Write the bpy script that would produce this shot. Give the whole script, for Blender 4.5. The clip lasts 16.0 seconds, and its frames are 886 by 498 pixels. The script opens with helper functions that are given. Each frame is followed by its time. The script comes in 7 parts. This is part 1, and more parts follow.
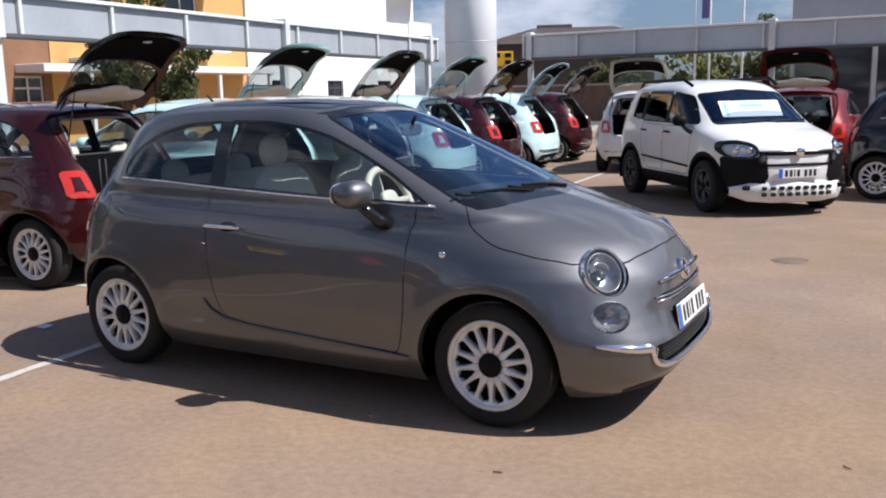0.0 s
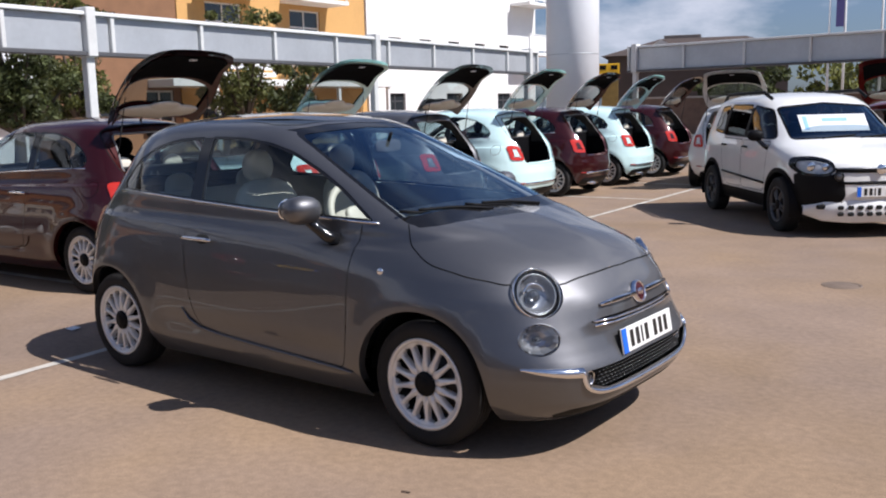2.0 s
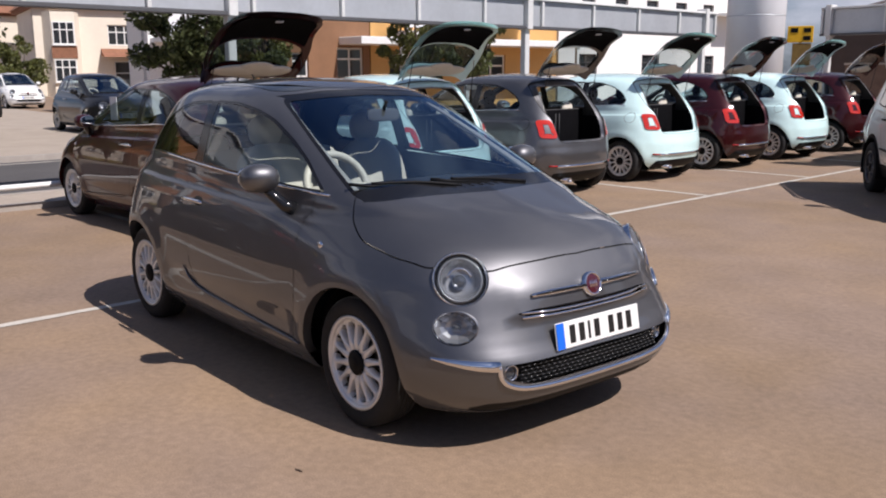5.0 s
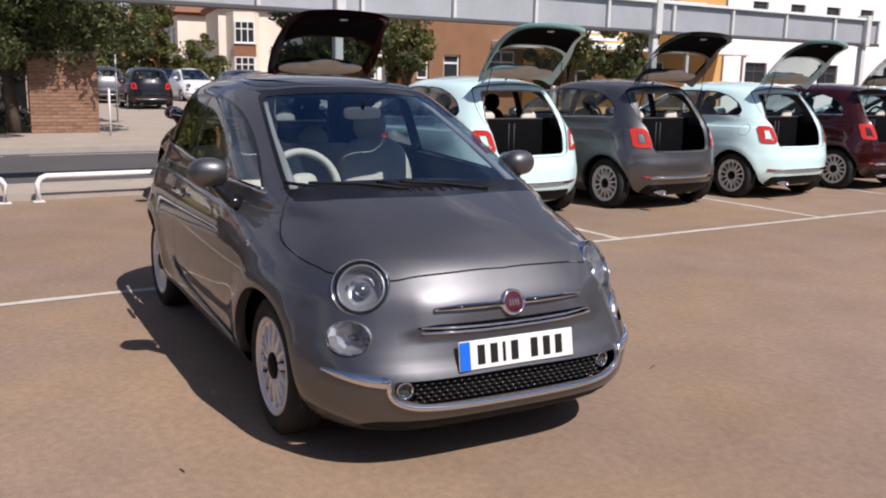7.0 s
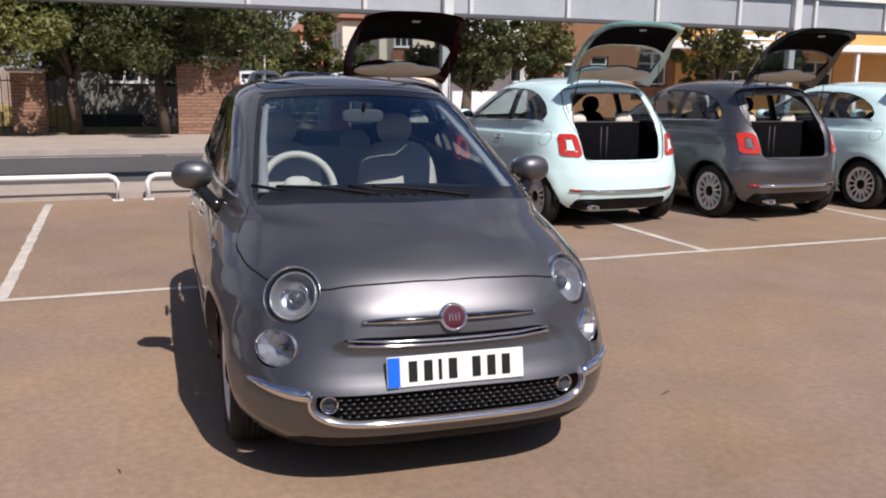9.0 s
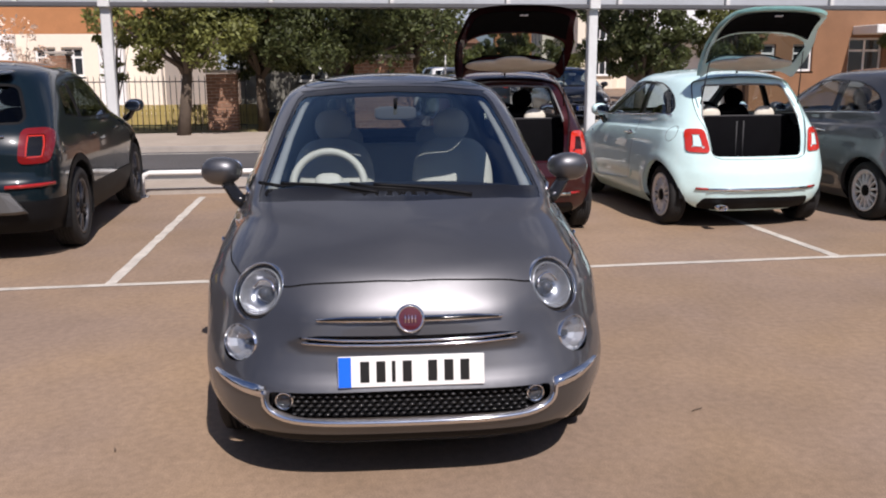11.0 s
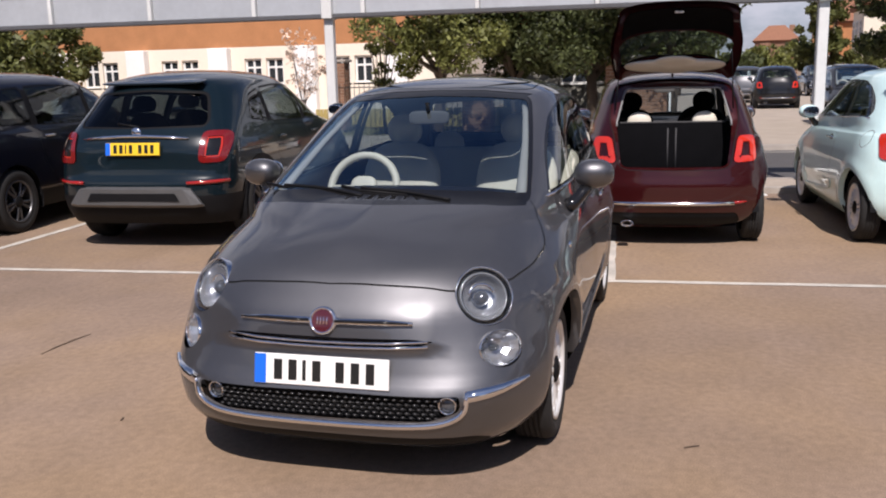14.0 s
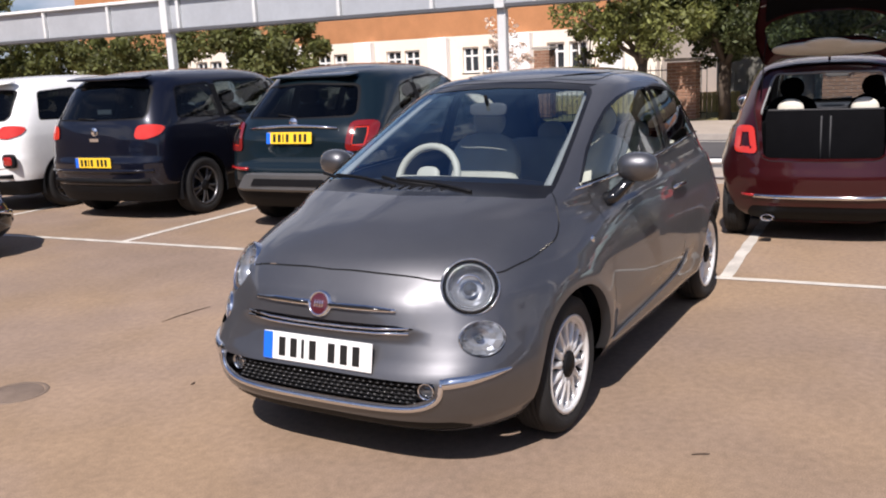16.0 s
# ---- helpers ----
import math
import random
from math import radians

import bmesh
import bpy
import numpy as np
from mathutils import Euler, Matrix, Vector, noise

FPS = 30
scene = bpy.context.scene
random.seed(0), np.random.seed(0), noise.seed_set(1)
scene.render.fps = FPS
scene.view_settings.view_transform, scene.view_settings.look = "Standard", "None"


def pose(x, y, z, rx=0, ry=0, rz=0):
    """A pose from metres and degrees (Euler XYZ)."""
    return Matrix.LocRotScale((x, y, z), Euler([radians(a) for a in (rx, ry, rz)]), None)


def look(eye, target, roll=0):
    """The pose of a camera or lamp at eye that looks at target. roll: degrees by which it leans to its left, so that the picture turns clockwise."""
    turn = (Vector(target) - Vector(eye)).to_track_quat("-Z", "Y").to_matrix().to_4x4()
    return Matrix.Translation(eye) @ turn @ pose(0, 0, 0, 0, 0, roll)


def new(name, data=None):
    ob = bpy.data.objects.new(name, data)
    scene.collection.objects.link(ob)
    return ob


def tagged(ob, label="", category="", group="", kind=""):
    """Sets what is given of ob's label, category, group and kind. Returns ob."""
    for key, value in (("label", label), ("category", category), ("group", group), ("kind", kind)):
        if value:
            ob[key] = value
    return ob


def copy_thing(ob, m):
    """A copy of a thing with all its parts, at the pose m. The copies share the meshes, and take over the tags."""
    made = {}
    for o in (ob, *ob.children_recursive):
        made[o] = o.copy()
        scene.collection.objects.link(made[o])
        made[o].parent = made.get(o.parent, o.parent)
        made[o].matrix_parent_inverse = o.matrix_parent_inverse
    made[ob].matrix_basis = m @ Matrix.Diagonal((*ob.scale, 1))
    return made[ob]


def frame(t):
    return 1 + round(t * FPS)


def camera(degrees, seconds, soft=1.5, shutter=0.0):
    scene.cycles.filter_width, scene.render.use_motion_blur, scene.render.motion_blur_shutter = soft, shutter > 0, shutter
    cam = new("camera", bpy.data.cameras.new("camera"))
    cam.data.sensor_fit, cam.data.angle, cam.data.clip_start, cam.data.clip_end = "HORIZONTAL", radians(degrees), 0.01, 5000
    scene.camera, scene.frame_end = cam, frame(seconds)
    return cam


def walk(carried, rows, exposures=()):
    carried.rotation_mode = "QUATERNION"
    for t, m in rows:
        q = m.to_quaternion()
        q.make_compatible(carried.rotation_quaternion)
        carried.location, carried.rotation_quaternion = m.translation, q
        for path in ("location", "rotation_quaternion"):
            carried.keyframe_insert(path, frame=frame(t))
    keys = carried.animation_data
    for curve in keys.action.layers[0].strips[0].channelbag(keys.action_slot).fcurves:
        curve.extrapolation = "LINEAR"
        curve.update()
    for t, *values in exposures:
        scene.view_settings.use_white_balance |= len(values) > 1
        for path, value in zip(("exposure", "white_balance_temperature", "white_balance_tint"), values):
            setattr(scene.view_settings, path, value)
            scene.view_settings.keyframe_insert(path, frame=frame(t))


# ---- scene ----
cam = camera(52.7, 16.0, 2.0)
PATH = [
    (0, (2.821, -4.194, 1.477), (1.87, -2.468, 1.136), -1.2),
    (0.5, (3.065, -4.142, 1.486), (2.038, -2.456, 1.163), -0.7),
    (1, (3.213, -4.006, 1.476), (2.116, -2.363, 1.166), -1.7),
    (1.5, (3.32, -3.84, 1.484), (2.178, -2.23, 1.167), -1.4),
    (2, (3.535, -3.724, 1.484), (2.336, -2.153, 1.175), -1.3),
    (2.5, (3.684, -3.562, 1.481), (2.439, -2.031, 1.155), -1.1),
    (3, (3.766, -3.367, 1.479), (2.476, -1.875, 1.145), -0.8),
    (3.5, (3.97, -3.242, 1.5), (2.604, -1.821, 1.161), -0.4),
    (4, (4.104, -3.056, 1.495), (2.673, -1.699, 1.162), -0.1),
    (4.2, (4.129, -3.027, 1.527), (2.684, -1.689, 1.176), -0.0),
    (6.5, (4.532, -2.081, 1.505), (2.855, -1.059, 1.124), 0.3),
    (7, (4.632, -1.851, 1.505), (2.909, -0.912, 1.12), 1.3),
    (7.5, (4.669, -1.654, 1.504), (2.909, -0.79, 1.108), 1.1),
    (8, (4.684, -1.45, 1.512), (2.889, -0.663, 1.11), 0.6),
    (10.5, (4.919, -0.344, 1.51), (2.977, -0.063, 1.123), 0.8),
    (11, (4.877, -0.127, 1.522), (2.924, 0.029, 1.122), -0.3),
    (11.5, (4.932, 0.131, 1.519), (2.969, 0.128, 1.138), -0.5),
    (12, (4.918, 0.348, 1.517), (2.959, 0.224, 1.132), -1.0),
    (12.5, (4.859, 0.536, 1.517), (2.916, 0.297, 1.109), -1.0),
    (13, (4.859, 0.79, 1.522), (2.931, 0.43, 1.134), -1.6),
    (13.5, (4.852, 1.04, 1.531), (2.937, 0.603, 1.157), -1.1),
    (14, (4.717, 1.242, 1.512), (2.823, 0.73, 1.126), -1.4),
    (14.5, (4.699, 1.463, 1.523), (2.843, 0.814, 1.158), -1.9),
    (15, (4.686, 1.72, 1.515), (2.882, 0.945, 1.136), -1.7),
    (15.5, (4.575, 1.917, 1.504), (2.821, 1.036, 1.119), -2.5),
    (16, (4.457, 2.11, 1.518), (2.766, 1.12, 1.119), -2.6),
]
walk(cam, [(t, look(eye, target, roll)) for t, eye, target, roll in PATH],
     [(0, 0.38, 5980, 12), (3.5, 0.13, 6120, 15), (7, 0.09, 6350, 17), (10.5, 0.12, 6350, 17), (12, 0.04, 6380, 18), (14, 0.15, 6400, 17), (16, 0.39, 6320, 16)])


# ---- world, sun, exposure ----
SUN_DIR = Vector((0.80, 0.20, 1.0)).normalized()
world = bpy.data.worlds.new("sky")
scene.world = world
world.use_nodes = True
wn = world.node_tree.nodes
wl = world.node_tree.links
wn.clear()
w_out = wn.new("ShaderNodeOutputWorld")
w_bg = wn.new("ShaderNodeBackground")
w_sky = wn.new("ShaderNodeTexSky")
w_sky.sky_type = "NISHITA"
w_sky.sun_disc = False
w_sky.sun_elevation = math.asin(SUN_DIR.z)
w_sky.sun_rotation = math.atan2(SUN_DIR.x, SUN_DIR.y)
w_sky.air_density, w_sky.dust_density, w_sky.ozone_density = 1.0, 1.2, 1.0
w_co = wn.new("ShaderNodeTexCoord")
w_map = wn.new("ShaderNodeMapping")
w_map.inputs["Scale"].default_value = (1.0, 1.0, 2.6)
w_noise = wn.new("ShaderNodeTexNoise")
w_noise.inputs["Scale"].default_value = 2.2
w_noise.inputs["Detail"].default_value = 7.0
w_noise.inputs["Roughness"].default_value = 0.58
w_ramp = wn.new("ShaderNodeValToRGB")
w_ramp.color_ramp.elements[0].color = (0.12, 0.12, 0.12, 1)
w_ramp.color_ramp.elements[0].position = 0.49
w_ramp.color_ramp.elements[1].position = 0.60
w_mix = wn.new("ShaderNodeMixRGB")
w_sep = wn.new("ShaderNodeSeparateXYZ")
w_high = wn.new("ShaderNodeMapRange")
w_high.inputs["From Min"].default_value, w_high.inputs["From Max"].default_value = 0.05, 0.55
w_high.inputs["To Min"].default_value, w_high.inputs["To Max"].default_value = 1.0, 0.0
w_cloud = wn.new("ShaderNodeMixRGB")
w_cloud.inputs["Color1"].default_value = (15.0, 15.4, 16.6, 1)
w_cloud.inputs["Color2"].default_value = (14.0, 14.6, 16.2, 1)
wl.new(w_co.outputs["Generated"], w_sep.inputs["Vector"])
wl.new(w_sep.outputs["Z"], w_high.inputs["Value"])
wl.new(w_high.outputs["Result"], w_cloud.inputs["Fac"])
wl.new(w_cloud.outputs["Color"], w_mix.inputs["Color2"])
wl.new(w_co.outputs["Generated"], w_map.inputs["Vector"])
wl.new(w_map.outputs["Vector"], w_noise.inputs["Vector"])
wl.new(w_noise.outputs["Fac"], w_ramp.inputs["Fac"])
w_thin = wn.new("ShaderNodeMath")
w_thin.operation = "MULTIPLY"
w_low = wn.new("ShaderNodeMapRange")
w_low.inputs["From Min"].default_value, w_low.inputs["From Max"].default_value = 0.28, 0.80
w_low.inputs["To Min"].default_value, w_low.inputs["To Max"].default_value = 1.0, 0.12
wl.new(w_sep.outputs["Z"], w_low.inputs["Value"])
wl.new(w_ramp.outputs["Color"], w_thin.inputs[0])
wl.new(w_low.outputs["Result"], w_thin.inputs[1])
wl.new(w_thin.outputs[0], w_mix.inputs["Fac"])
w_blue = wn.new("ShaderNodeMixRGB")
w_blue.blend_type = "MULTIPLY"
w_blue.inputs["Fac"].default_value = 1.0
w_blue.inputs["Color2"].default_value = (1.0, 1.25, 1.65, 1)
wl.new(w_sky.outputs["Color"], w_blue.inputs["Color1"])
wl.new(w_blue.outputs["Color"], w_mix.inputs["Color1"])
wl.new(w_mix.outputs["Color"], w_bg.inputs["Color"])
wl.new(w_bg.outputs["Background"], w_out.inputs["Surface"])
w_bg.inputs["Strength"].default_value = 0.038

sun_data = bpy.data.lights.new("sun", "SUN")
sun_data.energy = 5.0
sun_data.angle = radians(0.53)
sun_data.color = (1.0, 0.94, 0.86)
sun = new("sun", sun_data)
sun.matrix_world = look(SUN_DIR * 60, (0, 0, 0))

# ---- materials ----
def mat(name, color=(0.5, 0.5, 0.5), rough=0.5, metal=0.0, coat=0.0, vary=0.0, scale=8.0, bump=0.0, bump_scale=60.0,
        spec=0.5, emit=0.0, random_tint=0.0, coat_rough=0.03):
    """A principled material with colour variation at two scales and fine relief."""
    m = bpy.data.materials.new(name)
    m.use_nodes = True
    nt = m.node_tree
    b = nt.nodes["Principled BSDF"]
    b.inputs["Base Color"].default_value = (*color, 1)
    b.inputs["Roughness"].default_value = rough
    b.inputs["Metallic"].default_value = metal
    b.inputs["Coat Weight"].default_value = coat
    b.inputs["Coat Roughness"].default_value = coat_rough
    b.inputs["Specular IOR Level"].default_value = spec
    if emit:
        b.inputs["Emission Color"].default_value = (*color, 1)
        b.inputs["Emission Strength"].default_value = emit
    if vary or bump or random_tint:
        co = nt.nodes.new("ShaderNodeTexCoord")
    if vary or random_tint:
        big, fine = nt.nodes.new("ShaderNodeTexNoise"), nt.nodes.new("ShaderNodeTexNoise")
        big.inputs["Scale"].default_value, fine.inputs["Scale"].default_value = scale, scale * 9
        big.inputs["Detail"].default_value, fine.inputs["Detail"].default_value = 5, 4
        add = nt.nodes.new("ShaderNodeMath")
        add.operation = "MULTIPLY_ADD"
        add.inputs[1].default_value = 0.5
        hsv = nt.nodes.new("ShaderNodeHueSaturation")
        hsv.inputs["Color"].default_value = (*color, 1)
        rng = nt.nodes.new("ShaderNodeMapRange")
        rng.inputs["From Min"].default_value, rng.inputs["From Max"].default_value = 0.45, 1.05
        rng.inputs["To Min"].default_value, rng.inputs["To Max"].default_value = 1 - vary, 1 + vary
        for t in (big, fine):
            nt.links.new(co.outputs["Object"], t.inputs["Vector"])
        nt.links.new(fine.outputs["Fac"], add.inputs[0])
        nt.links.new(big.outputs["Fac"], add.inputs[2])
        nt.links.new(add.outputs[0], rng.inputs["Value"])
        last = rng.outputs["Result"]
        if random_tint:
            info = nt.nodes.new("ShaderNodeObjectInfo")
            r2 = nt.nodes.new("ShaderNodeMapRange")
            r2.inputs["To Min"].default_value, r2.inputs["To Max"].default_value = 1 - random_tint, 1 + random_tint
            mul = nt.nodes.new("ShaderNodeMath")
            mul.operation = "MULTIPLY"
            nt.links.new(info.outputs["Random"], r2.inputs["Value"])
            nt.links.new(last, mul.inputs[0])
            nt.links.new(r2.outputs["Result"], mul.inputs[1])
            last = mul.outputs[0]
        nt.links.new(last, hsv.inputs["Value"])
        nt.links.new(hsv.outputs["Color"], b.inputs["Base Color"])
    if bump:
        n2 = nt.nodes.new("ShaderNodeTexNoise")
        n2.inputs["Scale"].default_value, n2.inputs["Detail"].default_value = bump_scale, 4
        bp = nt.nodes.new("ShaderNodeBump")
        bp.inputs["Strength"].default_value, bp.inputs["Distance"].default_value = bump, 0.01
        nt.links.new(co.outputs["Object"], n2.inputs["Vector"])
        nt.links.new(n2.outputs["Fac"], bp.inputs["Height"])
        nt.links.new(bp.outputs["Normal"], b.inputs["Normal"])
    return m


def glass_mat(name, tint=(0.75, 0.82, 0.8), ior=1.5, gloss=0.01, sheen=(1, 1, 1)):
    """Thin glass: what lies behind it, tinted, under a reflection that grows towards grazing angles."""
    m = bpy.data.materials.new(name)
    m.use_nodes = True
    nt = m.node_tree
    nt.nodes.clear()
    out, mixer = nt.nodes.new("ShaderNodeOutputMaterial"), nt.nodes.new("ShaderNodeMixShader")
    lw, tr, gl = nt.nodes.new("ShaderNodeLayerWeight"), nt.nodes.new("ShaderNodeBsdfTransparent"), nt.nodes.new("ShaderNodeBsdfGlossy")
    lw.inputs["Blend"].default_value = 0.5
    pw, ma = nt.nodes.new("ShaderNodeMath"), nt.nodes.new("ShaderNodeMath")
    pw.operation, ma.operation = "POWER", "MULTIPLY_ADD"
    base = ((ior - 1) / (ior + 1)) ** 2
    pw.inputs[1].default_value = 4.0
    ma.inputs[1].default_value, ma.inputs[2].default_value = 1 - base, base
    tr.inputs["Color"].default_value = (*tint, 1)
    gl.inputs["Roughness"].default_value = gloss
    gl.inputs["Color"].default_value = (*sheen, 1)
    nt.links.new(lw.outputs["Facing"], pw.inputs[0])
    nt.links.new(pw.outputs[0], ma.inputs[0])
    nt.links.new(ma.outputs[0], mixer.inputs["Fac"])
    nt.links.new(tr.outputs[0], mixer.inputs[1])
    nt.links.new(gl.outputs[0], mixer.inputs[2])
    nt.links.new(mixer.outputs[0], out.inputs["Surface"])
    return m


def paint(name, color, metal=0.0, rough=0.35, coat_ior=1.5):
    """Car paint: base coat with fine flakes under clear lacquer with a trace of dust."""
    m = mat(name, color, rough, metal, coat=1.0, vary=0.05, scale=3.0, coat_rough=0.02, spec=0.15)
    m.node_tree.nodes["Principled BSDF"].inputs["Coat IOR"].default_value = coat_ior
    if metal > 0.7:
        nt = m.node_tree
        lw, rough_at = nt.nodes.new("ShaderNodeLayerWeight"), nt.nodes.new("ShaderNodeMapRange")
        lw.inputs["Blend"].default_value = 0.5
        rough_at.inputs["To Min"].default_value, rough_at.inputs["To Max"].default_value = rough - 0.08, rough + 0.28
        nt.links.new(lw.outputs["Facing"], rough_at.inputs["Value"])
        nt.links.new(rough_at.outputs["Result"], nt.nodes["Principled BSDF"].inputs["Roughness"])
    return m


M_GREY = paint("grey_metallic_paint", (0.142, 0.142, 0.149), 1.0, 0.50)
M_BURG = paint("burgundy_paint", (0.036, 0.0036, 0.0045), 0.3, 0.4)
M_MINT = paint("mint_paint", (0.67, 0.90, 0.89))
M_WHITE = paint("white_paint", (0.80, 0.80, 0.78))
M_RED = paint("red_paint", (0.17, 0.014, 0.011), 0.2)
M_GREEN = paint("dark_green_paint", (0.004, 0.010, 0.014), 0.0, 0.3)
M_NAVY = paint("dark_navy_paint", (0.005, 0.006, 0.013), 0.2, 0.3)
M_BLACKPAINT = paint("black_paint", (0.012, 0.012, 0.013), 0.2, 0.3)
M_CHROME = mat("chrome", (0.82, 0.82, 0.83), 0.07, 1.0)
M_SATIN = mat("satin_metal", (0.55, 0.55, 0.55), 0.32, 1.0)
M_BLACK = mat("black_plastic", (0.008, 0.008, 0.009), 0.55, vary=0.15, spec=0.12)
M_GLOSSBLACK = mat("gloss_black_trim", (0.01, 0.01, 0.011), 0.12)
M_GAP = mat("panel_gap", (0.006, 0.006, 0.006), 0.9)
M_RUBBER = mat("tyre_rubber", (0.013, 0.0125, 0.0125), 0.85, vary=0.2, scale=14, bump=0.25, bump_scale=120)
M_RIM = mat("silver_wheel_paint", (0.74, 0.74, 0.73), 0.3, 0.3, coat=0.4, vary=0.06)
M_RIMDARK = mat("dark_wheel_paint", (0.11, 0.11, 0.115), 0.35, 0.7)
M_CREAM = mat("ivory_leather", (0.68, 0.64, 0.54), 0.5, vary=0.08, bump=0.1, bump_scale=200)
M_DARKCLOTH = mat("dark_upholstery", (0.005, 0.005, 0.006), 0.95, spec=0.06, vary=0.2, bump=0.2, bump_scale=250)
M_DASH = mat("dark_dashboard", (0.02, 0.021, 0.024), 0.45, vary=0.1)
M_STRAP = mat("dark_grey_webbing", (0.045, 0.045, 0.048), 0.8)
M_LINER = mat("grey_headlining", (0.10, 0.10, 0.10), 0.9, vary=0.08)
M_GLASS = glass_mat("car_glass", (0.72, 0.80, 0.80))
M_SCREEN = glass_mat("windscreen_glass", (0.56, 0.65, 0.69), 2.1, 0.01, (0.48, 0.74, 1.0))
M_DARKGLASS = glass_mat("privacy_glass", (0.18, 0.21, 0.22), 1.36)
M_REARGLASS = glass_mat("tailgate_glass", (0.50, 0.56, 0.56))
M_LENS = glass_mat("lamp_lens", (0.93, 0.95, 0.96), 1.45)
M_REDLENS = mat("red_lamp_lens", (0.32, 0.012, 0.009), 0.12, coat=1.0)
M_REDDEEP = mat("deep_red_lens", (0.17, 0.008, 0.008), 0.12, coat=1.0)
M_REDBRIGHT = mat("bright_red_lens", (0.55, 0.03, 0.015), 0.1, coat=1.0)
M_LAMPBOWL = mat("pale_lamp_bowl", (0.62, 0.63, 0.65), 0.35, 0.15)
M_REFLECTOR = mat("lamp_reflector", (0.46, 0.47, 0.50), 0.22, 0.7)
M_PLATE = mat("white_plate", (0.80, 0.80, 0.78), 0.35)
M_YPLATE = mat("yellow_plate", (0.85, 0.55, 0.03), 0.35)
M_BLUE = mat("blue_plate_band", (0.01, 0.14, 0.70), 0.35)
M_INK = mat("black_characters", (0.012, 0.012, 0.012), 0.4)
M_BADGE = mat("dark_red_badge", (0.10, 0.014, 0.022), 0.25, 0.4, coat=1.0)
M_PAPER = mat("white_card", (0.75, 0.77, 0.80), 0.6, vary=0.03)
M_PALEBLUE = mat("pale_blue_print", (0.25, 0.50, 0.75), 0.6)
M_GALV = mat("galvanised_panel", (0.50, 0.52, 0.54), 0.45, 0.35, vary=0.10, scale=1.6, bump=0.03, bump_scale=20)
M_GALVPOST = mat("pale_grey_steel", (0.66, 0.66, 0.64), 0.5, vary=0.08, scale=3)
M_DARKSTEEL = mat("dark_grey_steel", (0.09, 0.09, 0.095), 0.5, vary=0.1, scale=3)
M_WHITERAIL = mat("white_painted_rail", (0.78, 0.78, 0.76), 0.4, vary=0.06)
M_LINE = mat("worn_line_paint", (0.52, 0.48, 0.42), 0.85, vary=0.3, scale=5, bump=0.1)
M_KERB = mat("kerb_stone", (0.36, 0.32, 0.28), 0.85, vary=0.15, scale=4, bump=0.2)
M_PAVING = mat("pavement_slabs", (0.38, 0.32, 0.26), 0.9, vary=0.12, scale=1.5, bump=0.15)
M_ROAD = mat("road_asphalt", (0.085, 0.08, 0.078), 0.85, vary=0.15, scale=0.8, bump=0.3, bump_scale=90)
M_BRICK = mat("red_brick", (0.27, 0.15, 0.095), 0.9, vary=0.15, scale=3, random_tint=0.22, bump=0.2)
M_MORTAR = mat("mortar", (0.42, 0.37, 0.31), 0.95, vary=0.1)
M_ORANGEBRICK = mat("orange_brickwork", (0.42, 0.19, 0.08), 0.9, vary=0.12, scale=2)
M_BROWNBRICK = mat("brown_brickwork", (0.24, 0.125, 0.066), 0.9, vary=0.12, scale=2)
M_RENDER = mat("pale_render", (0.80, 0.72, 0.60), 0.9, vary=0.06, scale=0.7)
M_WHITEWALL = mat("white_render", (0.82, 0.81, 0.79), 0.9, vary=0.04, scale=0.5)
M_OCHRE = mat("ochre_render", (0.62, 0.36, 0.13), 0.9, vary=0.06, scale=0.7)
M_ROOF = mat("clay_roof", (0.26, 0.12, 0.07), 0.9, vary=0.2, scale=4, bump=0.4, bump_scale=8)
M_ROOFGREY = mat("grey_roof", (0.16, 0.14, 0.13), 0.85, vary=0.12, scale=3)
M_WINFRAME = mat("white_window_frame", (0.78, 0.78, 0.76), 0.5)
M_WINDARK = mat("dark_window_frame", (0.06, 0.06, 0.065), 0.5)
M_WINGLASS = mat("window_glass", (0.03, 0.035, 0.04), 0.06, spec=0.8)
M_BARK = mat("bark", (0.10, 0.075, 0.055), 0.95, vary=0.25, scale=6, bump=0.6, bump_scale=14)
M_COLUMN = mat("pale_column_cladding", (0.80, 0.81, 0.83), 0.4, 0.0, vary=0.04, scale=0.6)
M_YELLOW = mat("yellow_sign", (0.78, 0.45, 0.01), 0.5, vary=0.06)
M_AMBER = mat("dull_amber_board", (0.22, 0.14, 0.035), 0.6, vary=0.2)
M_BROWNROOF = mat("dark_brown_roof", (0.075, 0.055, 0.048), 0.85, vary=0.2, scale=1.5)
M_PURPLE = mat("faded_purple_cloth", (0.16, 0.15, 0.38), 0.8, vary=0.1)
M_IRON = mat("black_iron", (0.02, 0.02, 0.02), 0.6)
M_BOARDS = mat("grey_weathered_boards", (0.17, 0.165, 0.14), 0.9, vary=0.2, scale=4)
M_GRASS = mat("dry_grass", (0.17, 0.15, 0.055), 0.95, vary=0.3, scale=2.5, bump=0.6, bump_scale=60)
M_FENCE = mat("timber_fence", (0.40, 0.31, 0.11), 0.9, vary=0.2, scale=5)


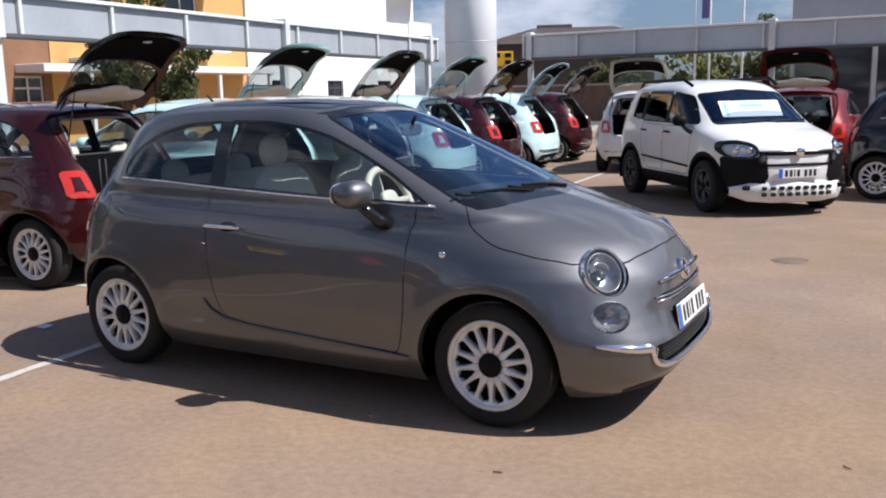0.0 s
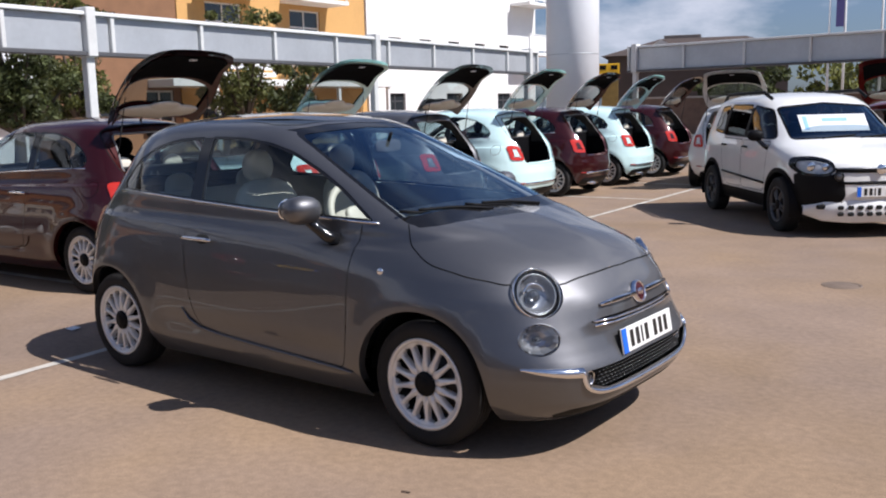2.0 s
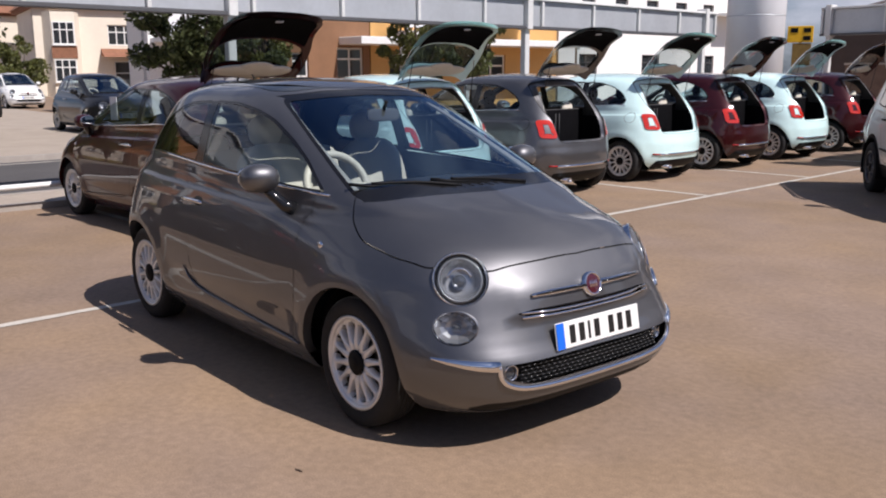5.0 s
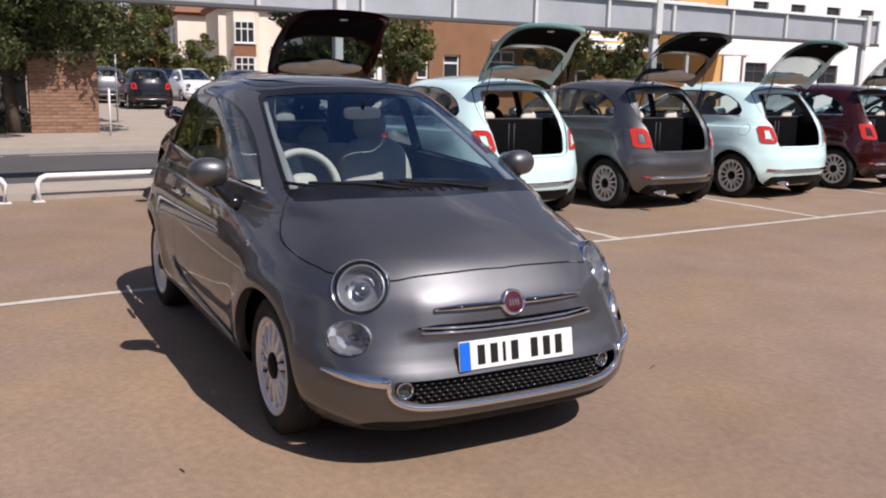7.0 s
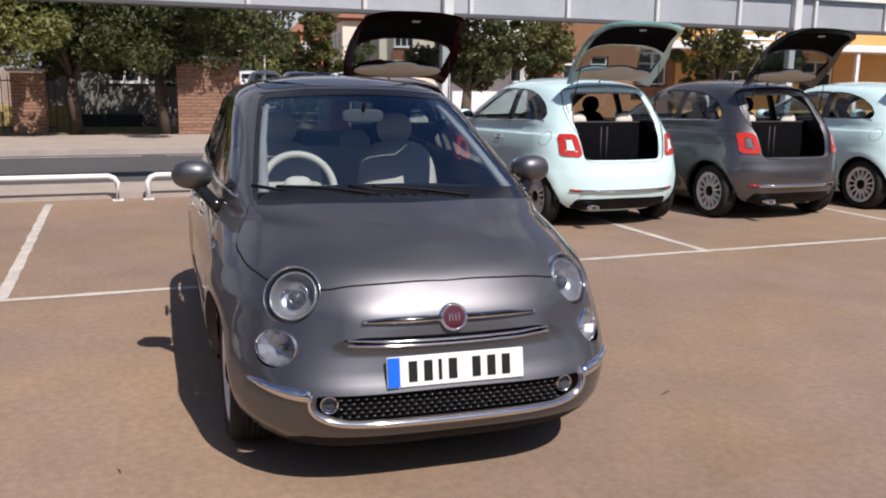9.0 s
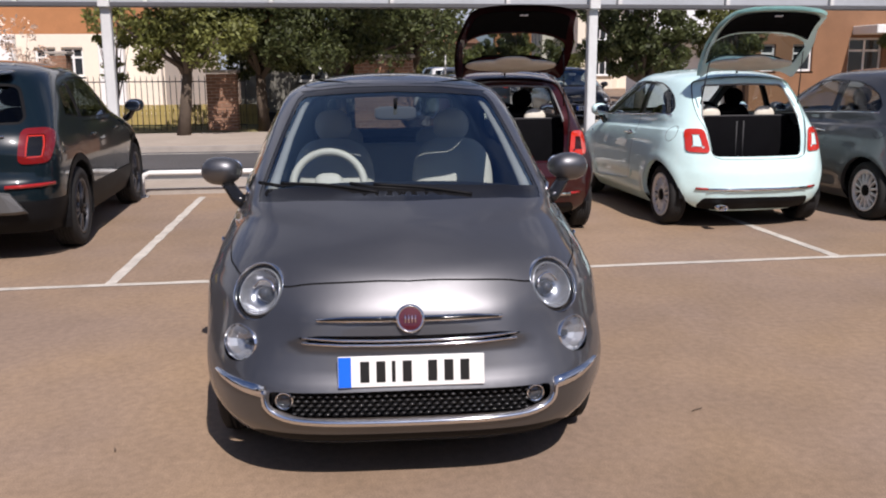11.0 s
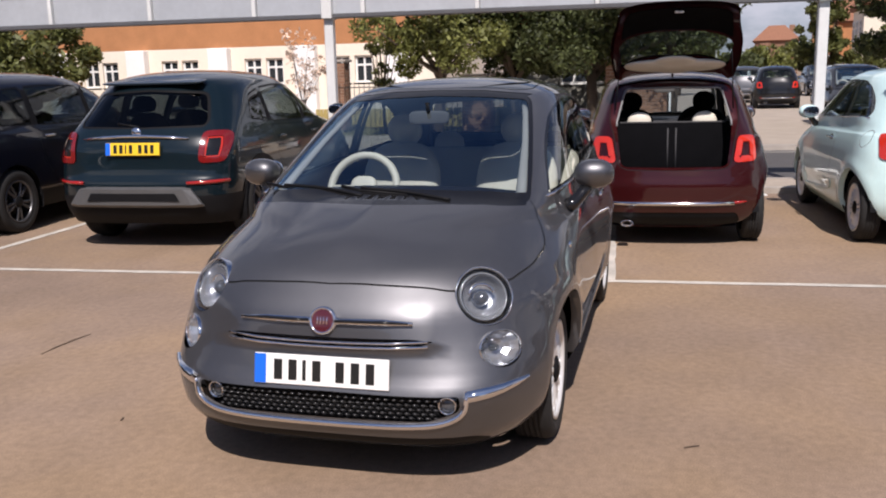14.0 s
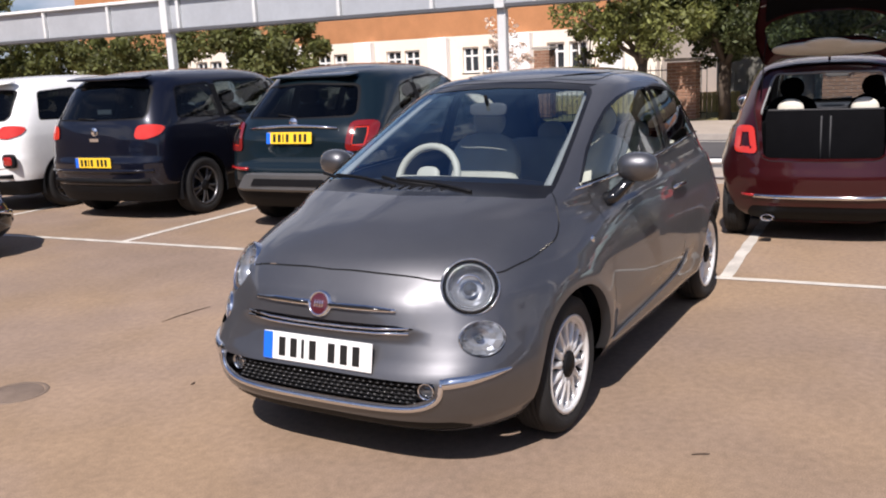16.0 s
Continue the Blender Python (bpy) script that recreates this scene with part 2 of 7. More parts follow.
def leaf_mat(name, color):
    m = mat(name, color, 0.6, vary=0.0)
    nt = m.node_tree
    b = nt.nodes["Principled BSDF"]
    geo = nt.nodes.new("ShaderNodeNewGeometry")
    hsv = nt.nodes.new("ShaderNodeHueSaturation")
    rng = nt.nodes.new("ShaderNodeMapRange")
    rng.inputs["To Min"].default_value, rng.inputs["To Max"].default_value = 0.5, 1.6
    hsv.inputs["Color"].default_value = (*color, 1)
    nt.links.new(geo.outputs["Random Per Island"], rng.inputs["Value"])
    nt.links.new(rng.outputs["Result"], hsv.inputs["Value"])
    nt.links.new(hsv.outputs["Color"], b.inputs["Base Color"])
    thru, mixer = nt.nodes.new("ShaderNodeBsdfTranslucent"), nt.nodes.new("ShaderNodeMixShader")
    warm = nt.nodes.new("ShaderNodeHueSaturation")
    warm.inputs["Hue"].default_value, warm.inputs["Value"].default_value = 0.485, 1.5
    nt.links.new(hsv.outputs["Color"], warm.inputs["Color"])
    nt.links.new(warm.outputs["Color"], thru.inputs["Color"])
    mixer.inputs["Fac"].default_value = 0.3
    nt.links.new(b.outputs[0], mixer.inputs[1])
    nt.links.new(thru.outputs[0], mixer.inputs[2])
    nt.links.new(mixer.outputs[0], nt.nodes["Material Output"].inputs["Surface"])
    return m


M_LEAF = leaf_mat("green_leaves", (0.150, 0.160, 0.042))
M_LEAFDARK = leaf_mat("dark_green_leaves", (0.066, 0.080, 0.025))
M_LEAFOLIVE = leaf_mat("olive_leaves", (0.10, 0.11, 0.03))
M_LEAFRED = leaf_mat("russet_leaves", (0.16, 0.06, 0.02))
M_BLOSSOM = leaf_mat("pale_blossom", (0.62, 0.50, 0.40))


def tarmac():
    """Sun-bleached brown tarmac: fine stones, broad stains, faint tyre marks."""
    m = mat("brown_tarmac", (0.21, 0.165, 0.125), 0.9)
    nt = m.node_tree
    b = nt.nodes["Principled BSDF"]
    co = nt.nodes.new("ShaderNodeTexCoord")

    def noise_tex(scale, detail, stretch=(1, 1, 1)):
        mp = nt.nodes.new("ShaderNodeMapping")
        mp.inputs["Scale"].default_value = stretch
        t = nt.nodes.new("ShaderNodeTexNoise")
        t.inputs["Scale"].default_value, t.inputs["Detail"].default_value = scale, detail
        nt.links.new(co.outputs["Object"], mp.inputs["Vector"])
        nt.links.new(mp.outputs["Vector"], t.inputs["Vector"])
        return t.outputs["Fac"]

    def ramp(fac, lo, hi, a, c):
        r = nt.nodes.new("ShaderNodeMapRange")
        r.inputs["From Min"].default_value, r.inputs["From Max"].default_value = lo, hi
        r.inputs["To Min"].default_value, r.inputs["To Max"].default_value = a, c
        nt.links.new(fac, r.inputs["Value"])
        return r.outputs["Result"]

    def times(a, c):
        mu = nt.nodes.new("ShaderNodeMath")
        mu.operation = "MULTIPLY"
        nt.links.new(a, mu.inputs[0])
        nt.links.new(c, mu.inputs[1])
        return mu.outputs[0]

    stones = noise_tex(160, 3)
    v = times(ramp(noise_tex(0.35, 4), 0.3, 0.7, 0.83, 1.14), ramp(noise_tex(2.2, 5), 0.3, 0.7, 0.92, 1.08))
    v = times(v, ramp(stones, 0.3, 0.7, 0.82, 1.18))
    v = times(v, ramp(noise_tex(24, 3), 0.3, 0.7, 0.88, 1.12))
    v = times(v, ramp(noise_tex(1.1, 6, (0.7, 1.3, 1)), 0.62, 0.75, 1.0, 0.90))
    hsv = nt.nodes.new("ShaderNodeHueSaturation")
    tone = nt.nodes.new("ShaderNodeMixRGB")
    tone.inputs["Color1"].default_value = (0.258, 0.184, 0.134, 1)
    tone.inputs["Color2"].default_value = (0.272, 0.186, 0.116, 1)
    nt.links.new(ramp(noise_tex(0.6, 5), 0.38, 0.62, 0.0, 1.0), tone.inputs["Fac"])
    nt.links.new(tone.outputs["Color"], hsv.inputs["Color"])
    nt.links.new(v, hsv.inputs["Value"])
    nt.links.new(hsv.outputs["Color"], b.inputs["Base Color"])
    bp = nt.nodes.new("ShaderNodeBump")
    bp.inputs["Strength"].default_value, bp.inputs["Distance"].default_value = 0.28, 0.005
    nt.links.new(stones, bp.inputs["Height"])
    nt.links.new(bp.outputs["Normal"], b.inputs["Normal"])
    return m


M_TARMAC = tarmac()


# ---- mesh helpers ----
def mesh_of(name, verts, faces, normals=None, smooth=True):
    me = bpy.data.meshes.new(name)
    me.from_pydata([tuple(map(float, v)) for v in verts], [], [tuple(map(int, f)) for f in faces])
    if smooth:
        me.polygons.foreach_set("use_smooth", [True] * len(me.polygons))
    if normals is not None:
        me.normals_split_custom_set_from_vertices([tuple(map(float, n)) for n in normals])
    me.update()
    return me


def part(name, shape, material, parent=None, label="", smooth=True, m=None):
    """Links a bmesh, a mesh or (verts, faces) as one mesh object under a thing or a part."""
    if isinstance(shape, tuple):
        shape = mesh_of(name, *shape, smooth=smooth) if len(shape) == 2 else mesh_of(name, *shape)
    elif isinstance(shape, bmesh.types.BMesh):
        me = bpy.data.meshes.new(name)
        shape.to_mesh(me)
        shape.free()
        if smooth:
            me.polygons.foreach_set("use_smooth", [True] * len(me.polygons))
            me.set_sharp_from_angle(angle=radians(35))
        shape = me
    if not shape.materials:
        shape.materials.append(material)
    ob = new(name, shape)
    if shape.materials[0] != material:
        ob.material_slots[0].link = "OBJECT"
        ob.material_slots[0].material = material
    if material in (M_SCREEN, M_GLASS):
        ob.visible_shadow = False
    if parent:
        ob.parent = parent
    if m is not None:
        ob.matrix_basis = m
    if label:
        tagged(ob, label)
    return ob


def thing(name, label, category, group="", kind="", m=None):
    ob = new(name)
    ob.empty_display_size = 0.2
    if m is not None:
        ob.matrix_basis = m
    return tagged(ob, label, category, group, kind)


def box(sx, sy, sz, x=0, y=0, z=0, bevel=0.0, seg=2):
    """A box by its sizes, centred at x, y with its foot at z."""
    bm = bmesh.new()
    bmesh.ops.create_cube(bm, size=1, matrix=Matrix.Translation((x, y, z + sz / 2)) @ Matrix.Diagonal((sx, sy, sz, 1)))
    if bevel:
        bmesh.ops.bevel(bm, geom=bm.edges[:], offset=bevel, segments=seg, affect="EDGES", profile=0.5)
    return bm


def merge(*bms):
    """Joins bmeshes that make up one part."""
    out = bmesh.new()
    for b in bms:
        me = bpy.data.meshes.new("tmp")
        b.to_mesh(me)
        b.free()
        out.from_mesh(me)
        bpy.data.meshes.remove(me)
    return out


def revolve(profile, n=40, closed=False):
    """Turns a profile of (radius, y) round the y axis."""
    vs, fs, k = [], [], len(profile)
    for i in range(n):
        a = 2 * math.pi * i / n
        vs += [(r * math.cos(a), y, r * math.sin(a)) for r, y in profile]
    for i in range(n):
        for j in range(k if closed else k - 1):
            a, b = i * k + j, i * k + (j + 1) % k
            c, d = ((i + 1) % n) * k + (j + 1) % k, ((i + 1) % n) * k + j
            fs.append((a, b, c, d))
    return vs, fs


def tube(points, radius, n=8, closed=False, flat=1.0, up=(0, 0, 1)):
    """A round bar through points; flat squeezes it along up."""
    pts = [Vector(p) for p in points]
    vs, fs, k = [], [], len(pts)
    for i, p in enumerate(pts):
        a = pts[i - 1] if i or closed else pts[i]
        b = pts[(i + 1) % k] if i < k - 1 or closed else pts[i]
        d = (b - a).normalized()
        s = d.cross(Vector(up))
        s = s.normalized() if s.length > 1e-4 else d.orthogonal().normalized()
        u = s.cross(d).normalized()
        r = radius[i] if isinstance(radius, (list, tuple)) else radius
        vs += [tuple(p + r * (math.cos(q) * s + flat * math.sin(q) * u)) for q in (2 * math.pi * j / n for j in range(n))]
    for i in range(k if closed else k - 1):
        for j in range(n):
            a, b = i * n + j, i * n + (j + 1) % n
            c, d = ((i + 1) % k) * n + (j + 1) % n, ((i + 1) % k) * n + j
            fs.append((a, b, c, d))
    if not closed:
        fs += [tuple(range(n))[::-1], tuple(range((k - 1) * n, k * n))]
    return vs, fs


def blob(rx, ry, rz, ex=2.0, ez=2.0, nu=28, nv=16, at=(0, 0, 0), turn=None):
    """A rounded solid between an ellipsoid (2) and a box (6 and up)."""
    vs, fs = [], []
    sp = lambda c, e: math.copysign(abs(c) ** (2 / e), c)
    for j in range(nv + 1):
        v = -math.pi / 2 + math.pi * j / nv
        for i in range(nu):
            u = 2 * math.pi * i / nu
            vs.append(Vector((rx * sp(math.cos(v), ez) * sp(math.cos(u), ex), ry * sp(math.cos(v), ez) * sp(math.sin(u), ex), rz * sp(math.sin(v), ez))))
    for j in range(nv):
        for i in range(nu):
            a, b = j * nu + i, j * nu + (i + 1) % nu
            fs.append((a, b, b + nu, a + nu))
    if turn is not None:
        vs = [turn @ v for v in vs]
    return [tuple(v + Vector(at)) for v in vs], fs


def join(*shapes):
    vs, fs = [], []
    for v, f in shapes:
        k = len(vs)
        vs += [tuple(p) for p in v]
        fs += [tuple(i + k for i in q) for q in f]
    return vs, fs


def moved(shape, m):
    v, f = shape
    return [tuple(m @ Vector(p)) for p in v], f

# ---- car bodies ----
from mathutils.geometry import delaunay_2d_cdt


def smooth_curve(keys):
    """A monotone cubic through (parameter, value) keys."""
    xs, ys = np.array(keys, float).T
    h, d = np.diff(xs), np.diff(ys) / np.diff(xs)
    m = np.zeros(len(xs))
    m[0], m[-1] = d[0], d[-1]
    for i in range(1, len(xs) - 1):
        if d[i - 1] * d[i] > 0:
            a, b = 2 * h[i] + h[i - 1], h[i] + 2 * h[i - 1]
            m[i] = (a + b) / (a / d[i - 1] + b / d[i])

    def value(q):
        q = np.clip(np.asarray(q, float), xs[0], xs[-1])
        i = np.clip(np.searchsorted(xs, q) - 1, 0, len(h) - 1)
        t = (q - xs[i]) / h[i]
        return (ys[i] * (1 + 2 * t) + m[i] * h[i] * t) * (1 - t) ** 2 + (ys[i + 1] * (3 - 2 * t) - m[i + 1] * h[i] * (1 - t)) * t * t

    return value


def step(a, b, v):
    t = np.clip((v - a) / (b - a), 0, 1)
    return t * t * (3 - 2 * t)


class Shell:
    """A car's skin as a stack of level outlines, from the sill (s = z) up to the crown of the roof.
    front, rear: reach of each outline ahead and back; width: its half width; nf, nr: how square its ends are."""

    def __init__(self, front, rear, width, nf, nr, fore, aft, edge, crown, relief=None, bow=0.012):
        self.cf, self.cr, self.front, self.rear, self.width = map(smooth_curve, (fore, aft, front, rear, width))
        self.nf, self.nr, self.edge, self.crown, self.relief, self.bow = smooth_curve(nf), smooth_curve(nr), edge, crown, relief, bow
        self.low, self.high = front[0][0], front[-1][0]

    def height(self, s):
        k = self.high - self.edge
        up = self.crown - (self.crown - self.edge) * np.clip((self.high - s) / k, 0, 1) ** 2
        return np.where(s <= self.edge, s, up)

    def raw(self, th, s):
        th, s = np.asarray(th, float), np.asarray(s, float)
        a1, a2 = 0.31 * math.pi, 0.69 * math.pi
        f = np.clip(th / a1, -0.1, 1) * math.pi / 2
        g = math.pi / 2 + np.clip((th - a2) / (math.pi - a2), 0, 1.1) * math.pi / 2
        ang = np.where(th < a1, f, np.where(th > a2, g, math.pi / 2))
        co, si = np.cos(ang), np.sin(ang)
        n = np.where(th < math.pi / 2, self.nf(s), self.nr(s))
        r = (np.abs(co) ** n + np.abs(si) ** n + 1e-12) ** (-1 / n)
        cf, cr = self.cf(s), self.cr(s)
        t = np.clip((th - a1) / (a2 - a1), 0, 1)
        x = np.where(th < a1, cf + (self.front(s) - cf) * r * co, np.where(th > a2, cr + (cr - self.rear(s)) * r * co, cf + (cr - cf) * t))
        y = self.width(s) * r * si * (1 - self.bow * (x - 0.1) ** 2)
        return np.stack([x, y, self.height(s)], -1)

    def flat_normal(self, th, s, f):
        e = 2e-3
        s = np.clip(s, self.low + e, self.high - e)
        d = np.cross(f(th + e, s) - f(th - e, s), f(th, s + e) - f(th, s - e))
        return d / (np.linalg.norm(d, axis=-1, keepdims=True) + 1e-12)

    def at(self, th, s):
        p = self.raw(th, s)
        if self.relief is not None:
            p = p + self.flat_normal(th, s, self.raw) * self.relief(p)[..., None]
        p[..., 1] = np.where((np.sin(th) < 1e-6), 0.0, p[..., 1])
        return p

    def normal(self, th, s):
        return self.flat_normal(th, s, self.at)

    def find(self, points, way):
        """The chart places (th, s) at which lines through points along way meet the near side of the skin."""
        way = np.array(way, float) / np.linalg.norm(way)
        if not hasattr(self, "grid"):
            th0, s0 = np.meshgrid(np.linspace(0, math.pi, 101), np.linspace(self.low, self.high - 0.01, 91), indexing="ij")
            self.grid = th0, s0, self.at(th0, s0), self.normal(th0, s0)
        th0, s0, p0, n0 = self.grid
        facing = (n0 @ way) < 0.12
        got = []
        for p in np.atleast_2d(points):
            d = p0 - p
            off = np.linalg.norm(d - (d @ way)[..., None] * way, axis=-1) + facing * 10
            i = np.unravel_index(np.argmin(off), off.shape)
            q = np.array([th0[i], s0[i]])
            for _ in range(5):
                e = 1e-4
                base, du, dv = self.at(np.array([q[0], q[0] + e, q[0]]), np.array([q[1], q[1], q[1] + e]))
                jac = np.stack([(du - base) / e, (dv - base) / e, -way], 1)
                try:
                    stp = np.linalg.lstsq(jac, np.asarray(p, float) - base, rcond=None)[0]
                except np.linalg.LinAlgError:
                    break
                q = q + np.clip(stp[:2], -0.08, 0.08)
                q = np.array([min(max(q[0], 0), math.pi), min(max(q[1], self.low), self.high - 0.002)])
            got.append(q)
        return np.array(got)


def rounded(points, radius, k=5):
    """A closed outline with its corners rounded; radius one for all or one each."""
    pts = [np.array(p, float) for p in points]
    out = []
    for i, p in enumerate(pts):
        a, b = pts[i - 1] - p, pts[(i + 1) % len(pts)] - p
        r = radius[i] if isinstance(radius, (list, tuple)) else radius
        r = min(r, 0.48 * np.linalg.norm(a), 0.48 * np.linalg.norm(b))
        if r < 1e-6:
            out.append(p)
            continue
        a, b = p + a / np.linalg.norm(a) * r, p + b / np.linalg.norm(b) * r
        out += [(1 - t) ** 2 * a + 2 * t * (1 - t) * p + t * t * b for t in np.linspace(0, 1, k)]
    return out


def dense(points, gap=0.03):
    """More points along a closed outline."""
    out = []
    for p, q in zip(points, list(points[1:]) + [points[0]]):
        p, q = np.array(p, float), np.array(q, float)
        k = max(1, int(np.linalg.norm(q - p) / gap))
        out += [p + (q - p) * i / k for i in range(k)]
    return out


def inset(points, by):
    """A closed outline moved inwards."""
    p = np.array(points, float)
    a, b = p - np.roll(p, 1, 0), np.roll(p, -1, 0) - p
    t = a / (np.linalg.norm(a, axis=1, keepdims=True) + 1e-9) + b / (np.linalg.norm(b, axis=1, keepdims=True) + 1e-9)
    t /= np.linalg.norm(t, axis=1, keepdims=True) + 1e-9
    area = 0.5 * np.sum(p[:, 0] * np.roll(p[:, 1], -1) - np.roll(p[:, 0], -1) * p[:, 1])
    n = np.stack([-t[:, 1], t[:, 0]], 1) * (1 if area > 0 else -1)
    return [tuple(v) for v in p + by * n]


def spaced(points, n):
    """n points at even steps along an open line."""
    q = np.array(points, float)
    run = np.concatenate([[0], np.cumsum(np.linalg.norm(np.diff(q, axis=0), axis=1))])
    return list(zip(*(np.interp(np.linspace(0, run[-1], n), run, c) for c in q.T)))


def ellipse(cx, cy, rx, ry, n=28, turn=0.0):
    c, s = math.cos(turn), math.sin(turn)
    return [(cx + rx * math.cos(a) * c - ry * math.sin(a) * s, cy + rx * math.cos(a) * s + ry * math.sin(a) * c) for a in (2 * math.pi * i / n for i in range(n))]


def inside(poly, pts):
    x, y = pts[:, 0], pts[:, 1]
    hit = np.zeros(len(pts), bool)
    for (x0, y0), (x1, y1) in zip(poly, np.roll(poly, -1, 0)):
        cross = (y0 > y) != (y1 > y)
        with np.errstate(divide="ignore", invalid="ignore"):
            hit ^= cross & (x < (x1 - x0) * (y - y0) / (y1 - y0) + x0)
    return hit


SIDE, FRONT, REAR = ("x", "z"), ("y", "z"), ("y", "z-")


class Skin:
    """Cuts the half skin of a shell along outlines and hands out the pieces, mirrored where they cross the middle."""

    def __init__(self, shell, nth=70, ds=0.022):
        self.shell, self.regions = shell, []
        self.nth, self.ds = nth, ds

    def place(self, outline, view):
        if view in ("front", "rear", "top"):
            k = 1 if view == "top" else 0
            clipped = []
            for p, q in zip(outline, list(outline[1:]) + [outline[0]]):
                if p[k] >= 0:
                    clipped.append(tuple(p))
                if (p[k] >= 0) != (q[k] >= 0):
                    t = p[k] / (p[k] - q[k])
                    clipped.append(tuple(np.array(p) + t * (np.array(q) - np.array(p))))
            outline = clipped
        if view == "side":
            return self.shell.find([(x, 0, z) for x, z in outline], (0, 1, 0))
        if view == "front":
            return self.shell.find([(0, max(y, 0), z) for y, z in outline], (1, 0, 0))
        if view == "rear":
            return self.shell.find([(0, max(y, 0), z) for y, z in outline], (-1, 0, 0))
        if view == "chart":
            return np.array(outline, float)
        if view == "top":
            return self.shell.find([(x, max(y, 0), 0) for x, y in outline], (0, 0, 1))
        o, u, v = (np.array(a, float) for a in view)
        return self.shell.find([o + a * u + b * v for a, b in outline], np.cross(u, v))

    def add(self, name, outline, view, gap=0.0, gap_name="gap", centre=False, thin=0.03):
        """A region; with gap, a ring of that width inside its outline is a piece of its own."""
        if gap:
            self.regions.append((name, self.place(dense(inset(outline, gap), thin), view), centre))
            self.regions.append((gap_name, self.place(dense(outline, thin), view), centre))
        else:
            self.regions.append((name, self.place(dense(outline, thin), view), centre))

    def cut(self):
        sh = self.shell
        vs, es = [], []
        ss = [sh.low]
        while ss[-1] < sh.high - 0.012:
            ss.append(ss[-1] + self.ds * (0.5 if 0.7 < ss[-1] < 1.0 else 1.0))
        ss = np.array(ss[:-1] + [sh.high - 1e-4])
        grid = [(i / self.nth * math.pi, s) for s in ss for i in range(self.nth + 1)]
        for _, poly, _ in self.regions:
            k = len(vs)
            vs += [tuple(p) for p in poly]
            es += [(k + i, k + (i + 1) % len(poly)) for i in range(len(poly))]
        near = np.array(vs) if vs else np.zeros((0, 2))
        g = np.array(grid)
        gap = np.full(len(g), 9.0)
        for q in near:
            gap = np.minimum(gap, (g[:, 0] - q[0]) ** 2 + (g[:, 1] - q[1]) ** 2)
        edge = (g[:, 0] < 1e-9) | (g[:, 0] > math.pi - 1e-9) | (g[:, 1] == ss[0]) | (g[:, 1] == ss[-1])
        vs += [tuple(q) for q in g[edge | (gap > 0.007**2)]]
        out = delaunay_2d_cdt([Vector(v) for v in vs], es, [], 0, 1e-5)
        uv = np.array([tuple(v) for v in out[0]])
        tri = np.array([f for f in out[2] if len(f) == 3])
        mid = uv[tri].mean(1)
        kind = np.full(len(tri), "body", object)
        for name, poly, _ in reversed(self.regions):
            kind[inside(poly, mid)] = name
        uv[:, 0] = np.clip(uv[:, 0], 0, math.pi)
        self.p, self.n = sh.at(uv[:, 0], uv[:, 1]), sh.normal(uv[:, 0], uv[:, 1])
        mid_line = (uv[:, 0] < 1e-6) | (uv[:, 0] > math.pi - 1e-6)
        self.n[mid_line, 1] = 0
        self.p[mid_line, 1] = 0
        self.n /= np.linalg.norm(self.n, axis=1, keepdims=True) + 1e-12
        q = self.p[tri]
        face = np.cross(q[:, 1] - q[:, 0], q[:, 2] - q[:, 0])
        flip = (face * self.n[tri].sum(1)).sum(1) < 0
        tri[flip] = tri[flip][:, ::-1]
        self.tri, self.kind = tri, kind
        return self

    def piece(self, names, sides="both", push=0.0, keep=None, inward=False):
        """Vertices, faces and normals of the pieces so named: both halves, or the left (+1) or right (-1) one."""
        pick = np.isin(self.kind, names if isinstance(names, (list, tuple)) else [names])
        if keep is not None:
            pick &= keep(self.p[self.tri].mean(1))
        tri = self.tri[pick]
        used, idx = np.unique(tri, return_inverse=True)
        f = idx.reshape(-1, 3)
        v, n = self.p[used] + push * self.n[used], self.n[used]
        if inward:
            f, n = f[:, ::-1], -n
        flip = np.array([1, -1, 1])
        if sides == 1:
            return v, f, n
        if sides == -1:
            return v * flip, f[:, ::-1], n * flip
        same = np.abs(self.p[used][:, 1]) < 1e-6
        other = np.where(same, np.arange(len(used)), 0)
        other[~same] = len(used) + np.arange((~same).sum())
        return np.concatenate([v, (v * flip)[~same]]), np.concatenate([f, other[f][:, ::-1]]), np.concatenate([n, (n * flip)[~same]])


def ribbon(shell, outline_uv, depth, way, closed=True):
    """A flange that runs inwards from an outline on the skin."""
    p = shell.at(outline_uv[:, 0], outline_uv[:, 1])
    q = p + np.array(way) * depth
    k = len(p)
    fs = [(i, (i + 1) % k, (i + 1) % k + k, i + k) for i in range(k if closed else k - 1)]
    return np.concatenate([p, q]), fs


def mirrored(shape):
    v, f = shape[0], shape[1]
    return [(p[0], -p[1], p[2]) for p in v], [tuple(q)[::-1] for q in f]


def on_skin(shell, points, view, lift=0.0):
    """Points of the skin under (a, b) points of a view, lifted along the normal."""
    sgn = [1 if (view == "side" or a >= 0) else -1 for a, _ in points]
    uv = Skin(shell).place([(abs(a) if view != "side" else a, b) for a, b in points], view)
    p = shell.at(uv[:, 0], uv[:, 1]) + lift * shell.normal(uv[:, 0], uv[:, 1])
    return [(x, y * k, z) for (x, y, z), k in zip(p, sgn)]


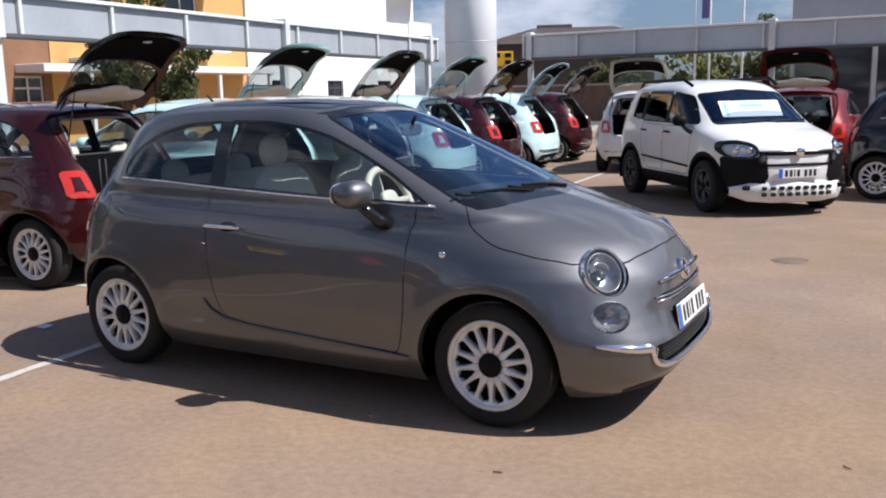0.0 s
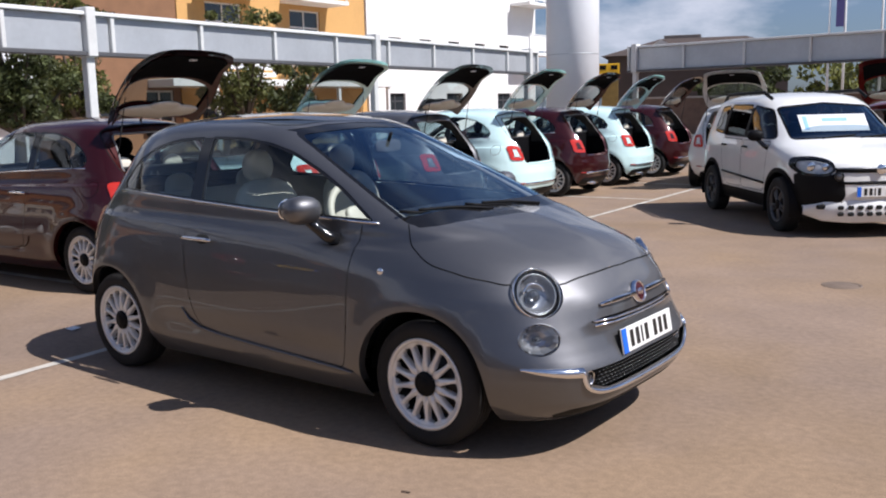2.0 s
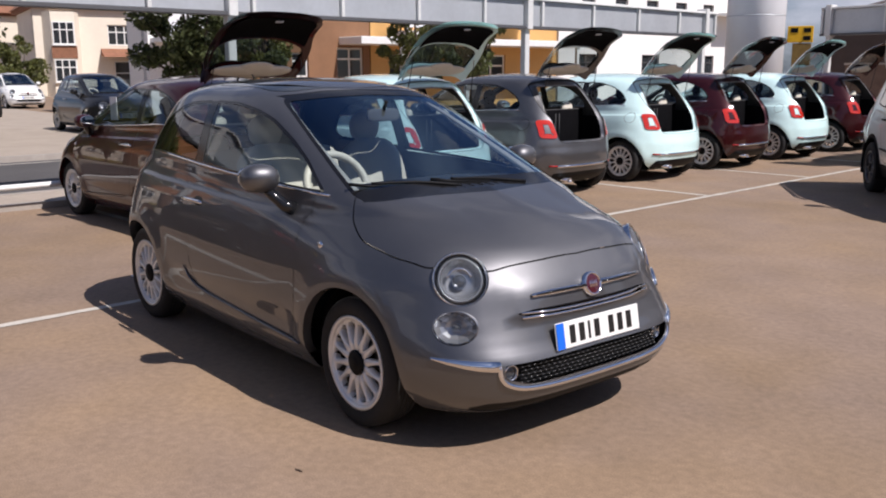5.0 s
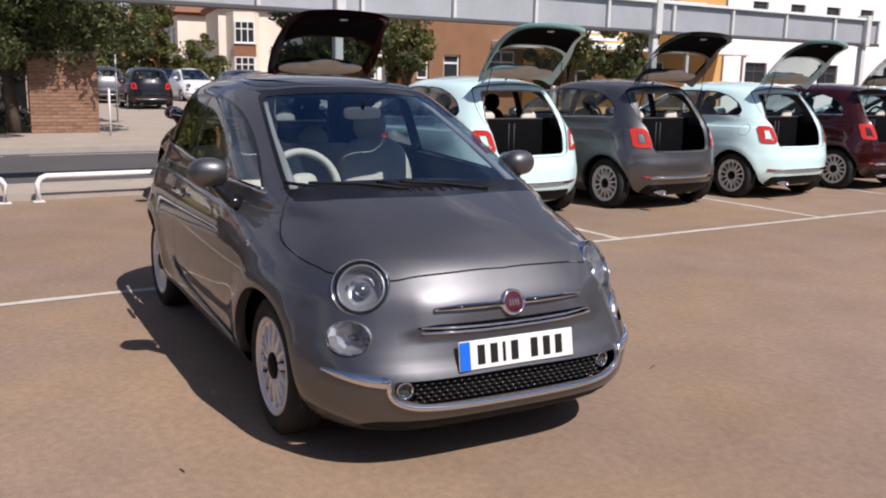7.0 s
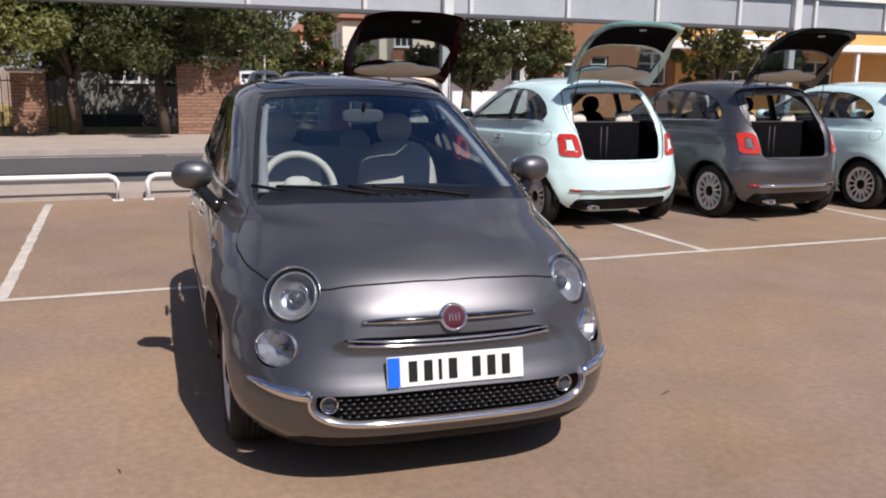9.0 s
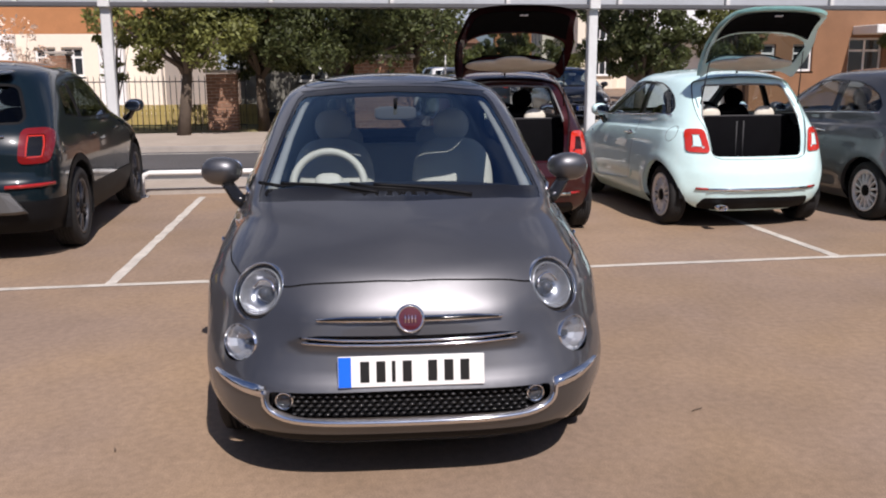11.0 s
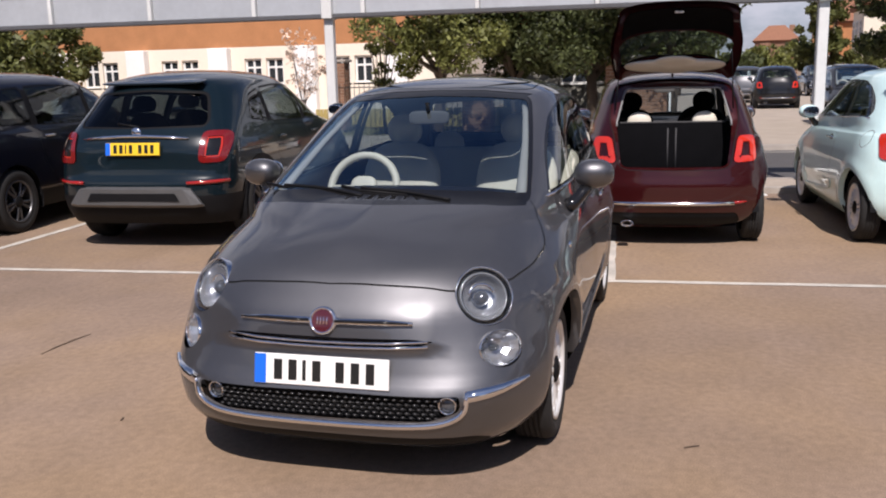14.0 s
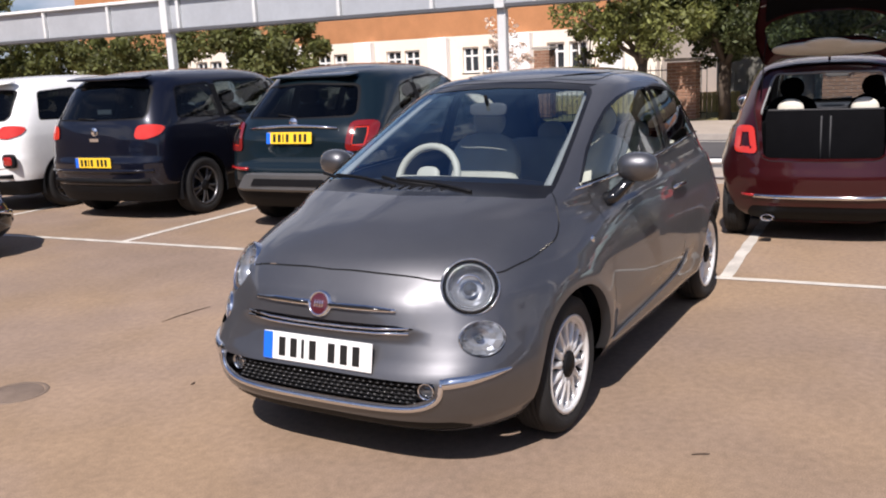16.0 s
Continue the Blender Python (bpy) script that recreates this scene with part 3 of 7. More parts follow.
# ---- wheels ----
def repainted(ob, m, label, old, fresh):
    """A copy of a car in another paint."""
    made = copy_thing(ob, m)
    for o in made.children_recursive:
        if o.type == "MESH" and o.material_slots[0].material == old and fresh != old:
            o.material_slots[0].link = "OBJECT"
            o.material_slots[0].material = fresh
    return tagged(made, label)


def wheel_thing(parent, radius, rim, width, style, at, side):
    """A wheel under a car; the outer face looks to side (+1 left)."""
    hub = part("wheel", TYRES(radius, rim, width), M_RUBBER, parent, "black rubber tyre on its rim")
    hub.matrix_basis = pose(*at) @ (Matrix.Identity(4) if side > 0 else pose(0, 0, 0, 0, 0, 180))
    part("rim", RIMS(rim, width, style), M_RIM if style != "dark" else M_RIMDARK, hub, {"petal": "silver alloy rim with fourteen tapering windows", "dark": "dark alloy rim with twin spokes"}[style])
    # barrel in dark metal: shade in the spoke gaps is put into its colour
    part("rim_barrel", BARRELS(rim, width), M_BRAKE, hub, "inner rim darkened for the shade between the spokes")
    part("hub_cap", CAPS(rim, width), M_BLACK, hub, "black hub cap")
    part("brake_disc", BRAKES(rim, width), M_BRAKE, hub, "dull brake disc")
    return hub


M_BRAKE = mat("dull_iron", (0.06, 0.058, 0.055), 0.5, 0.6)
CACHE = {}


def cached(name):
    def wrap(f):
        def call(*a):
            if (name, a) not in CACHE:
                CACHE[name, a] = mesh_of(name, *f(*a))
            return CACHE[name, a]

        return call

    return wrap


@cached("tyre")
def TYRES(radius, rim, width):
    h, r = width / 2, radius
    prof = [(rim - 0.004, -h * 0.8), (rim + 0.01, -h * 0.92), ((r + rim) / 2, -h * 1.04), (r - 0.022, -h * 0.95), (r - 0.006, -h * 0.82), (r, -h * 0.5)]
    for y in (-0.4, -0.13, 0.13, 0.4):
        prof += [(r, h * (y - 0.05)), (r - 0.007, h * (y - 0.03)), (r - 0.007, h * (y + 0.03)), (r, h * (y + 0.05))]
    prof += [(r, h * 0.5), (r - 0.006, h * 0.82), (r - 0.022, h * 0.95), ((r + rim) / 2, h * 1.04), (rim + 0.01, h * 0.92), (rim - 0.004, h * 0.8)]
    v, f = revolve(prof, 56)
    return v, f


def open_face(rim, h, count=14):
    """The outer face of an alloy wheel: a dished disc with tapering windows between the spokes."""
    half = math.pi / count
    rows = [(0.22, 0, 0.74), (0.32, 0, 0.80), (0.40, 0, 0.84), (0.44, 0.26, 0.845), (0.52, 0.50, 0.84), (0.62, 0.64, 0.82), (0.72, 0.72, 0.80), (0.79, 0.75, 0.79), (0.835, 0.64, 0.79), (0.855, 0.34, 0.79), (0.86, 0, 0.79),
            (0.93, 0, 0.80), (0.975, 0, 0.88)]
    vs, fs = [], []
    for i in range(count):
        for side in (-1, 1):
            mid, base = 2 * half * i, len(vs)
            for r, w, y in rows:
                for a, dy in ((w, -0.030), (w, -0.003), (w + (1 - w) * 0.22, 0.0), (1.0, 0.002)):
                    t = mid + side * half * a
                    vs.append((rim * r * math.cos(t), y * h + (dy if w or dy > -0.02 else 0.0), rim * r * math.sin(t)))
            for k in range(len(rows) - 1):
                for j in range(3):
                    if j == 0 and not (rows[k][1] or rows[k + 1][1]):
                        continue
                    b = base + 4 * k + j
                    q = (b, b + 1, b + 5, b + 4)
                    fs.append(q if side > 0 else q[::-1])
    return vs, fs


@cached("rim")
def RIMS(rim, width, style):
    h = width / 2
    out = [revolve([(rim - 0.002, h * 0.78), (rim + 0.004, h * 0.94), (rim - 0.006, h * 0.96), (rim - 0.016, h * 0.86), (rim - 0.019, h * 0.70)], 56)]
    if style == "petal":
        return join(*out, open_face(rim, h))
    count = 10
    r0, r1 = rim * 0.26, rim * 0.955
    for i in range(count):
        a = 2 * math.pi * i / count + (0.13 if i % 2 else -0.13)
        w0, w1 = 0.014, 0.012
        rows = ((r0, w0 * 0.9, 0.80), (rim * 0.45, w0 * 0.8, 0.86), (rim * 0.72, w0 * 1.0, 0.80), (rim * 0.86, w1, 0.76), (r1, w1 * 1.45, 0.80))
        vs, fs = [], []
        for r, w, y in rows:
            for t, yy in ((-w, y * h - 0.022), (-w, y * h - 0.004), (-w * 0.6, y * h), (w * 0.6, y * h), (w, y * h - 0.004), (w, y * h - 0.022)):
                vs.append((r * math.cos(a) - t * math.sin(a), yy, r * math.sin(a) + t * math.cos(a)))
        for k in range(len(rows) - 1):
            for j in range(5):
                b = k * 6 + j
                fs.append((b, b + 1, b + 7, b + 6))
        out.append((vs, fs))
    out.append(revolve([(0.0, h * 0.8), (r0 * 0.6, h * 0.82), (r0 * 1.05, h * 0.8), (r0 * 1.12, h * 0.6), (r0 * 1.12, 0)], 32))
    return join(*out)


@cached("barrel")
def BARRELS(rim, width):
    h = width / 2
    return revolve([(rim - 0.019, h * 0.70), (rim - 0.024, h * 0.3), (rim - 0.03, -h * 0.8)], 48)


@cached("cap")
def CAPS(rim, width):
    h = width / 2
    r = rim * 0.27
    ring = revolve([(0.0, h * 0.80 + 0.016), (r * 0.55, h * 0.80 + 0.016), (r * 0.6, h * 0.8 + 0.012), (r * 0.72, h * 0.8 + 0.013), (r, h * 0.8 + 0.006), (r * 1.02, h * 0.7)], 32)
    return ring


@cached("brake")
def BRAKES(rim, width):
    return revolve([(0.03, -0.012), (rim * 0.66, -0.012), (rim * 0.66, -0.03), (0.03, -0.03)], 32)


# ---- shared car parts ----
def plate(parent, m, yellow=False, width=0.52, height=0.111):
    """A number plate that faces +x, with bars for its characters."""
    p = part("number_plate", box(0.008, width, height, 0, 0, -height / 2, 0.003, 1), M_YPLATE if yellow else M_PLATE, parent,
             "yellow rear number plate" if yellow else "white front number plate", m=m)
    left = -1
    part("blue_band", box(0.002, 0.045, height - 0.004, 0.005, left * (width / 2 - 0.0245), -height / 2 + 0.002), M_BLUE, p, "blue band", smooth=False)
    for y in (-0.165, -0.108, -0.063, -0.015, 0.075, 0.133, 0.190):
        part("character_bar", box(0.002, 0.032 if y != -0.063 else 0.013, 0.074, 0.0052, y * width / 0.52, -0.037), M_INK, p, smooth=False)
    return p


def lamp_unit(parent, name, centre, axis, rx, ry, label, inner="round"):
    """A round lamp: chrome rim, bowl reflector, bulb housing and clear lens, facing along axis."""
    a = Vector(axis).normalized()
    m = Matrix.Translation(centre) @ a.to_track_quat("Y", "Z").to_matrix().to_4x4() @ Matrix.Diagonal((rx, 1, ry, 1))
    lamp = part(name, revolve([(0.94, -0.008), (0.955, 0.006), (0.99, 0.009), (1.03, 0.004), (1.06, -0.018)], 44), M_CHROME, parent, label, m=m)
    if inner == "round":
        part("shade_ring", revolve([(0.955, 0.0), (0.90, -0.004), (0.86, -0.012), (0.85, -0.03)], 44), M_GLOSSBLACK, lamp, "dark inner ring")
        part("light_ring", revolve([(0.855, -0.016), (0.84, -0.004), (0.79, -0.002), (0.75, -0.008), (0.73, -0.03)], 44), M_LAMPRING, lamp, "pale running light ring")
        part("reflector", revolve([(0.75, -0.012), (0.70, -0.03), (0.58, -0.046), (0.40, -0.056), (0.0, -0.06)], 40), M_REFLECTOR, lamp, "bright reflector bowl")
        part("projector", revolve([(0.0, -0.014), (0.14, -0.017), (0.24, -0.026), (0.29, -0.042), (0.30, -0.058)], 32), M_LENSBALL, lamp, "dark projector lens")
        brow = [(0.44 * math.cos(t), -0.026 + 0.006 * math.sin(t), 0.40 * math.sin(t) + 0.06) for t in np.linspace(0.15, math.pi - 0.15, 14)]
        part("brow", tube([(x * rx, y, z * ry) for x, y, z in brow], 0.006, 6), M_CHROME, lamp, "bright arc over the lens", m=Matrix.Diagonal((1 / rx, 1, 1 / ry, 1)))
    else:
        part("reflector", revolve([(0.955, 0.0), (0.86, -0.012), (0.72, -0.030), (0.50, -0.044), (0.28, -0.050), (0.0, -0.052)], 11), M_REFLECTOR, lamp, "bright faceted reflector", smooth=False)
        part("bulb", revolve([(0.0, -0.02), (0.16, -0.026), (0.22, -0.05)], 24), M_LENSBALL, lamp, "bulb")
    part("lens", revolve([(0.0, 0.022), (0.3, 0.0205), (0.6, 0.016), (0.85, 0.008), (0.95, 0.002)], 40), M_LENS, lamp, "clear lens")
    return lamp


M_LENSBALL = mat("projector_glass", (0.09, 0.095, 0.105), 0.08, 0.3, coat=1.0)
M_LAMPRING = mat("pale_light_guide", (0.42, 0.43, 0.45), 0.2, 0.6, coat=0.6)


def door_mirror(parent, centre, side, paint_m):
    """A rounded mirror on a stalk."""
    x, y, z = centre
    head = part("door_mirror", blob(0.075, 0.094, 0.068, 2.3, 2.3), paint_m, parent, "painted door mirror", m=pose(x, y * side, z, 0, 0, 12 * side))
    part("mirror_glass", blob(0.006, 0.082, 0.053, 2.6, 2.6, at=(-0.072, 0, 0)), M_MIRROR, head, "mirror glass")
    pts = [(0.01, -0.02 * side, -0.04), (0.03, -0.06 * side, -0.085), (0.055, -0.10 * side, -0.125), (0.075, -0.145 * side, -0.145)]
    part("stalk", tube(pts, [0.032, 0.033, 0.038, 0.046], 12, flat=0.8), M_GLOSSBLACK, head, "dark mirror stalk")
    return head


M_MIRROR = mat("mirror", (0.85, 0.86, 0.87), 0.02, 1.0)


def seat(parent, x, y, back_m):
    s = part("seat", join(blob(0.25, 0.235, 0.075, 4, 3, at=(0.05, 0, 0.0)), blob(0.07, 0.235, 0.32, 3, 3.0, at=(-0.205, 0, 0.32), turn=Matrix.Rotation(radians(-14), 3, "Y"))),
             back_m, parent, "ivory leather seat" if back_m == M_CREAM else "dark cloth seat", m=pose(x, y, 0.49))
    part("headrest", blob(0.045, 0.105, 0.095, 2.2, 2.2, at=(-0.315, 0, 0.70)), back_m, s, "round headrest")
    part("headrest_post", join(tube([(-0.275, -0.05, 0.52), (-0.31, -0.05, 0.66)], 0.006), tube([(-0.275, 0.05, 0.52), (-0.31, 0.05, 0.66)], 0.006)), M_SATIN, s)
    return s


# ---- the small round-nosed hatchback ----
def small_relief(p):
    x, y, z = p[..., 0], np.abs(p[..., 1]), p[..., 2]
    side = step(0.60, 0.72, y)
    line = 0.885 - 0.028 * x
    d = -0.011 * side * step(line - 0.006, line + 0.02, z) * (1 - step(line + 0.05, line + 0.13, z)) * (1 - step(0.8, 1.1, x))
    for ax in (-1.15, 1.15):
        r = np.hypot(x - ax, z - 0.287)
        d = d + 0.014 * side * np.exp(-(((r - 0.36) / 0.07) ** 2)) * step(0.2, 0.35, z)
    d = d - 0.016 * side * np.exp(-(((z - 0.36) / 0.07) ** 2)) * step(-0.78, -0.60, x) * (1 - step(0.62, 0.8, x))
    nose = step(1.60, 1.70, x)
    d = d + 0.015 * nose * (1 - step(0.33, 0.49, y)) * step(0.525, 0.575, z) * (1 - step(0.635, 0.755, z))
    fold = np.clip(1 - y / 0.30, 0, 1) * step(0.80, 0.90, z) * (1 - step(0.975, 1.0, z)) * step(0.9, 1.0, x)
    d = d + 0.022 * fold
    return d


SMALL = Shell(
    front=[(0.16, 1.76), (0.20, 1.828), (0.27, 1.868), (0.36, 1.876), (0.46, 1.838), (0.56, 1.808), (0.64, 1.788), (0.70, 1.764), (0.752, 1.732), (0.80, 1.682), (0.85, 1.582),
           (0.90, 1.43), (0.95, 1.245), (0.985, 1.11), (1.05, 0.96), (1.15, 0.74), (1.25, 0.52), (1.33, 0.345), (1.39, 0.21), (1.436, 0.10), (1.5, -0.10), (1.59, -0.45)],
    rear=[(0.16, -1.50), (0.20, -1.57), (0.27, -1.64), (0.40, -1.685), (0.52, -1.69), (0.62, -1.672), (0.75, -1.65), (0.90, -1.615), (1.0, -1.575), (1.1, -1.52), (1.2, -1.455),
          (1.3, -1.38), (1.36, -1.32), (1.41, -1.22), (1.46, -1.05), (1.52, -0.80), (1.59, -0.45)],
    width=[(0.16, 0.715), (0.20, 0.752), (0.27, 0.795), (0.36, 0.812), (0.5, 0.821), (0.62, 0.820), (0.74, 0.808), (0.82, 0.792), (0.90, 0.768), (0.97, 0.742), (1.05, 0.715),
           (1.15, 0.682), (1.25, 0.648), (1.33, 0.612), (1.39, 0.57), (1.44, 0.49), (1.5, 0.32), (1.59, 0.0)],
    nf=[(0.16, 3.9), (0.40, 3.9), (0.52, 3.4), (0.66, 2.9), (0.74, 2.8), (0.82, 2.9), (0.90, 3.2), (0.95, 4.2), (1.0, 4.8), (1.3, 4.0), (1.45, 3.0), (1.59, 2.2)],
    nr=[(0.16, 2.8), (0.5, 2.8), (0.9, 2.9), (1.1, 3.0), (1.35, 3.0), (1.59, 2.2)],
    fore=[(0.16, 0.90), (0.66, 0.90), (0.74, 0.75), (0.82, 0.35), (0.90, -0.10), (0.97, -0.30), (1.3, -0.35), (1.59, -0.45)],
    aft=[(0.16, -1.10), (0.6, -1.10), (0.9, -1.0), (1.05, -0.8), (1.3, -0.6), (1.45, -0.5), (1.59, -0.45)], edge=1.39, crown=1.488, relief=small_relief)


def arch_outline(cx, r, low=0.10):
    return [(cx + r * math.cos(a), 0.287 + r * math.sin(a)) for a in np.linspace(0, math.pi, 30)] + [(cx - r, low), (cx + r, low)]


LAMP_AXIS = Vector((0.74, 0.45, 0.43)).normalized()
LAMP_AT = Vector((1.606, 0.552, 0.706))
LOW_AXIS = Vector((0.68, 0.68, 0.20)).normalized()
LOW_AT = Vector((1.656, 0.620, 0.529))


def lamp_view(at, axis):
    a = Vector(axis)
    u = Vector((0, 0, 1)).cross(a).normalized()
    return (tuple(at), tuple(u), tuple(a.cross(u)))


def build_small_skin():
    sk = Skin(SMALL, 72, 0.022)
    sk.add("hole", ellipse(0, 0, 0.113, 0.113), lamp_view(LAMP_AT, LAMP_AXIS), thin=0.05)
    sk.add("hole", ellipse(0, 0, 0.092, 0.068), lamp_view(LOW_AT, LOW_AXIS), thin=0.05)
    for ax in (1.15, -1.15):
        sk.add("hole", arch_outline(ax, 0.338), "side")
    sk.add("hole", rounded([(-0.1, 0.298), (0.40, 0.302), (0.51, 0.34), (0.505, 0.392), (-0.1, 0.398)], [0, 0.03, 0.04, 0.015, 0]), "front", thin=0.02)
    sk.add("slot", rounded([(-0.1, 0.548), (0.33, 0.553), (0.405, 0.575), (0.33, 0.586), (-0.1, 0.583)], [0, 0.02, 0.01, 0.02, 0]), "front", thin=0.02)
    # glass
    door_top = [(0.845, 0.985), (0.60, 1.115), (0.42, 1.205), (0.22, 1.29), (0.05, 1.336), (-0.15, 1.362), (-0.40, 1.366)]
    sk.add("side_glass", rounded([(-0.385, 1.028), (0.82, 0.980)] + door_top[1:], [0.02, 0.03, 0.05, 0.05, 0.05, 0.05, 0.05, 0.02]), "side", gap=0.012, gap_name="seal")
    sk.add("quarter_glass", rounded([(-0.46, 1.032), (-0.46, 1.365), (-0.70, 1.352), (-0.90, 1.305), (-1.06, 1.225), (-1.15, 1.12), (-1.13, 1.062)],
                                    [0.02, 0.02, 0.05, 0.06, 0.06, 0.06, 0.03]), "side", gap=0.012, gap_name="seal")
    sk.add("pillar", [(-0.34, 1.02), (-0.34, 1.360), (-0.5, 1.358), (-0.5, 1.026)], "side")
    sk.add("pillar", [(-0.1, 0.980), (0.45, 0.972), (0.610, 0.958), (0.606, 1.000), (0.45, 1.016), (-0.1, 1.026)], "front")
    sk.add("windscreen", rounded([(-0.1, 0.992), (0.45, 0.984), (0.622, 0.962), (0.600, 1.06), (0.545, 1.24), (0.488, 1.388), (0.25, 1.408), (-0.1, 1.413)],
                                 [0, 0.1, 0.03, 0.1, 0.1, 0.05, 0.1, 0]), "front", gap=0.016, gap_name="seal")
    sk.add("pillar", [(-0.1, 1.405), (0.46, 1.382), (0.487, 1.396), (0.25, 1.420), (-0.1, 1.426)], "front")
    sk.add("rear_glass", rounded([(-0.1, 1.085), (0.45, 1.09), (0.485, 1.12), (0.455, 1.33), (-0.1, 1.36)], [0, 0.03, 0.05, 0.06, 0]), "rear", gap=0.014, gap_name="rear_seal")
    sk.add("front_lip", rounded([(-0.1, 0.176), (0.56, 0.180), (0.60, 0.205), (0.55, 0.232), (-0.1, 0.228)], [0, 0.01, 0.015, 0.02, 0]), "front", thin=0.03)
    sk.add("valance", rounded([(-0.1, 0.180), (0.50, 0.180), (0.56, 0.22), (0.52, 0.305), (-0.1, 0.312)], [0, 0.03, 0.03, 0.03, 0]), "rear", thin=0.03)
    lamp = rounded([(0.474, 0.722), (0.668, 0.730), (0.655, 0.935), (0.512, 0.940)], 0.045)
    sk.add("tail_core", inset(lamp, 0.056), "rear", thin=0.02)
    sk.add("tail_groove", inset(lamp, 0.050), "rear", thin=0.02)
    sk.add("tail_hole", lamp, "rear", thin=0.02)
    gate = rounded([(-0.1, 0.66), (0.39, 0.665), (0.462, 0.70), (0.502, 0.95), (0.540, 1.05), (0.540, 1.20), (0.495, 1.37), (0.25, 1.415), (-0.1, 1.420)],
                            [0, 0.05, 0.06, 0.06, 0.06, 0.06, 0.05, 0.1, 0])
    sk.add("hatch_low", rounded([(-0.1, 0.700), (0.35, 0.705), (0.420, 0.745), (0.452, 0.95), (0.470, 1.055), (-0.1, 1.062)], [0, 0.04, 0.04, 0.05, 0.02, 0]), "rear", thin=0.02)
    sk.add("hatch", inset(gate, 0.036), "rear")
    sk.add("hatch_rim", gate, "rear", gap=0.006)
    sk.add("hood", rounded([(0.93, -0.1), (0.965, 0.615), (1.02, 0.672), (1.15, 0.718), (1.35, 0.692), (1.50, 0.635), (1.575, 0.555), (1.670, 0.46), (1.720, 0.25), (1.730, -0.1)],
                           [0, 0.02, 0.04, 0.06, 0.05, 0.03, 0.03, 0.05, 0.1, 0]), "top", gap=0.005, gap_name="gap_hood")
    sk.add("glass_roof", rounded([(0.105, -0.1), (0.075, 0.40), (-0.02, 0.475), (-0.62, 0.465), (-0.70, 0.41), (-0.72, -0.1)], [0, 0.05, 0.05, 0.05, 0.05, 0]), "top", gap=0.006, gap_name="gap_roof")
    sk.add("fuel_flap", ellipse(-1.27, 0.885, 0.075, 0.072), "side", gap=0.004, gap_name="gap_flap")
    sk.add("door", rounded([(-0.47, 1.02), (-0.43, 0.62), (-0.35, 0.345), (0.70, 0.290), (0.745, 0.45), (0.755, 0.72), (0.762, 0.975), (0.82, 0.982), (0.4, 1.0)],
                           [0.02, 0.15, 0.09, 0.05, 0.1, 0.1, 0.01, 0.01, 0.01]), "side", gap=0.005, gap_name="gap_door")
    return sk.cut()


SMALL_SKIN = build_small_skin()
HINGE = Vector((-1.165, 0, 1.43))


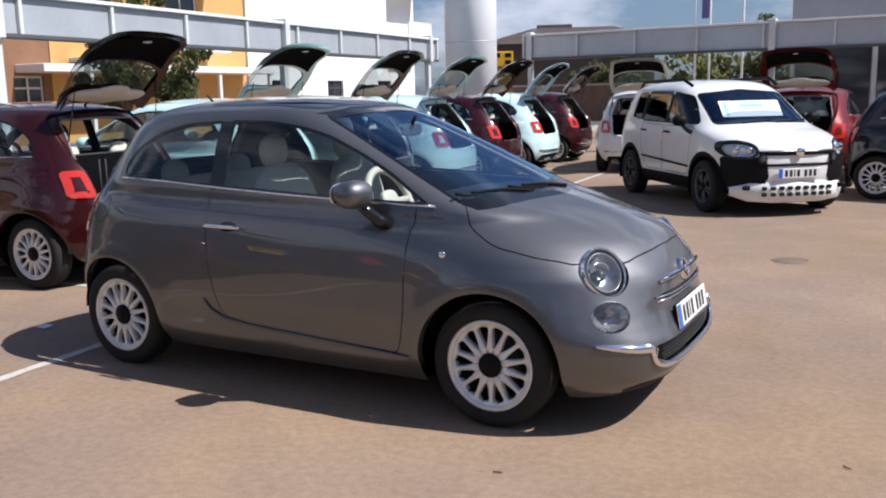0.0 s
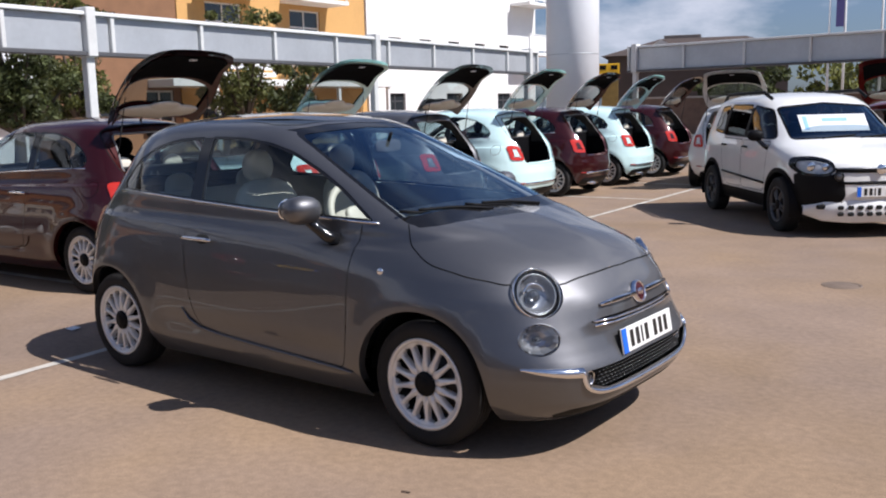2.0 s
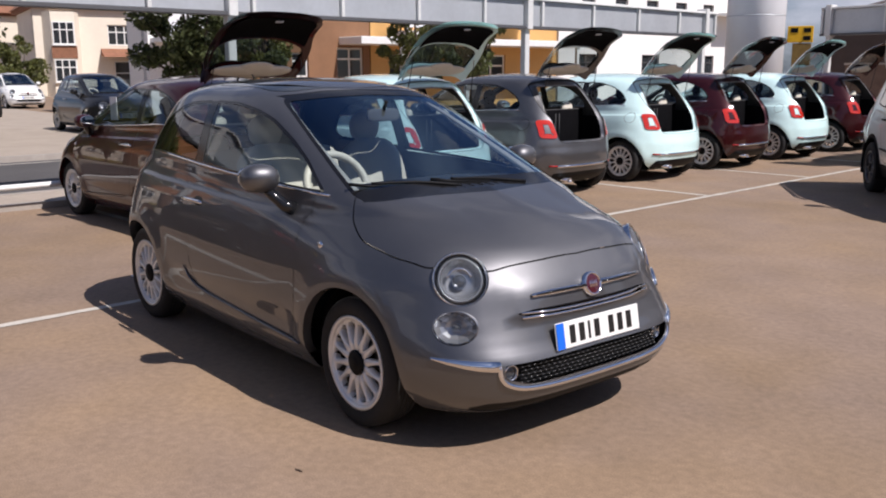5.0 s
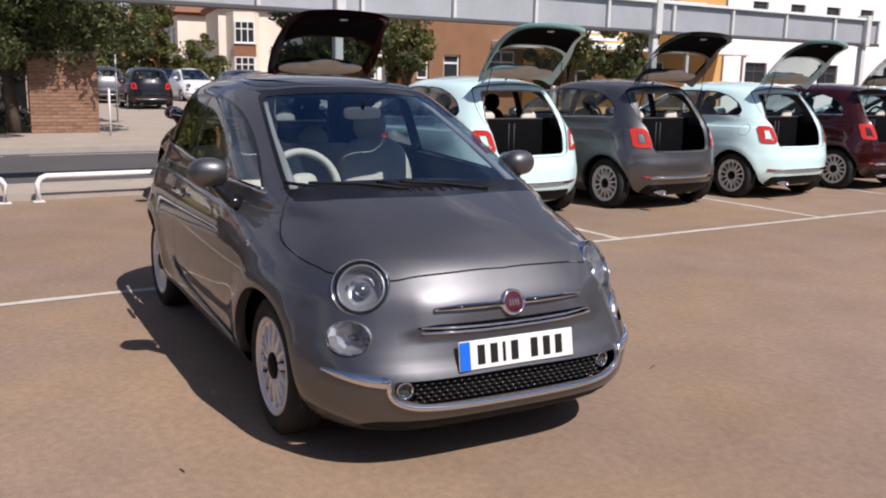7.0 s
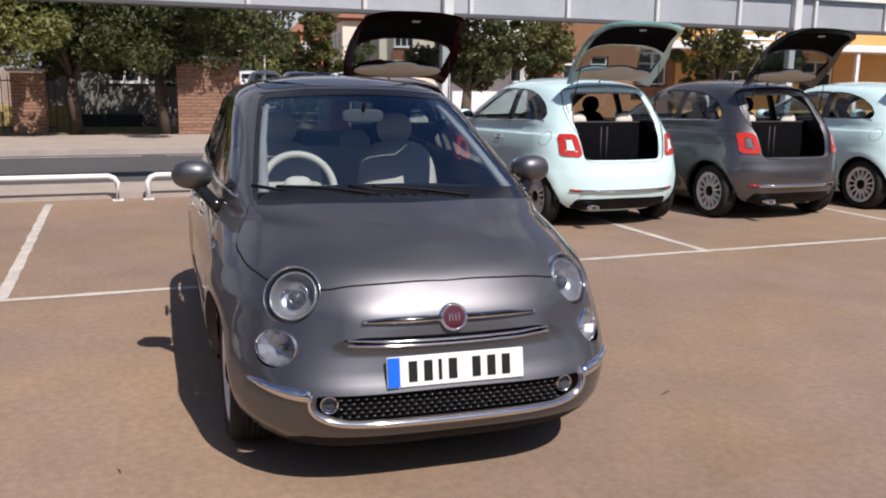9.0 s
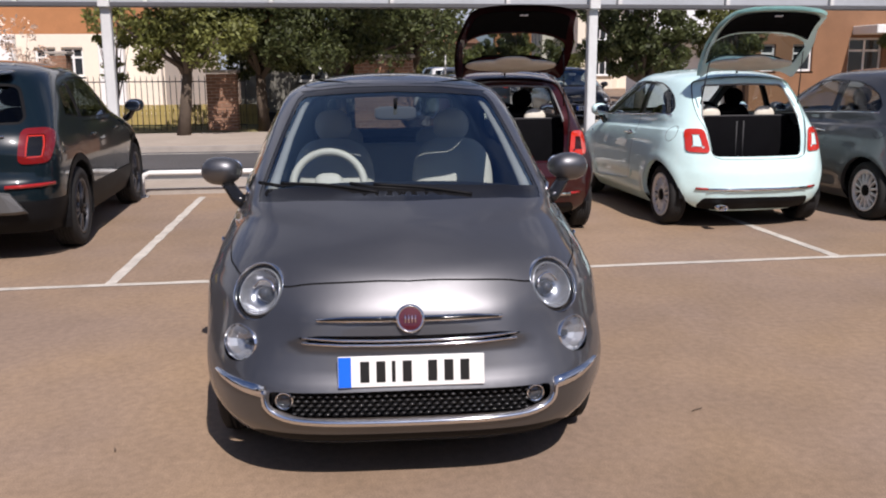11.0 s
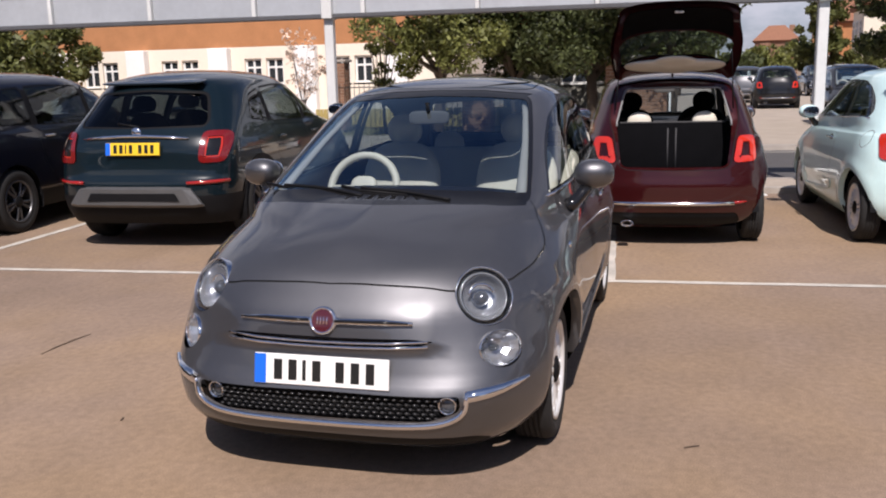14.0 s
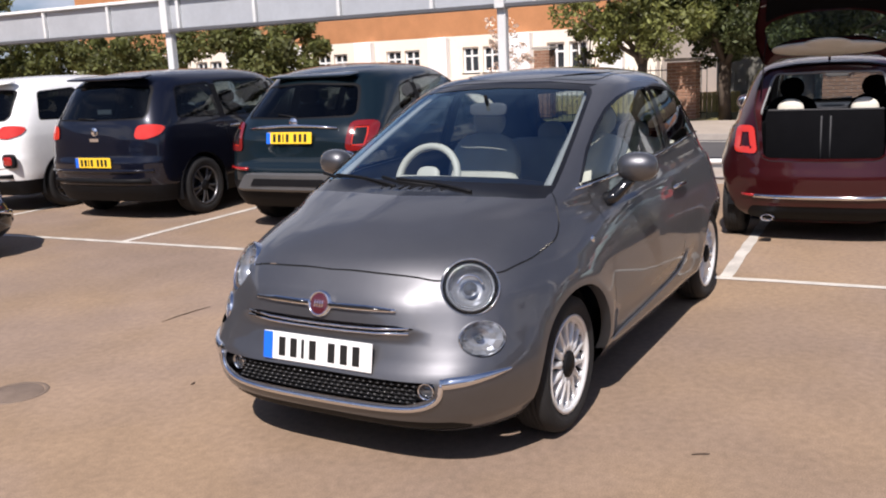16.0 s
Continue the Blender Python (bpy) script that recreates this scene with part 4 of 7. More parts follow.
def small_meshes():
    k, out = SMALL_SKIN, {}

    def put(name, shape):
        out[name] = mesh_of(name, *shape)

    put("body", k.piece(["body", "fuel_flap", "tail_hole", "tail_core", "tail_groove"]))
    put("valance", k.piece("valance", push=-0.004))
    put("front_lip", k.piece("front_lip", push=-0.002))
    put("hood", k.piece("hood"))
    put("glass_roof", k.piece("glass_roof", push=0.001))
    for name in ("gap", "gap_roof"):
        put(name, k.piece(name, push=-0.005))
    put("gap_hood", k.piece("gap_hood", push=-0.005, keep=lambda c: c[:, 0] <= 1.62))
    put("gap_nose", k.piece("gap_hood", push=-0.005, keep=lambda c: c[:, 0] > 1.62))
    put("slot", k.piece("slot", push=-0.012))
    put("seal", k.piece(["seal", "pillar"], push=-0.002))
    put("windscreen", k.piece("windscreen", push=-0.004))
    for side, tag in ((1, "l"), (-1, "r")):
        put("gap_door_" + tag, k.piece("gap_door", side, push=-0.005, keep=lambda c: c[:, 2] < 0.965))
        put("gap_flap_" + tag, k.piece("gap_flap", side, push=-0.004))
        put("door_" + tag, k.piece("door", side))
        put("side_glass_" + tag, k.piece("side_glass", side, push=-0.004))
        put("quarter_glass_" + tag, k.piece("quarter_glass", side, push=-0.004))
        put("tail_" + tag, k.piece("tail_hole", side, push=0.012))
        put("tail_groove_" + tag, k.piece("tail_groove", side, push=0.004))
        put("tail_core_" + tag, k.piece("tail_core", side, push=0.010))
    put("liner", k.piece(["body", "door", "pillar"], push=-0.03, keep=lambda c: (c[:, 2] > 0.5) & (c[:, 0] < 1.15), inward=True))
    for name, names, push, inward in (("hatch", ["hatch", "hatch_rim", "hatch_low"], 0, False), ("hatch_inner", ["hatch", "hatch_rim", "hatch_low"], -0.035, True), ("hatch_trim", ["hatch_low"], -0.045, True), ("rear_seal", "rear_seal", -0.002, False), ("rear_glass", "rear_glass", -0.005, False)):
        v, f, n = k.piece(names, push=push, inward=inward)
        out[name] = mesh_of(name, v - np.array(HINGE), f, n)
    outer = spaced([(0.0, 0.661), (0.40, 0.665), (0.468, 0.700), (0.507, 0.95), (0.545, 1.05), (0.545, 1.20), (0.499, 1.373), (0.25, 1.418), (0.0, 1.422)], 44)
    inner = spaced([(0.0, 0.692), (0.42, 0.695), (0.452, 0.725), (0.490, 0.98), (0.506, 1.07), (0.437, 1.345), (0.40, 1.375), (0.0, 1.387)], 44)
    half, rows_n = [], 4
    for (a, b), (c, d) in zip(outer, inner):
        half += [on_skin(SMALL, [(a + (c - a) * t, b + (d - b) * t)], "rear", -0.008 - 0.042 * t)[0] for t in np.linspace(0, 1, rows_n)]
    quads = [(rows_n * i + j, rows_n * i + rows_n + j, rows_n * i + rows_n + 1 + j, rows_n * i + 1 + j) for i in range(43) for j in range(rows_n - 1)]
    out["hatch_flange"] = mesh_of("hatch_flange", *join((half, quads), mirrored((half, quads))))
    edge = [half[rows_n * i + rows_n - 1] for i in range(44) if half[rows_n * i + rows_n - 1][2] > 1.02]
    out["boot_seal"] = mesh_of("boot_seal", *tube(edge + [(x, -y, z) for x, y, z in edge[-2::-1]], 0.009, 6, up=(1, 0, 0)))
    lips = []
    for _, poly, _ in [r for r in k.regions if r[0] == "hole"][2:4]:
        keep = poly[(SMALL.at(poly[:, 0], poly[:, 1])[:, 2] > 0.215)]
        order = np.argsort(SMALL.at(keep[:, 0], keep[:, 1])[:, 0])
        lips.append(ribbon(SMALL, keep[order], 0.045, (0, -1, 0), closed=False))
    for tag, lip in zip(("f", "r"), lips):
        out["lip_" + tag + "l"] = mesh_of("arch_lip", *lip)
        out["lip_" + tag + "r"] = mesh_of("arch_lip", *mirrored(lip))
    frame_uv = [r for r in k.regions if r[0] == "gap"][0][1]
    rim = ribbon(SMALL, np.array([u for u in frame_uv if SMALL.at(u[0], u[1])[1] > 0.002]), 0.06, (0.8, 0, -0.2), closed=False)
    out["hatch_frame"] = mesh_of("hatch_frame", *join(rim, mirrored(rim)))
    th = np.linspace(0, math.pi, 121)
    edge = SMALL.at(th, np.full(121, SMALL.low + 0.002))
    half = []
    for x, y, z in edge:
        near = min(abs(x - 1.15), abs(x + 1.15))
        half.append((x, min(y, 0.56) - 0.01 if near < 0.37 else y, z + 0.002))
    k2 = len(half)
    out["tray"] = mesh_of("tray", half + [(x, -y, z) for x, y, z in half], [(i, i + 1, k2 + i + 1, k2 + i) for i in range(k2 - 1)], smooth=False)
    wells = []
    for ax in (1.15, -1.15):
        ring = [(ax + 0.345 * math.cos(a), 0.287 + 0.345 * math.sin(a)) for a in np.linspace(0.02, math.pi - 0.02, 22)]
        vs = [(x, 0.715 if i == 0 else 0.45, z) for x, z in ring for i in (0, 1)]
        fs = [(2 * i, 2 * i + 1, 2 * i + 3, 2 * i + 2) for i in range(len(ring) - 1)]
        fs.append(tuple(2 * i + 1 for i in range(len(ring))))
        wells.append((vs, fs))
    for tag, well in zip(("fl", "rl"), wells):
        out["well_" + tag] = mesh_of("wheel_well", *well, smooth=False)
        out["well_" + tag[0] + "r"] = mesh_of("wheel_well", *mirrored(well), smooth=False)
    return out


SM = small_meshes()
GROUP_ROW = "small hatchbacks parked in a row with open tailgates"


def curve_part(name, pts, r, material, parent, label="", n=8, flat=1.0, smooth_k=4):
    """A bar through points, rounded between them."""
    q = [Vector(p) for p in pts]
    out, rs = [], []
    for i in range(len(q) - 1):
        a, b, c, d = q[max(i - 1, 0)], q[i], q[i + 1], q[min(i + 2, len(q) - 1)]
        for j in range(smooth_k):
            t = j / smooth_k
            if isinstance(r, list):
                rs.append(r[i] * (1 - t) + r[i + 1] * t)
            out.append(0.5 * ((2 * b) + (c - a) * t + (2 * a - 5 * b + 4 * c - d) * t * t + (3 * b - a - 3 * c + d) * t ** 3))
    out.append(q[-1])
    if isinstance(r, list):
        r = rs + [r[-1]]
    return part(name, tube(out, r, n, flat=flat), material, parent, label)


def small_hatchback(paint_m, label, m, group="", hatch_angle=0.0, seats_m=M_CREAM, card=False, glass_roof=False):
    car = thing("hatchback_car", label, "car", group, m=m)
    part("body", SM["body"], paint_m, car)
    part("bonnet", SM["hood"], paint_m, car)
    part("glass_roof", SM["glass_roof"], M_WINGLASS if glass_roof else paint_m, car, "dark glass roof panel" if glass_roof else "")
    # body-coloured lip in black: the shade of the turned-under edge is painted in
    part("front_lip", SM["front_lip"], M_BLACK, car, "lower bumper lip, blackened for the shade where it turns under")
    part("rear_valance", SM["valance"], M_BLACK, car, "black lower rear valance")
    for name in ("gap", "gap_hood", "gap_nose", "gap_roof", "gap_door_l", "gap_door_r", "gap_flap_l", "gap_flap_r"):
        part("panel_joint", SM[name], M_GAP, car, "dark panel joint")
    part("grille_slot", SM["slot"], M_GLOSSBLACK, car, "dark slot under the badge")
    part("window_surround", SM["seal"], M_GLOSSBLACK, car, "gloss black window surround")
    part("windscreen", SM["windscreen"], M_SCREEN, car, "tinted windscreen")
    for tag in ("fl", "fr", "rl", "rr"):
        part("wheel_well", SM["well_" + tag], M_BLACK, car, "black wheel arch liner")
        part("wheel_arch_lip", SM["lip_" + tag], paint_m, car)
    part("cabin_lining", SM["liner"], M_LINER, car, "grey cabin lining")
    part("tailgate_frame", SM["hatch_frame"], paint_m, car)
    part("tailgate_flange", SM["hatch_flange"], paint_m, car, "painted flange round the boot opening")
    part("boot_seal", SM["boot_seal"], M_SEALSUNLIT, car, "pale seal round the tailgate window opening")
    part("underbody", SM["tray"], M_BLACK, car, "black underbody")
    part("cabin_floor", box(2.2, 1.36, 0.06, -0.35, 0, 0.32, 0.02), M_DARKCLOTH, car, "dark carpet")
    for side, tag in ((1, "l"), (-1, "r")):
        door = part("door", SM["door_" + tag], paint_m, car)
        hz = 0.832
        hp = on_skin(SMALL, [(-0.455, hz), (-0.42, hz + 0.002), (-0.24, hz + 0.002), (-0.205, hz)], "side", 0.022)
        hp = [(x, y * side, z) for x, y, z in hp]
        part("handle", tube(hp, [0.007, 0.011, 0.011, 0.007], 10, flat=1.0), M_CHROME, door, "chrome door handle")
        # no hollow is cut: a near-black blob gives the shade behind the handle
        cup = on_skin(SMALL, [(-0.30, hz + 0.004)], "side", -0.022)[0]
        part("handle_shade", blob(0.075, 0.030, 0.036, 2.2, 2.2, at=(cup[0], cup[1] * side, cup[2])), M_GAP, door, "dark blob painting the shade behind the handle")
        part("side_window", SM["side_glass_" + tag], M_GLASS, door, "door window")
        part("quarter_window", SM["quarter_glass_" + tag], M_GLASS, car, "rear quarter window")
        strip = on_skin(SMALL, [(-1.155, 1.054), (-0.8, 1.047), (-0.4, 1.025), (0.0, 1.008), (0.4, 0.992), (0.72, 0.979), (0.845, 0.972)], "side", 0.004)
        part("chrome_strip", tube([(x, y * side, z) for x, y, z in strip], 0.0065, 6), M_CHROME, car, "chrome waist strip")
        sill = on_skin(SMALL, [(-0.47, 0.46), (-0.43, 0.40), (-0.36, 0.362), (-0.2, 0.340), (0.2, 0.318), (0.70, 0.292), (0.765, 0.292)], "side", 0.006)
        part("sill_strip", tube([(x, y * side, z) for x, y, z in sill], [0.003, 0.006, 0.008, 0.008, 0.008, 0.008, 0.004], 8), paint_m, car, "raised sill edge")
        rep = on_skin(SMALL, [(0.935, 0.776)], "side", 0.0)[0]
        part("side_repeater", revolve([(0.0, 0.006), (0.012, 0.005), (0.016, 0.002), (0.018, -0.004)], 20), M_CHROME, car, "small round side repeater", m=pose(rep[0], rep[1] * side, rep[2]) @ (pose(0, 0, 0) if side > 0 else pose(0, 0, 0, 0, 0, 180)))
        door_mirror(door, (0.520, 0.846, 1.036), side, paint_m)
        for ax in (1.15, -1.15):
            wheel_thing(car, 0.287, 0.205, 0.168, "petal", (ax, 0.684 * side, 0.287), side)
        flip = Vector((1, side, 1))
        lamp_unit(car, "headlight", LAMP_AT * flip, LAMP_AXIS * flip, 0.110, 0.110, "round headlight with a chrome rim")
        lamp_unit(car, "daytime_light", LOW_AT * flip, LOW_AXIS * flip, 0.090, 0.066, "oval lower front light", "plain")
        fog = part("fog_light", revolve([(0.024, -0.03), (0.026, 0.004), (0.031, 0.010), (0.037, 0.004), (0.038, -0.03)], 28), M_CHROME, car, "fog light in a chrome ring", m=pose(1.800, 0.456 * side, 0.347, 0, 0, -90 + 8 * side))
        part("lens", revolve([(0.0, 0.004), (0.015, 0.003), (0.026, -0.004), (0.03, -0.02)], 24), M_LENSBALL, fog, "fog lamp lens")
        tail = part("tail_light", SM["tail_" + tag], M_REDBRIGHT, car, "red ring tail light")
        part("tail_core", SM["tail_core_" + tag], paint_m, tail, "body-coloured middle of the tail light")
        part("tail_groove", SM["tail_groove_" + tag], M_REDLENS, tail, "darker red inner edge")
        ref = on_skin(SMALL, [(0.49, 0.392), (0.54, 0.393), (0.59, 0.396)], "rear", 0.004)
        part("rear_reflector", tube([(x, y * side, z) for x, y, z in ref], 0.012, 8), M_REDLENS, car, "red rear reflector")
    # nose
    badge = on_skin(SMALL, [(0.0, 0.641)], "front", 0.006)[0]
    bd = part("badge", revolve([(0.0, 0.010), (0.034, 0.010), (0.042, 0.009)], 36), M_BADGE, car, "round dark red badge", m=pose(*badge, 0, 0, -90) @ pose(0, 0, 0, 18))
    part("badge_ring", revolve([(0.040, 0.007), (0.043, 0.014), (0.049, 0.013), (0.053, -0.006)], 36), M_CHROME, bd, "chrome ring")
    for x in (-0.018, -0.006, 0.006, 0.018):
        part("badge_bar", tube([(x, 0.011, -0.014), (x, 0.011, 0.014)], 0.0032, 6), M_CHROME, bd, "plain raised bar")
    for side in (1, -1):
        w = on_skin(SMALL, [(a, 0.641 - 0.004 * (a > 0.25)) for a in (0.045, 0.12, 0.22, 0.33)], "front", 0.008)
        part("nose_strip", tube([(x, y * side, z) for x, y, z in w], [0.015, 0.015, 0.015, 0.009], 8, flat=0.9), M_CHROME, car, "chrome strip beside the badge")
        g = on_skin(SMALL, [(a, 0.641 - 0.004 * (a > 0.25)) for a in (0.05, 0.12, 0.22, 0.315)], "front", 0.0185)
        part("strip_groove", tube([(x, y * side, z) for x, y, z in g], [0.0065, 0.0065, 0.0065, 0.003], 8), M_GLOSSBLACK, car, "dark groove in the chrome strip")
    for z, r in ((0.549, 0.0065), (0.567, 0.0050)):
        lip = on_skin(SMALL, [(a, z + 0.008 * (abs(a) / 0.385) ** 2) for a in (-0.385, -0.25, -0.12, 0.0, 0.12, 0.25, 0.385)], "front", 0.003)
        part("nose_trim", tube(lip, r, 8), M_CHROME, car, "thin chrome trim")
    left = [(0.528, 0.392), (0.522, 0.345), (0.49, 0.312), (0.42, 0.290), (0.30, 0.282), (0.15, 0.279)]
    strip = on_skin(SMALL, left + [(0.0, 0.278)] + [(-a, b) for a, b in left[::-1]], "front", 0.004)
    curve_part("bumper_chrome", strip, [0.009, 0.010] + [0.010] * 9 + [0.010, 0.009], M_CHROME, car, "chrome bumper moulding", flat=1.2, smooth_k=3)
    for side in (1, -1):
        blade = []
        for a, z, h in ((0.522, 0.388, 0.022), (0.56, 0.392, 0.022), (0.60, 0.396, 0.021), (0.64, 0.402, 0.018), (0.68, 0.410, 0.013), (0.715, 0.418, 0.005)):
            for dz, up in ((-h, -0.002), (-h * 0.8, 0.010), (0.0, 0.013), (h * 0.8, 0.008), (h, -0.002)):
                x, y, zz = on_skin(SMALL, [(a, z + dz)], "front", up)[0]
                blade.append((x, y * side, zz))
        fs = [(5 * i + j, 5 * i + 5 + j, 5 * i + 6 + j, 5 * i + 1 + j) for i in range(5) for j in range(4)]
        part("bumper_blade", (blade, [f if side > 0 else f[::-1] for f in fs] + [(0, 1, 2, 3, 4)]), M_CHROME, car, "flat chrome blade at the bumper's corner")
    # lower grille
    gv = on_skin(SMALL, [(a, 0.348) for a in (-0.5, -0.4, -0.3, -0.15, 0, 0.15, 0.3, 0.4, 0.5)], "front", -0.05)
    vs = [(x, y, z + dz) for x, y, z in gv for dz in (-0.065, 0.065)]
    part("lower_grille", (vs, [(2 * i, 2 * i + 2, 2 * i + 3, 2 * i + 1) for i in range(len(gv) - 1)]), M_BLACK, car, "black honeycomb lower grille")
    studs = []
    for row in range(6):
        for i in range(29):
            y = -0.42 + 0.03 * i + (0.015 if row % 2 else 0)
            if abs(y) > 0.425:
                continue
            z = 0.306 + 0.0165 * row
            x = float(SMALL.front(z)) - 0.024 - 0.20 * abs(y) ** 2.6
            studs.append(blob(0.008, 0.009, 0.0045, 2, 2, 6, 4, at=(x, y, z)))
            studs.append(tube([(x - 0.012, y - 0.014, z - 0.008), (x - 0.004, y, z), (x - 0.012, y + 0.014, z - 0.008)], 0.0028, 4))
    part("grille_mesh", join(*studs), M_GRILLE, car, "studded grille mesh")
    plate(car, pose(1.856, 0, 0.466, 0, -10, 0))
    part("plate_base", box(0.03, 0.46, 0.09, 1.832, 0, 0.42, 0.01), M_BLACK, car)
    # wipers and screen
    for pts in ([(1.085, -0.10, 0.998), (1.02, -0.30, 1.022), (0.955, -0.52, 1.026)], [(1.105, 0.30, 0.988), (1.06, 0.10, 1.012), (1.035, -0.12, 1.026)]):
        wp = curve_part("wiper", pts, 0.007, M_BLACK, car, "black windscreen wiper")
        part("wiper_blade", tube([Vector(p) + Vector((0.0, 0.0, -0.012)) for p in pts[1:]] + [Vector(pts[2]) + Vector((-0.03, -0.10, 0.002))], 0.008, 6), M_BLACK, wp)
    part("cowl", box(0.16, 0.96, 0.05, 1.00, 0, 0.890, 0.02), M_BLACK, car, "black plastic cowl")
    part("aerial", tube([(-1.06, 0, 1.445), (-1.12, 0, 1.50)], [0.010, 0.004], 6), M_BLACK, car, "short black roof aerial")
    # rear
    tail_strip = on_skin(SMALL, [(a, 0.388) for a in (-0.49, -0.3, -0.15, 0, 0.15, 0.3, 0.49)], "rear", 0.006)
    part("rear_chrome", tube(tail_strip, 0.017, 8), M_CHROME, car, "chrome rear bumper strip")
    part("exhaust", revolve([(0.026, -0.06), (0.034, 0.06), (0.029, 0.06), (0.024, -0.05)], 20), M_CHROME, car, "chrome exhaust tip", m=pose(-1.66, 0.38, 0.225, 0, 0, 90) @ Matrix.Diagonal((1.5, 1, 0.8, 1)))
    hatch = part("tailgate", SM["hatch"], paint_m, car, "open tailgate" if hatch_angle else "closed tailgate", m=Matrix.Translation(HINGE) @ pose(0, 0, 0, 0, hatch_angle, 0))
    part("tailgate_inner", SM["hatch_inner"], paint_m, hatch)
    part("tailgate_lining", SM["hatch_trim"], M_DARKCLOTH, hatch, "black inner lining")
    part("rear_window_seal", SM["rear_seal"], M_GLOSSBLACK, hatch)
    part("rear_window", SM["rear_glass"], M_REARGLASS, hatch, "tailgate window")
    # cabin
    for y in (0.34, -0.34):
        seat(car, -0.03, y, seats_m)
    rear_m = M_DARKCLOTH if hatch_angle else seats_m
    part("rear_seat", join(blob(0.22, 0.56, 0.07, 5, 3, at=(-0.72, 0, 0.50)), blob(0.06, 0.60, 0.285, 9, 9, at=(-1.05, 0, 0.745), turn=Matrix.Rotation(radians(-14), 3, "Y"))), rear_m, car, "rear bench seat")
    for y in (0.28, -0.28):
        part("rear_headrest", blob(0.040, 0.105, 0.090, 2.2, 2.2, at=(-1.125 if hatch_angle else -1.150, y, 1.040)), M_CREAM, car, "ivory rear headrest")
    part("boot_floor", box(0.50, 0.90, 0.04, -1.29, 0, 0.56, 0.01), M_DARKCLOTH, car, "dark boot carpet")
    if hatch_angle:
        part("seat_back_panel", box(0.05, 1.04, 0.475, -1.175, 0, 0.57, 0.012), M_DARKCLOTH, car, "black back of the rear seat")
        part("seat_ledge", box(0.02, 0.90, 0.016, -1.196, 0, 1.032, 0.004, 1), M_STRAP, car, "grey ledge over the seat back")
        for y in (0.035, -0.035):
            part("seat_latch", tube([(-1.204, y, 0.60), (-1.204, y, 0.99)], 0.007), M_STRAP, car, "grey seat strap")
        for y in (0.49, -0.49):
            part("boot_trim", blob(0.22, 0.03, 0.20, 6, 4, at=(-1.27, y, 0.76)), M_DARKCLOTH, car, "dark boot side trim")
        part("latch", merge(box(0.012, 0.07, 0.016, -0.425, 0, -0.70, 0.004, 1), box(0.012, 0.016, 0.05, -0.425, -0.022, -0.725, 0.004, 1), box(0.012, 0.016, 0.05, -0.425, 0.022, -0.725, 0.004, 1)), M_PAPER, hatch, "pale latch")
        part("parcel_shelf", join(blob(0.095, 0.42, 0.034, 2.6, 2.2, at=(-0.075, 0, -0.175), turn=Matrix.Rotation(radians(110), 3, "Y")), blob(0.145, 0.20, 0.030, 2.2, 2.2, at=(-0.080, 0, -0.188), turn=Matrix.Rotation(radians(110), 3, "Y"))), M_CREAM, hatch, "beige parcel shelf")
        for y in (0.49, -0.49):
            a, b = Vector((-1.36, y, 1.16)), (hatch.matrix_basis @ Vector((-0.17, y * 0.92, -0.32)))
            part("gas_strut", join(tube([a, (a + b) / 2], 0.006), tube([(a + b) / 2, b], 0.004)), M_BLACK, car, "tailgate gas strut")
    part("dashboard", join(blob(0.17, 0.66, 0.13, 3, 3, at=(0.70, 0, 0.86)), blob(0.26, 0.62, 0.03, 4, 3, at=(0.86, 0, 0.955))), M_DASH, car, "dark dashboard")
    part("dash_panel", blob(0.015, 0.60, 0.055, 6, 3, at=(0.535, 0, 0.88)), paint_m, car, "body-coloured dashboard panel")
    wheel_m = pose(0.40, -0.34, 0.94, 0, 66, 0)
    ring = [(0.178 * math.cos(a), 0.178 * math.sin(a), 0) for a in np.linspace(0, 2 * math.pi, 36)[:-1]]
    sw = part("steering_wheel", tube(ring, 0.020, 10, closed=True), seats_m if seats_m == M_CREAM else M_BLACK, car, "ivory leather steering wheel", m=wheel_m)
    part("spokes", join(blob(0.065, 0.07, 0.022, 3, 3), tube([(0, -0.165, 0), (0, 0.165, 0)], 0.017, 8), tube([(0, 0, 0), (0.165, 0, 0)], 0.015, 8)), seats_m if seats_m == M_CREAM else M_DASH, sw, "padded hub and spokes")
    part("inner_mirror", blob(0.012, 0.105, 0.034, 4, 4, at=(0.33, 0, 1.293)), M_LINER, car, "grey interior mirror")
    part("mirror_stem", tube([(0.33, 0, 1.31), (0.36, 0, 1.365)], 0.010), M_BLACK, car)
    for side in (1, -1):
        trim = on_skin(SMALL, [(0.585, 1.015), (0.563, 1.10), (0.530, 1.22), (0.485, 1.34), (0.455, 1.39)], "front", -0.040)
        part("pillar_trim", tube([(x, y * side, z) for x, y, z in trim], [0.026, 0.022, 0.018, 0.016, 0.014], 8, flat=0.6), M_PILLAR, car, "pale inner pillar trim")
    if card:
        part("price_card", box(0.01, 0.30, 0.20, 0, 0, -0.1), M_PAPER, car, "white price card inside the windscreen", m=pose(0.55, 0.55, 1.10, 0, -10, 0))
    return car


# seal rubber painted paler to carry the sunlight on its upper stretch
M_SEALSUNLIT = mat("sunlit_rubber_seal", (0.20, 0.20, 0.20), 0.5)
M_PILLAR = mat("pale_trim", (0.34, 0.33, 0.31), 0.6, vary=0.05)
M_GRILLE = mat("grille_plastic", (0.035, 0.035, 0.036), 0.25)

# ---- the setting ----
TILT_ROW = 4.0


